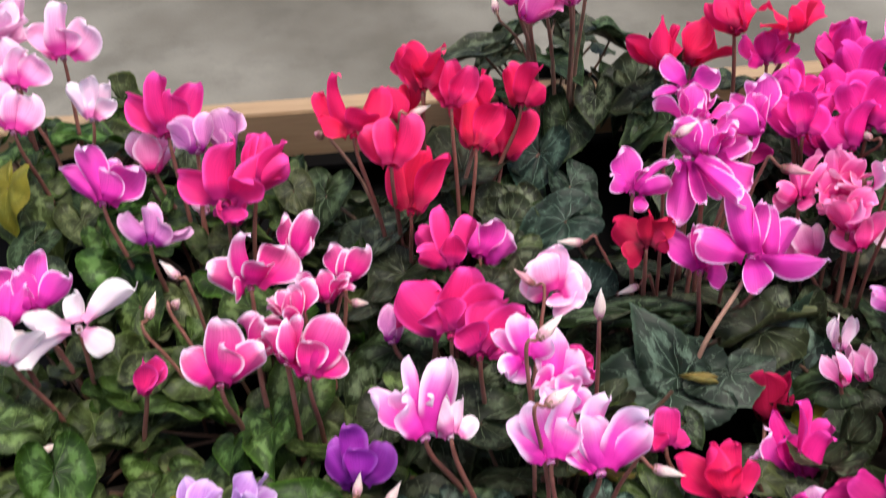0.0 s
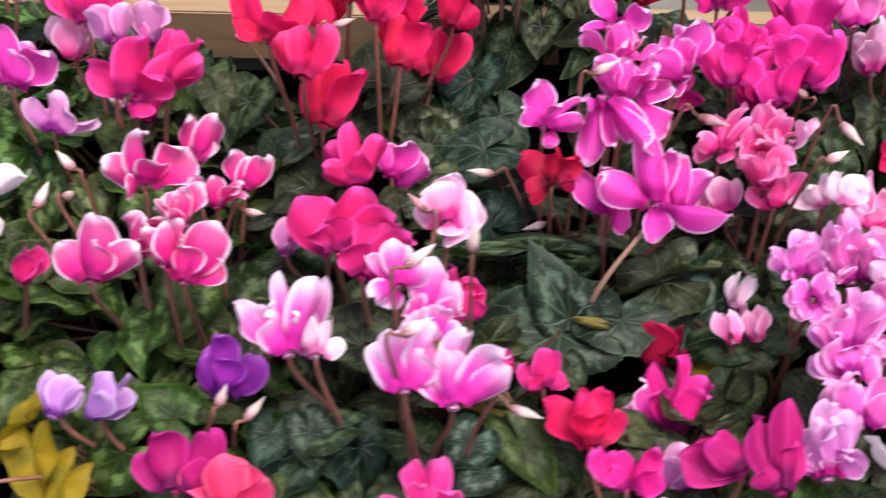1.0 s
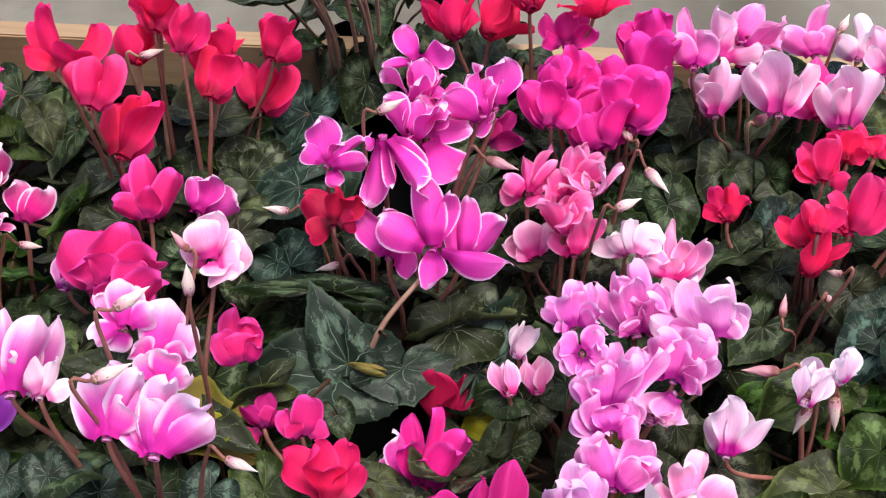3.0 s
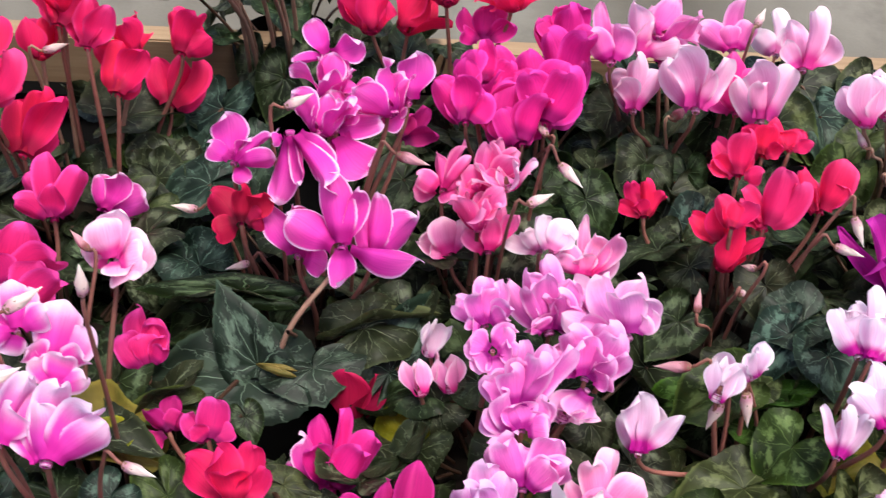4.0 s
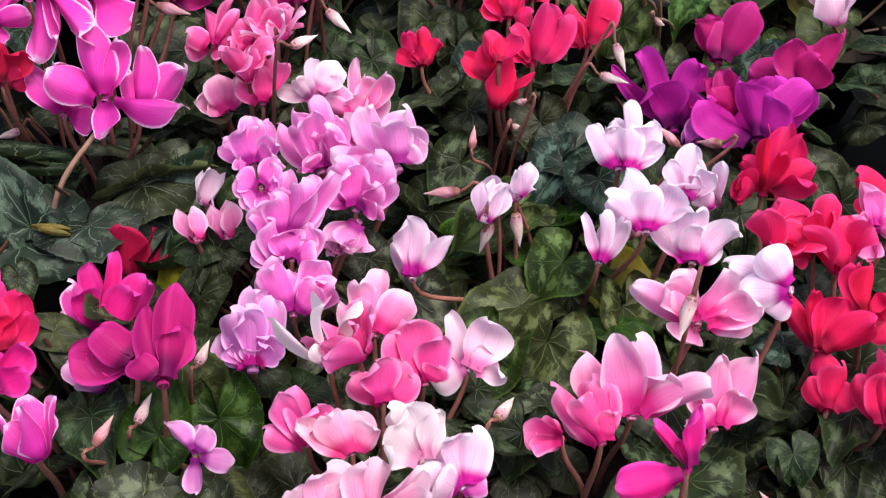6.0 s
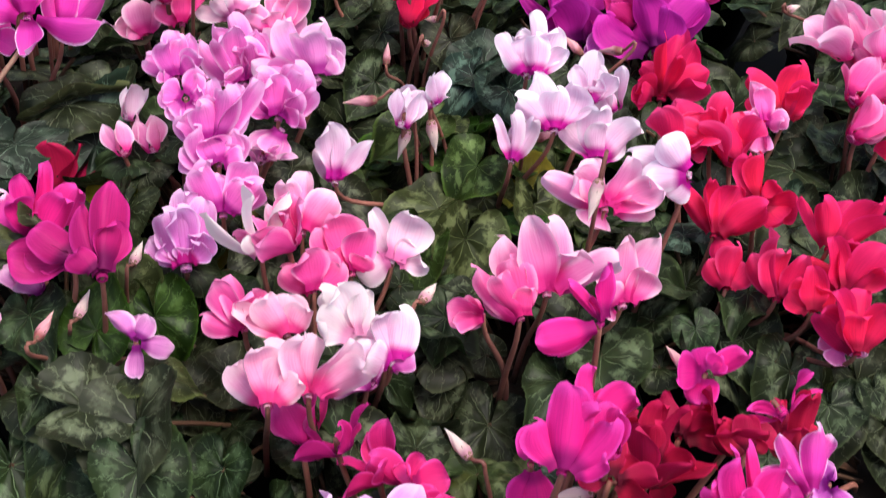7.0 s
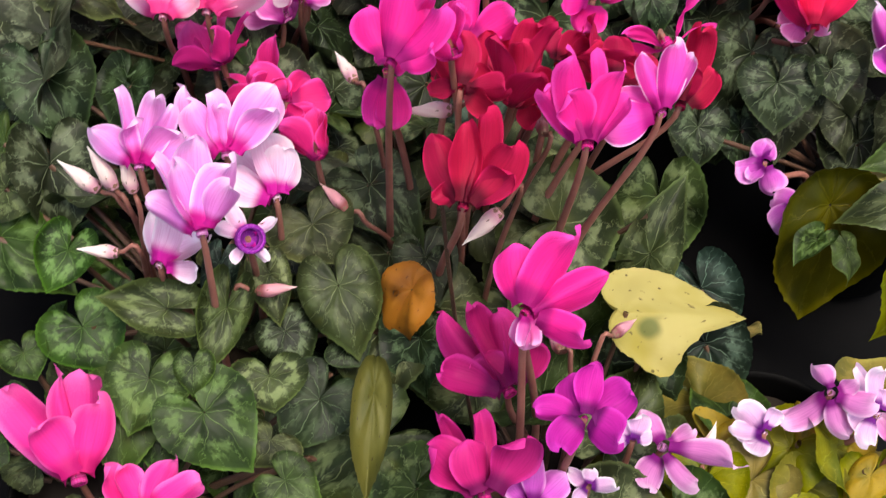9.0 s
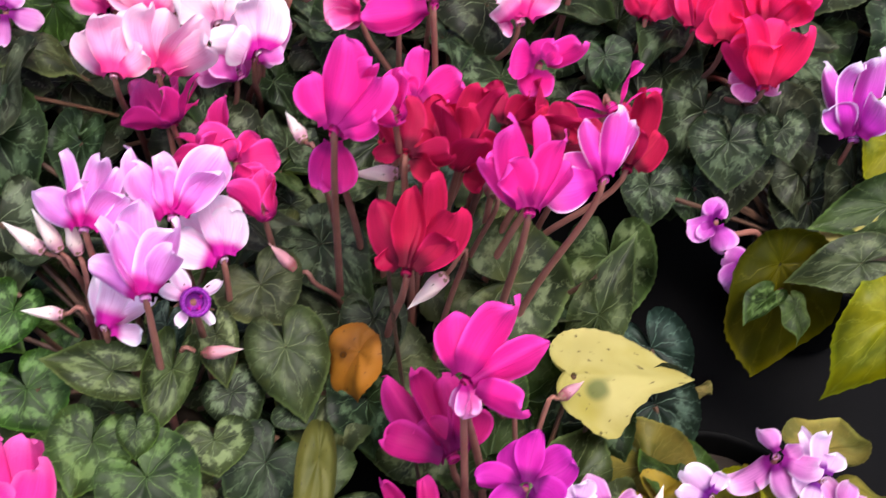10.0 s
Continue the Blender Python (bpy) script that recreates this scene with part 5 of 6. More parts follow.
bloom(0.544, 0.580, 0.817, 0.033, "weye", 71, 38, (-6, -20, 0.033, 0.021, 29), (27, 10, 0.020, 0.017, -31), (-35, -2, 0.023, 0.013, -10))
bloom(0.543, 0.538, 0.809, 0.033, "weye", 70, 41, (-50, -13, 0.033, 0.026, 20), (-15, 4, 0.033, 0.023, 13), (35, -4, 0.031, 0.024, 23), (-5, 12, 0.022, 0.019, 19))
bloom(0.490, 0.535, 0.809, 0.029, "weye", 75, 42, (-28, -11, 0.027, 0.010, 13), (-5, 6, 0.027, 0.009, -29), (20, -6, 0.029, 0.010, -11))
cyclamen(0.374, 0.431, 22, 0.034, 'dark', 'potted cyclamen with soft pink and blush white flowers', [
    (0.396, 0.391, 0.796, 0.029, 'w', 'lil'),
    (0.429, 0.428, 0.806, 0.026, 'u', 'bud'),
    (0.354, 0.458, 0.831, 0.034, 'f', 'salm')])
bloom(0.368, 0.490, 0.794, 0.035, "salp", 83, 54, (-49, -21, 0.027, 0.016, 26), (-21, 3, 0.031, 0.016, 0), (-1, -7, 0.035, 0.018, 27), (28, 16, 0.026, 0.019, 6), (-43, 22, 0.013, 0.021, -13), (47, -7, 0.014, 0.018, -22))
bloom(0.351, 0.355, 0.818, 0.030, "blus", 110, 47, (-21, -16, 0.025, 0.018, -16), (3, 6, 0.030, 0.022, 13), (32, -3, 0.023, 0.022, -6), (60, 18, 0.017, 0.015, -26))
bloom(0.370, 0.361, 0.817, 0.032, "blus", 107, 47, (-21, -16, 0.030, 0.016, -26), (-3, 5, 0.032, 0.019, 27), (21, -10, 0.028, 0.022, 27), (50, 18, 0.031, 0.022, 11), (71, 18, 0.030, 0.018, -2))
bloom(0.392, 0.394, 0.818, 0.029, "whit", 103, 45, (-23, -14, 0.028, 0.015, -23), (-6, 4, 0.029, 0.019, -23), (22, -3, 0.023, 0.020, 23), (-53, 18, 0.025, 0.019, 14))
bloom(0.411, 0.389, 0.805, 0.028, "weye", 100, 47, (-34, -15, 0.024, 0.020, -25), (-9, 6, 0.028, 0.020, 15), (13, -3, 0.025, 0.019, -27), (-67, 9, 0.022, 0.020, -23), (-73, 26, 0.013, 0.019, -22))
bloom(0.409, 0.390, 0.800, 0.026, "lil", 100, 47, (45, -17, 0.026, 0.017, -1), (63, 10, 0.013, 0.014, -20))
bloom(0.339, 0.406, 0.811, 0.029, "salm", 109, 44, (-53, -18, 0.020, 0.014, 15), (-20, 2, 0.028, 0.017, -19), (3, -11, 0.029, 0.018, 26), (19, 11, 0.021, 0.017, 0), (39, 21, 0.016, 0.017, 27))
bloom(0.360, 0.399, 0.815, 0.028, "blus", 107, 45, (-47, -14, 0.028, 0.017, 6), (-22, 6, 0.024, 0.019, -13), (10, -3, 0.019, 0.020, -22), (38, 15, 0.015, 0.017, -11))
bloom(0.374, 0.437, 0.804, 0.023, "salm", 104, 43, (-38, -18, 0.020, 0.016, -3), (-3, 3, 0.023, 0.021, 5), (23, -10, 0.022, 0.021, -27), (53, 10, 0.018, 0.018, -23))
bloom(0.394, 0.454, 0.800, 0.037, "salm", 101, 43, (-5, -12, 0.037, 0.025, 1), (20, 8, 0.024, 0.025, 16), (-25, -9, 0.031, 0.022, 25), (-41, 13, 0.016, 0.019, -2), (39, 22, 0.009, 0.019, 11))
bloom(0.347, 0.448, 0.820, 0.035, "whit", 106, 41, (-41, -18, 0.035, 0.006, 23), (-7, 9, 0.034, 0.006, 26), (26, -3, 0.035, 0.010, 28), (78, 14, 0.008, 0.006, 14), (-34, 25, 0.012, 0.009, 1))
bloom(0.418, 0.472, 0.789, 0.032, "palw", 98, 43, (-10, -16, 0.030, 0.016, -6), (28, 10, 0.032, 0.026, -7), (51, -4, 0.016, 0.019, 3), (-115, 16, 0.020, 0.019, -11), (102, 18, 0.017, 0.011, 10))
cyclamen(0.229, 0.467, 26, 0.034, 'dark', 'potted cyclamen with crimson and magenta flowers', [
    (0.212, 0.400, 0.826, 0.035, 'h', 'magp'),
    (0.222, 0.584, 0.756, 0.042, 'h', 'crim'),
    (0.223, 0.466, 0.786, 0.028, 'h', 'lav'),
    (0.279, 0.463, 0.796, 0.022, 'u', 'bud'),
    (0.255, 0.426, 0.796, 0.022, 'u', 'bud'),
    (0.237, 0.412, 0.796, 0.022, 'u', 'budp')])
bloom(0.225, 0.495, 0.781, 0.042, "mag", 104, 53, (-5, -13, 0.041, 0.014, -10), (14, 3, 0.042, 0.015, 18), (42, -10, 0.038, 0.022, -1), (-18, 15, 0.027, 0.019, 6), (39, 18, 0.028, 0.022, 7), (15, -10, 0.017, 0.022, 20))
bloom(0.218, 0.498, 0.778, 0.027, "magp", 105, 53, (-45, -21, 0.024, 0.018, 26), (-21, 3, 0.027, 0.018, 18))
bloom(0.269, 0.430, 0.825, 0.046, "magd", 99, 56, (-7, -16, 0.040, 0.019, 19), (7, 3, 0.046, 0.017, -10), (17, -10, 0.027, 0.019, 16), (-40, 14, 0.014, 0.016, -17))
bloom(0.253, 0.444, 0.820, 0.033, "magd", 102, 55, (-75, -19, 0.033, 0.027, -23), (-42, 3, 0.022, 0.020, 3))
bloom(0.192, 0.421, 0.826, 0.027, "mag", 113, 55, (-24, -17, 0.026, 0.014, 11), (-17, 2, 0.012, 0.016, 19), (53, -1, 0.027, 0.016, 13), (83, 16, 0.015, 0.021, 20))
bloom(0.178, 0.472, 0.790, 0.036, "red", 112, 53, (-28, -20, 0.036, 0.021, -2), (-5, 2, 0.033, 0.021, 16), (27, -6, 0.034, 0.017, -22), (48, 13, 0.022, 0.021, 16), (1, 23, 0.022, 0.021, -21))
bloom(0.127, 0.526, 0.771, 0.020, "magd", 116, 50, (15, -12, 0.020, 0.015, -25), (-110, 9, 0.014, 0.015, 27), (38, -3, 0.011, 0.015, 25), (-32, 14, 0.018, 0.010, -16))
bloom(0.151, 0.521, 0.775, 0.022, "hot", 113, 50, (-24, -16, 0.020, 0.015, 13), (18, 9, 0.022, 0.019, -6), (54, -2, 0.013, 0.015, -26), (-34, 14, 0.010, 0.015, -26))
bloom(0.287, 0.400, 0.809, 0.019, "lav", 101, 51, (-34, -15, 0.019, 0.011, -38), (32, 1, 0.012, 0.011, -31), (99, -9, 0.017, 0.011, -35), (-170, 10, 0.019, 0.010, 12))
cyclamen(0.599, 0.713, 26, 0.033, 'dark', 'potted cyclamen with deep purple flowers', [
    (0.592, 0.710, 0.796, 0.035, 'h', 'magd'),
    (0.623, 0.693, 0.806, 0.041, 'h', 'vmag'),
    (0.574, 0.686, 0.781, 0.026, 'b', 'viol')])
bloom(0.565, 0.703, 0.770, 0.063, "vmag", 71, 39, (-56, -17, 0.063, 0.015, 14), (-34, 2, 0.055, 0.031, 29), (3, -7, 0.049, 0.027, -2), (-34, 18, 0.033, 0.035, -16), (32, 19, 0.026, 0.027, 25))
bloom(0.598, 0.748, 0.794, 0.044, "magd", 70, 35, (-37, -15, 0.033, 0.023, -32), (9, 1, 0.044, 0.025, -11), (0, -11, 0.026, 0.023, 25))
bloom(0.648, 0.723, 0.791, 0.048, "magd", 65, 35, (-74, -19, 0.032, 0.027, -17), (-22, 5, 0.033, 0.027, 1), (18, -7, 0.048, 0.022, 10), (16, 16, 0.025, 0.031, -5))
bloom(0.608, 0.663, 0.797, 0.044, "vmag", 66, 38, (-75, -20, 0.044, 0.033, 36), (-31, 8, 0.038, 0.029, -32), (27, -7, 0.043, 0.033, 19), (-3, 19, 0.026, 0.029, -33))
cyclamen(0.733, 0.897, 12, 0.031, 'green', 'potted cyclamen with pale lilac flowers in a black pot', [
    (0.673, 0.774, 0.836, 0.044, 'h', 'palw'),
    (0.680, 0.801, 0.836, 0.040, 'h', 'lil')])
cyclamen(0.633, 0.506, 24, 0.038, 'dark', 'potted cyclamen with scarlet flowers and dark leaves', [
    (0.623, 0.550, 0.820, 0.042, 'h', 'redp'),
    (0.598, 0.551, 0.821, 0.037, 'w', 'redp')])
bloom(0.608, 0.492, 0.792, 0.036, "red", 76, 41, (-39, -13, 0.033, 0.014, -10), (-13, 3, 0.036, 0.012, 18), (15, -10, 0.032, 0.024, -1), (46, 15, 0.032, 0.023, 6), (159, 18, 0.015, 0.016, 7))
bloom(0.636, 0.504, 0.806, 0.030, "red", 74, 39, (-30, -16, 0.030, 0.017, 20), (-13, 1, 0.028, 0.015, 26), (31, -9, 0.016, 0.021, 18), (75, 14, 0.020, 0.023, 19), (124, 19, 0.012, 0.019, -10))
bloom(0.661, 0.461, 0.814, 0.037, "red", 70, 40, (-34, -20, 0.034, 0.009, 16), (-18, 6, 0.027, 0.017, -17), (5, -9, 0.030, 0.021, -23), (30, 11, 0.037, 0.022, 3), (47, 21, 0.035, 0.018, 11))
bloom(0.665, 0.436, 0.804, 0.033, "red", 68, 42, (-51, -20, 0.026, 0.022, 19), (-26, 11, 0.031, 0.021, 13), (-4, -4, 0.033, 0.022, 20), (19, 10, 0.033, 0.022, -2), (40, 18, 0.026, 0.015, 16))
bloom(0.608, 0.457, 0.784, 0.025, "redp", 75, 43, (-43, -16, 0.019, 0.015, -22), (1, 5, 0.025, 0.017, 16), (28, -5, 0.017, 0.017, -21))
bloom(0.631, 0.442, 0.793, 0.037, "redp", 72, 43, (-43, -12, 0.028, 0.015, -25), (-18, 9, 0.037, 0.007, 27), (-12, -3, 0.029, 0.023, 25), (16, 14, 0.026, 0.017, -16))
bloom(0.643, 0.424, 0.802, 0.024, "red", 70, 43, (-55, -16, 0.016, 0.016, 13), (-15, 9, 0.024, 0.020, -6), (8, -2, 0.014, 0.016, -26))
bloom(0.662, 0.399, 0.798, 0.034, "red", 67, 45, (-48, -16, 0.030, 0.021, -26), (-31, 5, 0.034, 0.021, 27), (-7, -10, 0.034, 0.021, 27), (16, 18, 0.033, 0.020, 11), (-15, 18, 0.022, 0.023, -2))
bloom(0.660, 0.410, 0.790, 0.014, "pink", 68, 45, (-105, -14, 0.014, 0.009, -23), (-165, 4, 0.011, 0.015, -23), (89, -3, 0.012, 0.013, 23))
bloom(0.597, 0.603, 0.805, 0.048, "red", 67, 37, (1, -20, 0.046, 0.021, -17), (14, -5, 0.039, 0.019, -7), (-40, 2, 0.022, 0.018, -29), (-58, 16, 0.016, 0.016, -13), (42, -3, 0.030, 0.019, 17), (57, 13, 0.027, 0.017, 24), (-111, 11, 0.014, 0.016, -24), (-93, 28, 0.011, 0.015, -9), (-12, 21, 0.039, 0.010, 18), (6, 34, 0.035, 0.009, -8))
bloom(0.613, 0.547, 0.814, 0.040, "redp", 64, 39, (-56, -13, 0.038, 0.023, 19), (-68, -2, 0.028, 0.021, 25), (-85, 7, 0.029, 0.019, -27), (-98, 24, 0.023, 0.017, 12), (-100, -7, 0.011, 0.019, -23), (-118, 2, 0.009, 0.017, 12), (-8, 14, 0.028, 0.015, 5), (-28, 25, 0.020, 0.014, -15))
bloom(0.647, 0.556, 0.822, 0.029, "pink", 61, 37, (-37, -19, 0.028, 0.015, -19), (-27, -2, 0.023, 0.014, 12), (-103, 9, 0.015, 0.017, -36), (-92, 22, 0.010, 0.015, 4), (177, -3, 0.016, 0.020, 30), (167, 13, 0.014, 0.018, -16), (54, 18, 0.013, 0.012, -9), (70, 35, 0.012, 0.011, -21))
bloom(0.668, 0.573, 0.813, 0.037, "red", 60, 37, (-9, -15, 0.036, 0.024, 6), (1, -5, 0.023, 0.021, 24), (16, 7, 0.028, 0.016, 36), (6, 20, 0.024, 0.015, -9), (-55, -4, 0.034, 0.016, -15), (-73, 6, 0.022, 0.015, 10))
cyclamen(0.732, 0.568, 18, 0.036, 'dark', 'potted cyclamen with rose pink flowers', [
    (0.719, 0.563, 0.821, 0.038, 'h', 'salm'),
    (0.722, 0.587, 0.831, 0.038, 'h', 'salm'),
    (0.744, 0.546, 0.816, 0.035, 'w', 'red'),
    (0.744, 0.576, 0.836, 0.042, 'h', 'salp')])
cyclamen(0.511, 0.459, 22, 0.034, 'dark', 'potted cyclamen with light salmon pink flowers', [
    (0.519, 0.463, 0.861, 0.028, 'u', 'bud', 250, 135)])
bloom(0.478, 0.411, 0.813, 0.034, "salm", 91, 45, (-42, -16, 0.034, 0.014, 7), (-30, 11, 0.028, 0.016, -23), (-9, -4, 0.031, 0.021, -24), (7, 14, 0.016, 0.014, 7))
bloom(0.459, 0.413, 0.812, 0.019, "salm", 93, 45, (-79, -13, 0.019, 0.020, -25), (-99, 8, 0.016, 0.013, -20))
bloom(0.493, 0.423, 0.819, 0.040, "salp", 89, 44, (-37, -17, 0.037, 0.021, 27), (-15, 10, 0.040, 0.025, -24), (2, -11, 0.037, 0.021, -26), (34, 17, 0.028, 0.018, -26), (61, 25, 0.036, 0.021, 17), (-29, -7, 0.023, 0.018, 24))
bloom(0.539, 0.433, 0.798, 0.041, "salp", 83, 44, (-31, -15, 0.026, 0.014, 18), (-5, 6, 0.036, 0.019, 9), (24, -10, 0.041, 0.025, 3), (24, 19, 0.023, 0.019, -6), (-57, 24, 0.012, 0.019, -18), (-132, -10, 0.007, 0.015, 2))
bloom(0.532, 0.477, 0.827, 0.035, "salp", 85, 40, (-64, -13, 0.035, 0.015, -10), (-39, 6, 0.027, 0.019, -17), (-15, -5, 0.027, 0.022, 25), (21, 13, 0.029, 0.022, 9), (63, 23, 0.029, 0.022, -17), (-152, -8, 0.011, 0.022, -16), (90, 11, 0.022, 0.020, 28))
bloom(0.575, 0.483, 0.847, 0.034, "weye", 80, 38, (-75, -18, 0.034, 0.022, 9), (-96, 4, 0.023, 0.022, 8), (-141, -9, 0.014, 0.018, 0), (-50, 17, 0.023, 0.018, -16))
cyclamen(0.402, 0.313, 18, 0.033, 'dark', 'potted cyclamen with crimson pink flowers facing down', [
    (0.365, 0.377, 0.784, 0.036, 'h', 'pinm'),
    (0.397, 0.328, 0.812, 0.031, 'w', 'hot'),
    (0.378, 0.333, 0.826, 0.029, 'w', 'magd'),
    (0.425, 0.293, 0.816, 0.026, 'h', 'hot')])
bloom(0.413, 0.313, 0.813, 0.020, "hot", 104, 49, (-36, -12, 0.020, 0.016, -20), (91, 3, 0.017, 0.019, -18), (-12, -9, 0.011, 0.010, 16))
bloom(0.416, 0.300, 0.814, 0.020, "hot", 104, 51, (138, -12, 0.020, 0.018, 30), (36, 4, 0.007, 0.010, 28), (104, -8, 0.016, 0.011, -6))
cyclamen(0.377, 0.254, 14, 0.026, 'green', 'potted cyclamen with lilac flowers, magenta throats and buds', [
    (0.343, 0.255, 0.816, 0.026, 'u', 'bud', 160, 58),
    (0.351, 0.253, 0.821, 0.026, 'u', 'bud', 140, 40),
    (0.359, 0.252, 0.821, 0.024, 'u', 'bud', 120, 30),
    (0.351, 0.238, 0.796, 0.022, 'u', 'bud', 182, 85),
    (0.410, 0.230, 0.786, 0.022, 'u', 'budp', 5, 78),
    (0.367, 0.278, 0.826, 0.026, 'h', 'lile')])
bloom(0.364, 0.253, 0.838, 0.031, "lile", 113, 50, (-32, -13, 0.022, 0.015, -10), (3, 3, 0.030, 0.010, 18), (28, -10, 0.031, 0.011, -1), (43, 15, 0.026, 0.012, 6), (61, 18, 0.019, 0.018, 7), (11, -10, 0.019, 0.015, 20))
bloom(0.396, 0.266, 0.833, 0.033, "lile", 107, 51, (-25, -21, 0.033, 0.013, 26), (-21, 3, 0.024, 0.015, 18), (0, -6, 0.025, 0.017, 19), (38, 11, 0.032, 0.018, -10), (54, 18, 0.025, 0.016, 16), (5, -10, 0.021, 0.009, -17))
bloom(0.394, 0.223, 0.839, 0.037, "lile", 110, 54, (-39, -19, 0.024, 0.015, -23), (-5, 3, 0.028, 0.015, 3), (7, -7, 0.037, 0.020, 11), (27, 10, 0.028, 0.018, 19), (40, 27, 0.021, 0.015, 13), (-16, -8, 0.033, 0.011, 20))
bloom(0.415, 0.262, 0.811, 0.029, "weye", 103, 53, (-31, -20, 0.028, 0.017, -2), (-4, 2, 0.029, 0.020, 16), (12, -6, 0.021, 0.017, -22), (-60, 13, 0.021, 0.017, 16))
bloom(0.372, 0.228, 0.805, 0.024, "weye", 113, 55, (11, -15, 0.022, 0.014, -21), (27, 10, 0.024, 0.015, -25), (69, -3, 0.021, 0.014, 27), (116, 17, 0.015, 0.011, 25))
bloom(0.408, 0.235, 0.818, 0.024, "weye", 108, 56, (-21, -8, 0.014, 0.008, 0), (-57, -8, 0.013, 0.006, 0), (66, -8, 0.011, 0.005, 0), (151, -8, 0.010, 0.005, 0), (-138, -8, 0.010, 0.005, 0), mouth="vio2")
cyclamen(0.488, 0.297, 22, 0.034, 'fresh', 'potted cyclamen with magenta and dark crimson flowers on long stems', [
    (0.481, 0.284, 0.892, 0.028, 'w', 'mag'),
    (0.567, 0.318, 0.869, 0.027, 's', 'mag'),
    (0.489, 0.313, 0.841, 0.034, 'w', 'crim'),
    (0.514, 0.292, 0.862, 0.034, 'w', 'crim'),
    (0.552, 0.306, 0.862, 0.032, 'w', 'crim'),
    (0.506, 0.323, 0.841, 0.034, 'w', 'crim'),
    (0.508, 0.244, 0.836, 0.026, 'u', 'bud', 218, 118),
    (0.486, 0.286, 0.846, 0.026, 'u', 'bud', 185, 92),
    (0.442, 0.325, 0.816, 0.024, 'u', 'bud'),
    (0.443, 0.276, 0.786, 0.022, 'u', 'budp'),
    (0.526, 0.294, 0.826, 0.022, 'u', 'budp'),
    (0.541, 0.340, 0.856, 0.026, 'u', 'budp')])
bloom(0.495, 0.350, 0.880, 0.028, "mag", 88, 45, (-38, -17, 0.023, 0.006, -15), (-2, 3, 0.026, 0.010, 10), (-123, -3, 0.020, 0.008, 2), (-108, 13, 0.028, 0.014, -11), (-26, -14, 0.014, 0.005, 20))
bloom(0.463, 0.267, 0.893, 0.032, "mag", 94, 51, (-18, -12, 0.020, 0.016, 14), (8, 7, 0.032, 0.018, -25), (27, -6, 0.030, 0.012, 15), (45, 17, 0.026, 0.015, -27), (71, 17, 0.015, 0.014, -23))
bloom(0.459, 0.291, 0.861, 0.022, "mag", 95, 51, (-166, -12, 0.022, 0.012, -22), (169, 5, 0.021, 0.014, -1))
bloom(0.536, 0.244, 0.882, 0.035, "mag", 79, 54, (-43, -12, 0.026, 0.014, -20), (-26, 4, 0.032, 0.015, 15), (-8, -10, 0.035, 0.007, -19), (12, 9, 0.029, 0.014, 26), (-29, 19, 0.020, 0.014, 0), (24, -11, 0.021, 0.013, 27))
bloom(0.493, 0.231, 0.857, 0.035, "crim", 88, 57, (-24, -14, 0.029, 0.017, 6), (-1, 6, 0.030, 0.014, -13), (10, -3, 0.035, 0.010, -22), (36, 15, 0.028, 0.020, -11), (49, 20, 0.019, 0.015, -3), (-55, -13, 0.010, 0.012, 5))
bloom(0.489, 0.279, 0.867, 0.021, "crim", 89, 52, (-27, -20, 0.021, 0.015, -27), (1, 2, 0.020, 0.015, -23), (58, -2, 0.013, 0.013, 1), (87, 16, 0.017, 0.012, 16), (126, 19, 0.015, 0.015, 25), (-99, -11, 0.011, 0.010, -2))
bloom(0.513, 0.293, 0.852, 0.032, "crim", 85, 52, (-34, -16, 0.028, 0.016, 11), (1, 9, 0.019, 0.014, -17), (8, -3, 0.030, 0.016, -4), (23, 12, 0.032, 0.011, 20), (72, 26, 0.016, 0.016, 20), (156, -12, 0.014, 0.011, 23))
bloom(0.529, 0.309, 0.853, 0.026, "crim", 82, 50, (-19, -13, 0.019, 0.014, 26), (28, 9, 0.016, 0.010, 28), (60, -6, 0.019, 0.017, 14), (78, 17, 0.026, 0.014, 1))
bloom(0.582, 0.304, 0.840, 0.036, "crim", 73, 50, (-18, -16, 0.028, 0.014, -6), (1, 10, 0.036, 0.012, -7), (23, -4, 0.018, 0.017, 3), (-1, 16, 0.015, 0.015, -11))
bloom(0.550, 0.290, 0.868, 0.016, "crim", 78, 50, (-44, -20, 0.016, 0.013, 10), (-12, 2, 0.015, 0.013, -8), (25, -3, 0.007, 0.010, -25))
bloom(0.492, 0.320, 0.852, 0.024, "mag", 90, 47, (4, -17, 0.024, 0.013, 6), (59, 7, 0.021, 0.019, -6), (-29, -9, 0.011, 0.009, -6), (109, 10, 0.011, 0.015, 2))
bloom(0.564, 0.263, 0.880, 0.026, "magp", 76, 49, (-33, -16, 0.026, 0.009, 8), (-4, 2, 0.025, 0.013, -3), (12, -7, 0.022, 0.010, 14), (-123, 18, 0.021, 0.017, -5))
bloom(0.541, 0.330, 0.870, 0.018, "mag", 83, 44, (-94, -13, 0.012, 0.017, 6), (53, 8, 0.018, 0.012, 2), (-179, -10, 0.012, 0.016, 4), (35, 9, 0.008, 0.013, -14))
cyclamen(0.546, 0.177, 18, 0.033, 'fresh', 'potted cyclamen with magenta and violet flowers', [
    (0.536, 0.200, 0.806, 0.018, 'u', 'budp'),
    (0.560, 0.221, 0.786, 0.020, 'u', 'budp')])
bloom(0.517, 0.179, 0.868, 0.032, "mag", 82, 58, (-22, -13, 0.023, 0.016, -10), (18, 3, 0.030, 0.017, 18), (51, -10, 0.032, 0.012, -1), (101, 15, 0.019, 0.012, 6))
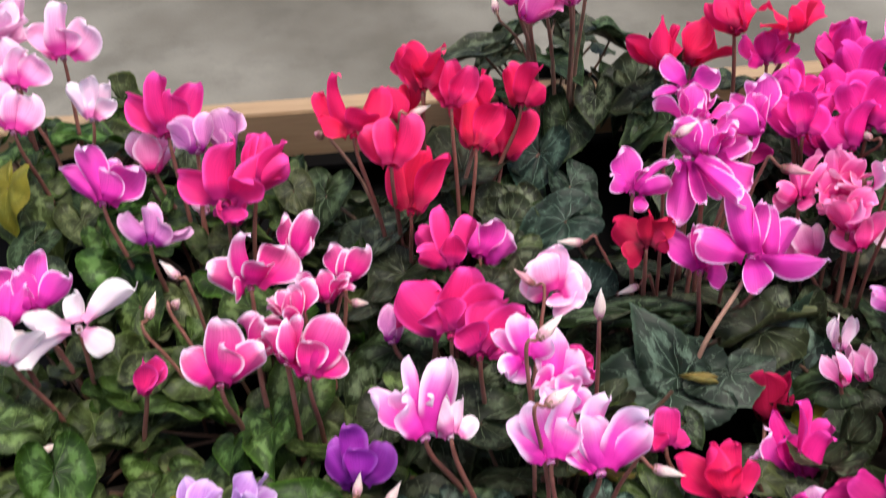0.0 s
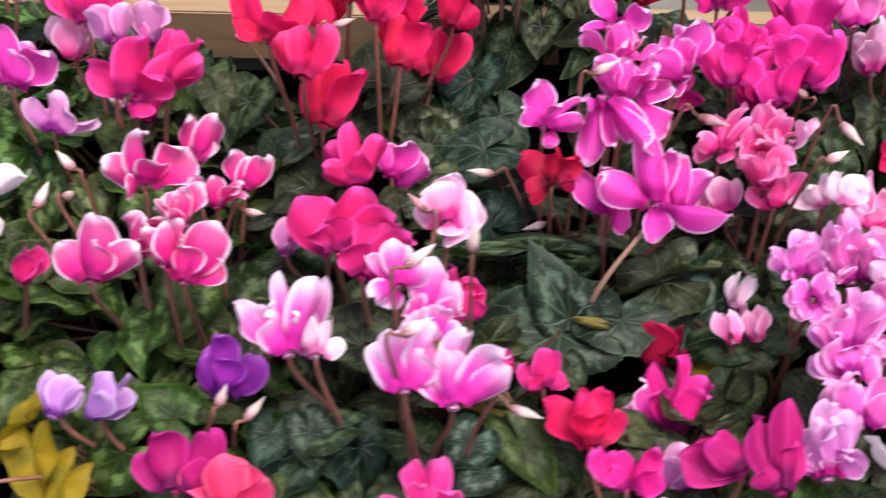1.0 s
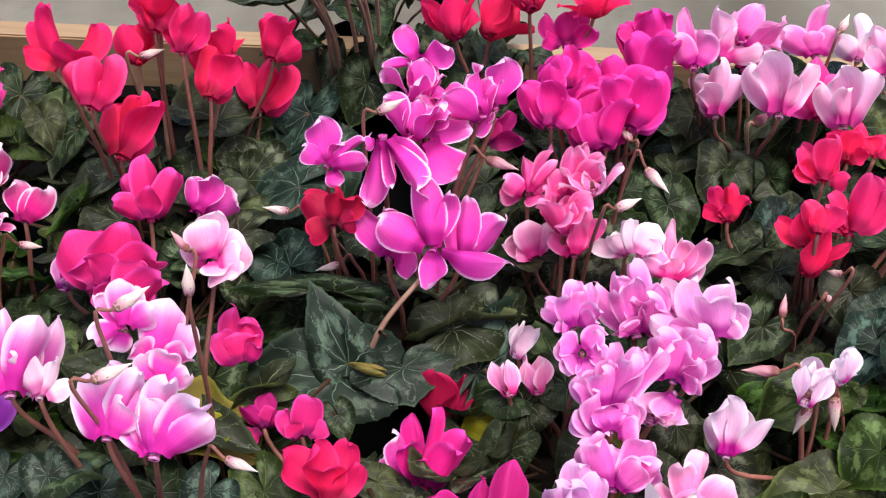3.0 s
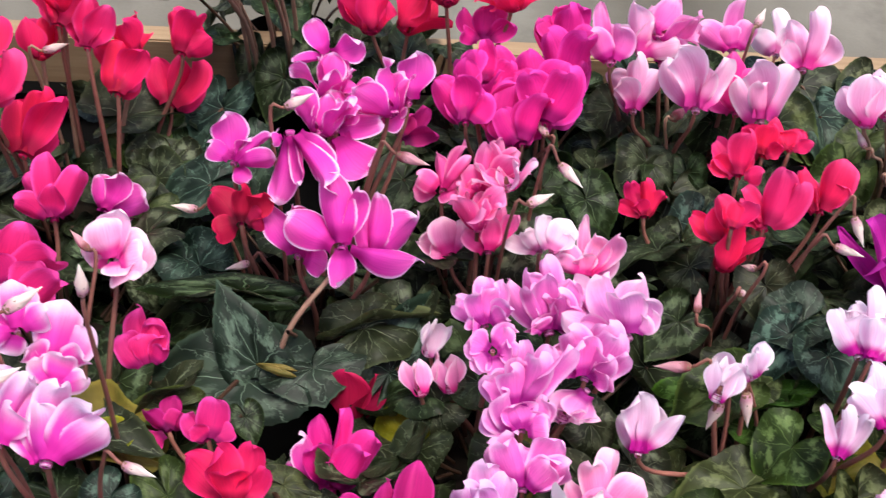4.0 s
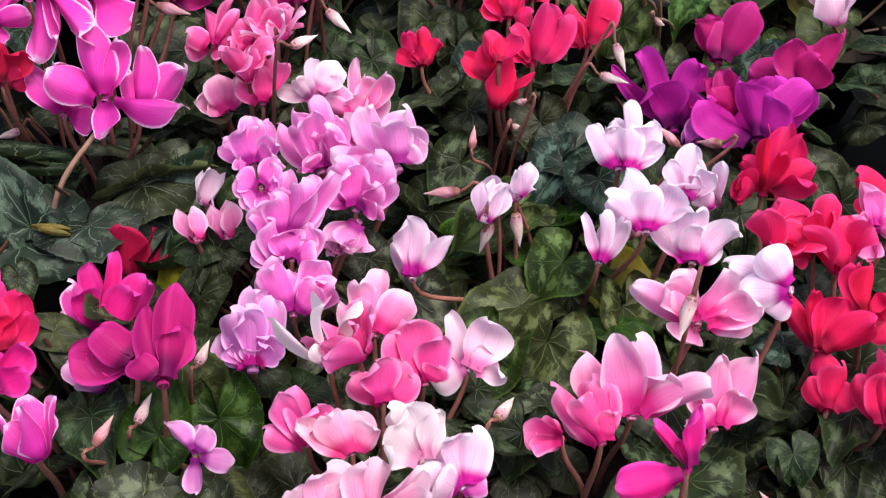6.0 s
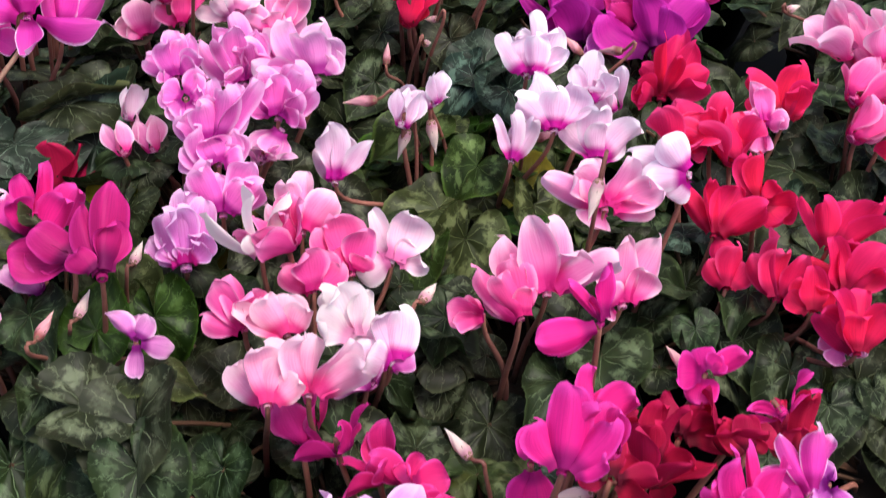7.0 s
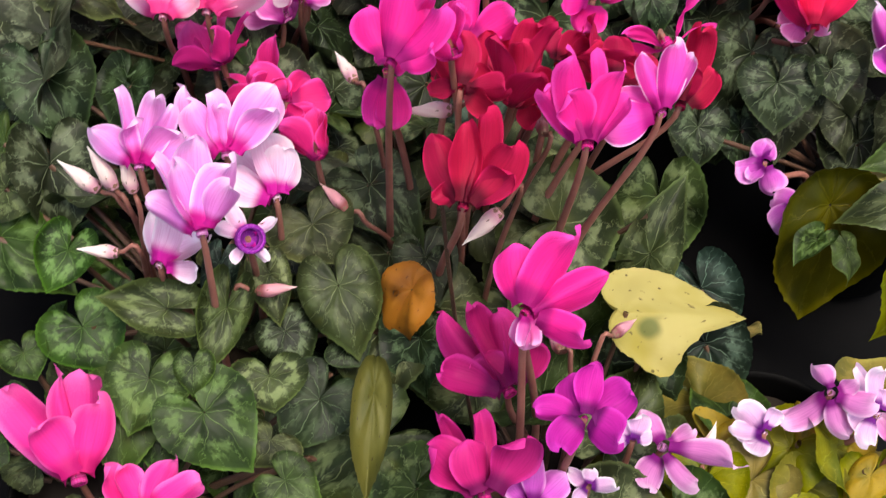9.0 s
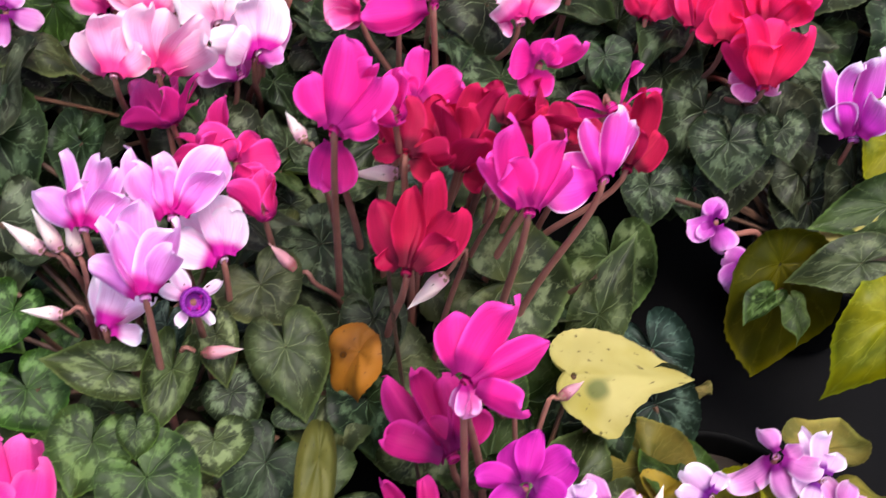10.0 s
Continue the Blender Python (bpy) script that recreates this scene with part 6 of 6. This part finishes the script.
bloom(0.517, 0.179, 0.867, 0.014, "pink", 82, 58, (172, -20, 0.014, 0.011, 7), (-180, 6, 0.010, 0.007, 20), (159, -11, 0.011, 0.007, 26))
bloom(0.515, 0.180, 0.809, 0.042, "magd", 82, 62, (-51, -19, 0.042, 0.014, 18), (-34, 6, 0.040, 0.013, 19), (-19, -9, 0.030, 0.016, -10), (-80, 10, 0.028, 0.016, 16), (13, 22, 0.022, 0.016, -17), (-56, -13, 0.017, 0.021, -23))
bloom(0.508, 0.141, 0.799, 0.041, "magd", 83, 67, (-37, -19, 0.041, 0.008, 3), (-54, 5, 0.027, 0.018, 11), (-13, -10, 0.031, 0.015, 19), (24, 19, 0.027, 0.018, 13), (-28, 24, 0.020, 0.016, 20))
bloom(0.541, 0.158, 0.833, 0.019, "vmag", 74, 62, (-33, -20, 0.018, 0.015, -2), (-7, 2, 0.019, 0.013, 16), (41, -6, 0.019, 0.017, -22), (105, 13, 0.014, 0.017, 16), (-161, 23, 0.015, 0.013, -21), (-94, -6, 0.016, 0.011, -25))
bloom(0.527, 0.141, 0.792, 0.017, "viol", 77, 67, (-46, -13, 0.017, 0.013, 27), (-9, 9, 0.017, 0.012, 25), (23, -6, 0.017, 0.011, -16))
bloom(0.579, 0.171, 0.786, 0.030, "lav", 66, 62, (-58, -16, 0.017, 0.010, 13), (39, 9, 0.011, 0.008, -6), (-176, -2, 0.015, 0.012, -26), (114, 14, 0.018, 0.010, -26), (80, 21, 0.030, 0.013, 27))
bloom(0.567, 0.174, 0.785, 0.011, "lavw", 69, 63, (-50, -20, 0.010, 0.009, 27), (-3, 10, 0.011, 0.009, 11), (45, -10, 0.007, 0.008, -2), (-126, 16, 0.008, 0.008, -23))
bloom(0.549, 0.153, 0.785, 0.010, "lavw", 71, 65, (-69, -18, 0.010, 0.007, -23), (-4, 9, 0.006, 0.007, 23), (68, -2, 0.010, 0.007, 14), (-161, 15, 0.008, 0.007, -25))
cyclamen(0.638, 0.196, 8, 0.029, 'olive', 'wilting potted cyclamen with small lavender flowers and yellow leaves', [
    (0.602, 0.181, 0.756, 0.022, 'u', 'bud')])
bloom(0.648, 0.199, 0.789, 0.023, "lav", 55, 56, (-151, -16, 0.023, 0.015, 15), (-65, 9, 0.012, 0.010, -27), (127, -11, 0.017, 0.012, -23), (72, 18, 0.016, 0.012, -22), (35, 21, 0.009, 0.009, -1))
bloom(0.624, 0.188, 0.771, 0.016, "lavw", 58, 59, (-71, -12, 0.016, 0.012, -20), (-107, 4, 0.013, 0.009, 15), (-180, -10, 0.008, 0.012, -19), (-1, 9, 0.011, 0.009, 26))
bloom(0.665, 0.191, 0.789, 0.022, "lavw", 52, 56, (-59, -19, 0.022, 0.008, 0), (-35, 5, 0.019, 0.010, 27), (-7, -4, 0.010, 0.010, 6), (-160, 14, 0.010, 0.011, -13), (157, 25, 0.013, 0.011, -22), (-99, -9, 0.013, 0.008, -11))
bloom(0.676, 0.182, 0.780, 0.014, "lav", 49, 57, (-66, -18, 0.014, 0.010, -3), (-25, 3, 0.011, 0.010, 5), (64, -10, 0.007, 0.010, -27))
cyclamen(0.355, 0.162, 20, 0.028, 'green', 'potted cyclamen with rose pink drooping flowers', [])
bloom(0.352, 0.145, 0.779, 0.049, "pinm", 126, 63, (-10, -13, 0.049, 0.020, -10), (16, 3, 0.042, 0.011, 18), (29, -10, 0.043, 0.022, -1), (39, 15, 0.030, 0.020, 6), (-5, 18, 0.028, 0.019, 7))
bloom(0.384, 0.126, 0.792, 0.024, "pinm", 122, 66, (-13, -16, 0.024, 0.014, 20), (2, 1, 0.022, 0.013, 26), (51, -9, 0.023, 0.016, 18), (82, 14, 0.021, 0.014, 19))
cyclamen(0.716, 0.375, 2, 0.021, 'green', 'wilted potted cyclamen with yellowing leaves', [])
bloom(0.659, 0.323, 0.748, 0.014, "viol", 65, 51, (-85, -14, 0.013, 0.013, -23), (-150, 2, 0.014, 0.016, -5))
bloom(0.710, 0.385, 0.781, 0.042, "purw", 63, 44, (-42, -12, 0.041, 0.014, 3), (-27, 4, 0.040, 0.015, 37), (-11, -4, 0.042, 0.015, 2), (-54, 11, 0.020, 0.018, -15), (9, 26, 0.023, 0.021, -28))
bloom(0.643, 0.344, 0.756, 0.015, "viol", 69, 50, (-122, -16, 0.015, 0.016, 9), (145, 5, 0.014, 0.015, 20), (-153, -2, 0.010, 0.013, 27))
cyclamen(0.608, 0.902, 18, 0.034, 'green', 'potted cyclamen with tall bare stems and veined leaves by the rail', [
    (0.531, 0.800, 0.856, 0.040, 'h', 'pale'),
    (0.551, 0.809, 0.856, 0.040, 'h', 'pale'),
    (0.541, 0.800, 0.816, 0.020, 'u', 'bud'),
    (0.559, 0.789, 0.796, 0.018, 'u', 'bud')])
cyclamen(0.810, 0.769, 26, 0.034, 'dark', 'potted cyclamen with light pink flowers at the bench end', [
    (0.707, 0.629, 0.841, 0.045, 'h', 'salp'),
    (0.731, 0.626, 0.841, 0.043, 'h', 'salp'),
    (0.738, 0.612, 0.826, 0.038, 'h', 'salm'),
    (0.703, 0.686, 0.816, 0.022, 'u', 'bud')])
cyclamen(0.792, 0.598, 24, 0.036, 'dark', 'leafy potted cyclamen with dark marbled leaves', [
    (0.735, 0.475, 0.796, 0.020, 'u', 'bud')])
cyclamen(-0.233, 0.530, 30, 0.031, 'green', 'leafy potted cyclamen with green marbled leaves', [
    (-0.233, 0.522, 0.766, 0.020, 'u', 'bud')])

# single leaves that stand out
extra_leaf(0.223, 0.618, 0.775, .038, 25, -4, 'dark', 1, 5)
extra_leaf(0.250, 0.639, 0.765, .034, 262, 45, 'dark')
extra_leaf(0.568, 0.240, 0.775, 0.046, 7, 9, 'yellow', 1.0, 4)
extra_leaf(0.673, 0.319, 0.757, 0.062, -88, 57, 'mustard', 0.66, 0)
extra_leaf(0.715, 0.339, 0.770, .040, 205, 25, 'yellow', .4, -25)
extra_leaf(0.664, 0.300, 0.755, .014, 220, 15, 'green')
extra_leaf(0.678, 0.296, 0.755, .014, 290, 25, 'green')
extra_leaf(0.474, 0.237, 0.785, .027, 228, 44, 'amber', .8, 8)
extra_leaf(-0.141, 0.463, 0.770, 0.025, 200, 35, 'gold')
extra_leaf(-0.130, 0.443, 0.770, 0.024, 280, 35, 'gold')
extra_leaf(-0.110, 0.430, 0.765, 0.024, 240, 35, 'gold')
extra_leaf(-0.142, 0.449, 0.765, 0.021, 150, 30, 'gold')
extra_leaf(-0.317, 0.758, 0.790, .030, 250, 50, 'olive')
extra_leaf(0.099, 0.510, 0.775, .040, 40, 40, 'olive')
extra_leaf(0.288, 0.369, 0.785, .038, 265, 18, 'dark')
extra_leaf(0.299, 0.305, 0.765, .030, 285, 30, 'dark')
extra_leaf(0.685, 0.873, 0.770, .030, 5, 10, 'yellow', 1, 15)
extra_leaf(0.085, 0.823, 0.770, .036, 255, 20, 'blue')
extra_leaf(0.109, 0.799, 0.755, .032, 300, 30, 'blue')
extra_leaf(0.100, 0.727, 0.780, .040, 200, 15, 'blue')
extra_leaf(0.070, 0.678, 0.775, .036, 200, 25, 'dark')
extra_leaf(0.038, 0.927, 0.800, .036, 180, 10, 'dark')
extra_leaf(0.116, 0.562, 0.760, .036, 200, 30, 'dark')
extra_leaf(0.086, 0.562, 0.765, .03, 250, 30, 'dark')
extra_leaf(0.613, 0.373, 0.750, .022, 262, 30, 'dark')
extra_leaf(0.636, 0.374, 0.745, .02, 285, 35, 'dark')
extra_leaf(0.655, 0.388, 0.760, .027, 270, 30, 'dark')
extra_leaf(0.676, 0.405, 0.765, .028, 300, 30, 'dark')
extra_leaf(0.642, 0.416, 0.760, .030, 250, 25, 'dark')
extra_leaf(0.692, 0.386, 0.750, .028, 300, 30, 'dark')
extra_leaf(0.587, 0.311, 0.765, .030, 275, 50, 'fresh')
extra_leaf(0.533, 0.283, 0.770, .031, 345, 18, 'fresh', 1, 20)
extra_leaf(0.608, 0.241, 0.750, .028, 300, 35, 'blue')
extra_leaf(0.578, 0.232, 0.745, .030, 270, 50, 'dark')
extra_leaf(0.329, 0.541, 0.755, .030, 230, 40, 'olive')
extra_leaf(0.512, 0.566, 0.755, .030, 330, 30, 'olive')
extra_leaf(0.257, 0.559, 0.750, .028, 200, 40, 'olive')
extra_leaf(0.482, 0.645, 0.785, .030, 230, 15, 'blue')
extra_leaf(0.504, 0.631, 0.785, .030, 300, 20, 'blue')
extra_leaf(0.266, 0.459, 0.775, .034, 320, 55, 'green')
extra_leaf(0.289, 0.453, 0.765, .032, 280, 45, 'green')
extra_leaf(0.137, 0.640, 0.772, .046, 186, 2, 'dark', 1, 34)
extra_leaf(0.110, 0.658, 0.770, .032, 150, 0, 'blue', 1, -25)
extra_leaf(0.060, 0.705, 0.770, .034, 230, 30, 'fresh')
extra_leaf(0.064, 0.761, 0.765, .030, 280, 30, 'dark')
extra_leaf(-0.050, 0.697, 0.765, .026, 220, 35, 'green')
extra_leaf(0.031, 0.475, 0.775, .032, 200, 20, 'dark')
extra_leaf(0.083, 0.472, 0.775, .032, 330, 20, 'dark')
extra_leaf(0.479, 0.225, 0.765, 0.023, 270, 35, 'dark')
extra_leaf(0.608, 0.271, 0.750, 0.026, 300, 25, 'blue')
extra_leaf(0.479, 0.253, 0.775, 0.020, 262, 35, 'dark')
extra_leaf(0.290, 0.346, 0.780, 0.030, 300, 25, 'dark')
extra_leaf(0.329, 0.349, 0.775, 0.024, 250, 35, 'dark')
extra_leaf(-0.081, 0.777, 0.765, .036, 250, 20, 'dark')
extra_leaf(-0.105, 0.778, 0.770, .022, 300, 25, 'fresh')
extra_leaf(-0.049, 0.727, 0.765, .034, 230, 20, 'dark')
extra_leaf(0.018, 0.806, 0.775, .026, 260, 30, 'yellow')
extra_leaf(0.030, 0.780, 0.770, .034, 300, 25, 'green')
extra_leaf(0.646, 0.801, 0.765, .028, 250, 30, 'blue')
extra_leaf(0.569, 0.779, 0.765, .028, 265, 30, 'fresh')
extra_leaf(0.422, 0.732, 0.770, .030, 262, 30, 'dark')
extra_leaf(0.684, 0.537, 0.765, .030, 255, 30, 'blue')
extra_leaf(0.597, 0.557, 0.765, .026, 100, 10, 'fresh')
extra_leaf(0.735, 0.390, 0.775, .032, 262, 35, 'olive')
extra_leaf(0.725, 0.348, 0.775, .034, 195, 15, 'fresh', .6, -20)
extra_leaf(0.705, 0.311, 0.775, .028, 190, 10, 'fresh', .8, -25)
extra_leaf(0.720, 0.288, 0.765, .036, 235, 25, 'olive', .8, -15)
extra_leaf(0.721, 0.382, 0.750, .03, 250, 30, 'dark')
extra_leaf(0.699, 0.376, 0.740, .03, 290, 35, 'dark')
extra_leaf(0.019, 0.462, 0.770, .028, 235, 25, 'blue')
extra_leaf(0.050, 0.470, 0.770, .028, 290, 30, 'blue')
extra_leaf(-0.074, 0.567, 0.775, .03, 260, 25, 'green')
extra_leaf(0.638, 0.188, 0.760, .026, 240, 20, 'olive')
extra_leaf(0.656, 0.187, 0.765, .026, 300, 25, 'olive')
extra_leaf(0.622, 0.174, 0.755, .026, 220, 20, 'olive')
extra_leaf(0.603, 0.173, 0.755, .024, 250, 25, 'olive')
extra_leaf(0.672, 0.173, 0.760, .024, 280, 20, 'olive')
extra_leaf(0.645, 0.172, 0.755, .022, 260, 30, 'olive')
extra_leaf(0.616, 0.206, 0.750, .022, 120, 10, 'green')
extra_leaf(0.630, 0.534, 0.770, .034, 262, 25, 'blue')
extra_leaf(0.626, 0.555, 0.765, .03, 300, 25, 'blue')
extra_leaf(0.501, 0.342, 0.765, .03, 250, 30, 'blue')
extra_leaf(0.219, 0.621, 0.772, 0.042, 21, -21, 'fresh', 0.52, -40)
extra_leaf(0.101, 0.662, 0.770, 0.029, 149, -8, 'blue', 1.04, 0)
extra_leaf(0.431, 0.749, 0.772, 0.035, -119, 28, 'blue', 0.84, 10)
extra_leaf(0.491, 0.657, 0.785, 0.028, -162, 18, 'blue', 1.29, 0)
extra_leaf(0.476, 0.562, 0.780, 0.022, -149, 35, 'green', 1.47, 0)
extra_leaf(0.098, 0.505, 0.785, 0.018, 35, 8, 'olive', 0.93, 10)
extra_leaf(0.537, 0.278, 0.785, 0.031, 11, 8, 'fresh', 1.23, 30)
extra_leaf(0.580, 0.274, 0.770, 0.032, 68, -52, 'fresh', 0.68, -10)
extra_leaf(0.648, 0.381, 0.775, 0.022, -85, 34, 'dark', 1.38, 0)
extra_leaf(0.675, 0.389, 0.778, 0.014, -69, 36, 'dark', 1.50, 0)
extra_leaf(0.608, 0.354, 0.768, 0.015, -79, 33, 'dark', 1.50, 0)
extra_leaf(0.587, 0.435, 0.775, 0.017, -68, 29, 'dark', 1.40, 0)
extra_leaf(0.263, 0.379, 0.785, 0.035, 14, 14, 'dark', 1.16, 0)
extra_leaf(0.262, 0.431, 0.780, 0.026, 70, -41, 'green', 1.01, 0)
extra_leaf(0.294, 0.395, 0.790, 0.024, 0, 8, 'green', 0.81, 0)
extra_leaf(0.446, 0.444, 0.775, 0.022, -109, 35, 'dark', 1.14, 0)
extra_leaf(0.597, 0.509, 0.775, 0.019, 122, 13, 'blue', 1.50, 0)
extra_leaf(0.447, 0.947, 0.757, 0.029, 301, 40, 'dark')
extra_leaf(0.475, 0.937, 0.754, 0.028, 274, 13, 'dark')
extra_leaf(0.497, 0.956, 0.762, 0.032, 244, 16, 'blue')
extra_leaf(0.530, 0.955, 0.756, 0.039, 266, 27, 'dark')
extra_leaf(0.561, 0.943, 0.755, 0.031, 295, 15, 'blue')
extra_leaf(0.582, 0.952, 0.765, 0.034, 245, 25, 'fresh')
extra_leaf(0.539, 0.913, 0.758, 0.039, 276, 10, 'blue')
extra_leaf(0.504, 0.892, 0.763, 0.039, 330, 22, 'fresh')
extra_leaf(0.583, 0.903, 0.760, 0.031, 315, 20, 'dark')
extra_leaf(0.418, 0.901, 0.758, 0.038, 211, 15, 'dark')
extra_leaf(0.391, 0.930, 0.761, 0.040, 332, 40, 'blue')
extra_leaf(0.454, 0.894, 0.755, 0.036, 217, 36, 'dark')
extra_leaf(-0.100, 0.797, 0.758, 0.030, 247, 32, 'green')
extra_leaf(-0.119, 0.809, 0.760, 0.029, 250, 30, 'dark')
extra_leaf(-0.140, 0.814, 0.762, 0.033, 271, 25, 'dark')
extra_leaf(-0.244, 0.876, 0.752, 0.028, 317, 11, 'dark')
extra_leaf(-0.207, 0.859, 0.752, 0.027, 273, 30, 'dark')
extra_leaf(-0.328, 0.830, 0.751, 0.029, 239, 36, 'green')
extra_leaf(-0.300, 0.736, 0.753, 0.030, 235, 19, 'dark')
extra_leaf(-0.277, 0.769, 0.742, 0.032, 220, 29, 'dark')
extra_leaf(-0.277, 0.680, 0.764, 0.034, 297, 18, 'dark')
extra_leaf(-0.224, 0.698, 0.764, 0.037, 308, 18, 'green')
extra_leaf(-0.297, 0.798, 0.747, 0.027, 329, 12, 'dark')
extra_leaf(-0.268, 0.583, 0.751, 0.035, 226, 26, 'green')
extra_leaf(-0.318, 0.771, 0.758, 0.035, 307, 13, 'green')
extra_leaf(-0.199, 0.657, 0.763, 0.031, 287, 10, 'green')
extra_leaf(-0.171, 0.673, 0.758, 0.026, 305, 11, 'green')
extra_leaf(0.273, 0.318, 0.762, 0.025, 260, 35, 'green')
extra_leaf(0.281, 0.291, 0.763, 0.025, 200, 15, 'green')
extra_leaf(0.272, 0.354, 0.749, 0.031, 284, 8, 'dark')
extra_leaf(0.279, 0.273, 0.748, 0.031, 328, 13, 'green')
extra_leaf(0.290, 0.322, 0.755, 0.031, 307, 12, 'dark')
extra_leaf(0.253, 0.376, 0.749, 0.030, 237, 19, 'green')
extra_leaf(0.644, 0.945, 0.759, 0.026, 269, 17, 'blue')
extra_leaf(0.683, 0.983, 0.748, 0.038, 208, 15, 'blue')
extra_leaf(0.694, 0.939, 0.751, 0.037, 241, 40, 'dark')
extra_leaf(0.617, 0.949, 0.759, 0.036, 333, 13, 'dark')
extra_leaf(0.663, 0.924, 0.745, 0.037, 293, 36, 'dark')
extra_leaf(0.596, 0.949, 0.751, 0.038, 204, 32, 'blue')
extra_leaf(0.631, 0.909, 0.750, 0.031, 254, 22, 'dark')
extra_leaf(0.160, 0.574, 0.766, 0.056, -172, 4, 'blue', 0.75, -20, True)
extra_leaf(0.165, 0.580, 0.772, 0.042, 138, -46, 'blue', 0.78, -27, True)
extra_leaf(0.198, 0.584, 0.772, 0.020, -65, 4, 'blue', 2.05, 1, True)
extra_leaf(0.181, 0.576, 0.777, 0.013, 175, -5, 'olive', 0.42, -20, True)
extra_leaf(0.242, 0.600, 0.757, 0.045, 67, -29, 'blue', 0.74, 12, True)
extra_leaf(0.146, 0.633, 0.778, 0.058, -176, -2, 'dark', 0.31, -13, True)
extra_leaf(0.374, 0.218, 0.787, 0.023, 179, -9, 'green', 0.71, -18, True)
extra_leaf(0.398, 0.222, 0.785, 0.026, -99, 20, 'green', 0.64, -10, True)
extra_leaf(0.337, 0.214, 0.774, 0.020, -44, 19, 'green', 1.39, 5, True)
extra_leaf(0.372, 0.187, 0.784, 0.019, -102, 17, 'green', 1.23, -13, True)
extra_leaf(0.390, 0.191, 0.790, 0.010, -83, 20, 'green', 1.31, -6, True)
extra_leaf(0.362, 0.178, 0.774, 0.023, -84, 19, 'green', 0.98, -8, True)
extra_leaf(0.396, 0.175, 0.781, 0.024, -41, 18, 'green', 1.09, 8, True)
extra_leaf(0.419, 0.195, 0.777, 0.014, -74, 17, 'green', 1.82, 0, True)
extra_leaf(0.440, 0.191, 0.768, 0.020, -119, 15, 'dark', 1.13, -12, True)
extra_leaf(0.443, 0.238, 0.783, 0.026, -67, 19, 'fresh', 1.07, 5, True)
extra_leaf(0.421, 0.223, 0.767, 0.015, -52, 17, 'dark', 1.42, 7, True)
extra_leaf(0.449, 0.219, 0.764, 0.009, -46, 7, 'dark', 1.94, 5, True)
extra_leaf(0.422, 0.171, 0.768, 0.010, -116, 9, 'green', 2.19, -9, True)
extra_leaf(0.326, 0.245, 0.785, 0.019, -105, 16, 'green', 1.01, -15, True)
extra_leaf(0.431, 0.151, 0.775, 0.015, -28, 10, 'green', 1.22, 10, True)
extra_leaf(0.391, 0.244, 0.783, 0.016, -99, 25, 'blue', 0.64, -12, True)
extra_leaf(0.413, 0.241, 0.783, 0.019, -71, 23, 'green', 0.78, 2, True)
extra_leaf(0.428, 0.269, 0.783, 0.021, -55, 13, 'fresh', 1.44, 6, True)
extra_leaf(0.479, 0.258, 0.780, 0.019, -73, 16, 'dark', 1.17, 4, True)
extra_leaf(0.319, 0.174, 0.775, 0.015, -50, 22, 'dark', 0.67, 0, True)
extra_leaf(0.316, 0.199, 0.775, 0.012, -56, 20, 'green', 1.31, -1, True)
extra_leaf(0.377, 0.171, 0.766, 0.011, -101, 13, 'green', 1.49, -10, True)
extra_leaf(0.463, 0.186, 0.787, 0.040, -90, 27, 'wan', 0.32, -3, True)
extra_leaf(-0.001, 0.466, 0.778, 0.018, -101, 14, 'blue', 0.98, -14, True)
extra_leaf(0.022, 0.469, 0.780, 0.025, -53, 19, 'blue', 0.85, 1, True)
extra_leaf(0.138, 0.484, 0.772, 0.032, -49, 18, 'green', 0.75, 5, True)
extra_leaf(0.156, 0.488, 0.766, 0.023, -34, 16, 'dark', 0.87, 10, True)
extra_leaf(0.200, 0.490, 0.786, 0.021, -10, 11, 'green', 0.64, 20, True)
extra_leaf(0.112, 0.473, 0.782, 0.018, -122, 9, 'blue', 1.17, -17, True)
extra_leaf(0.120, 0.457, 0.776, 0.016, -132, 6, 'blue', 1.13, -18, True)
extra_leaf(0.124, 0.546, 0.765, 0.028, -161, -2, 'green', 0.68, -16, True)
extra_leaf(0.166, 0.545, 0.768, 0.014, -57, 28, 'dark', 0.95, 6, True)
extra_leaf(0.645, 0.195, 0.766, 0.018, -82, 17, 'gold', 0.60, 15, True)
extra_leaf(0.661, 0.190, 0.764, 0.020, -114, 19, 'gold', 0.72, 5, True)
extra_leaf(0.616, 0.188, 0.756, 0.022, -138, 14, 'gold', 0.80, -5, True)
extra_leaf(0.607, 0.190, 0.752, 0.024, -45, 4, 'gold', 0.72, 14, True)
extra_leaf(0.668, 0.175, 0.766, 0.015, -130, 16, 'gold', 0.86, 0, True)
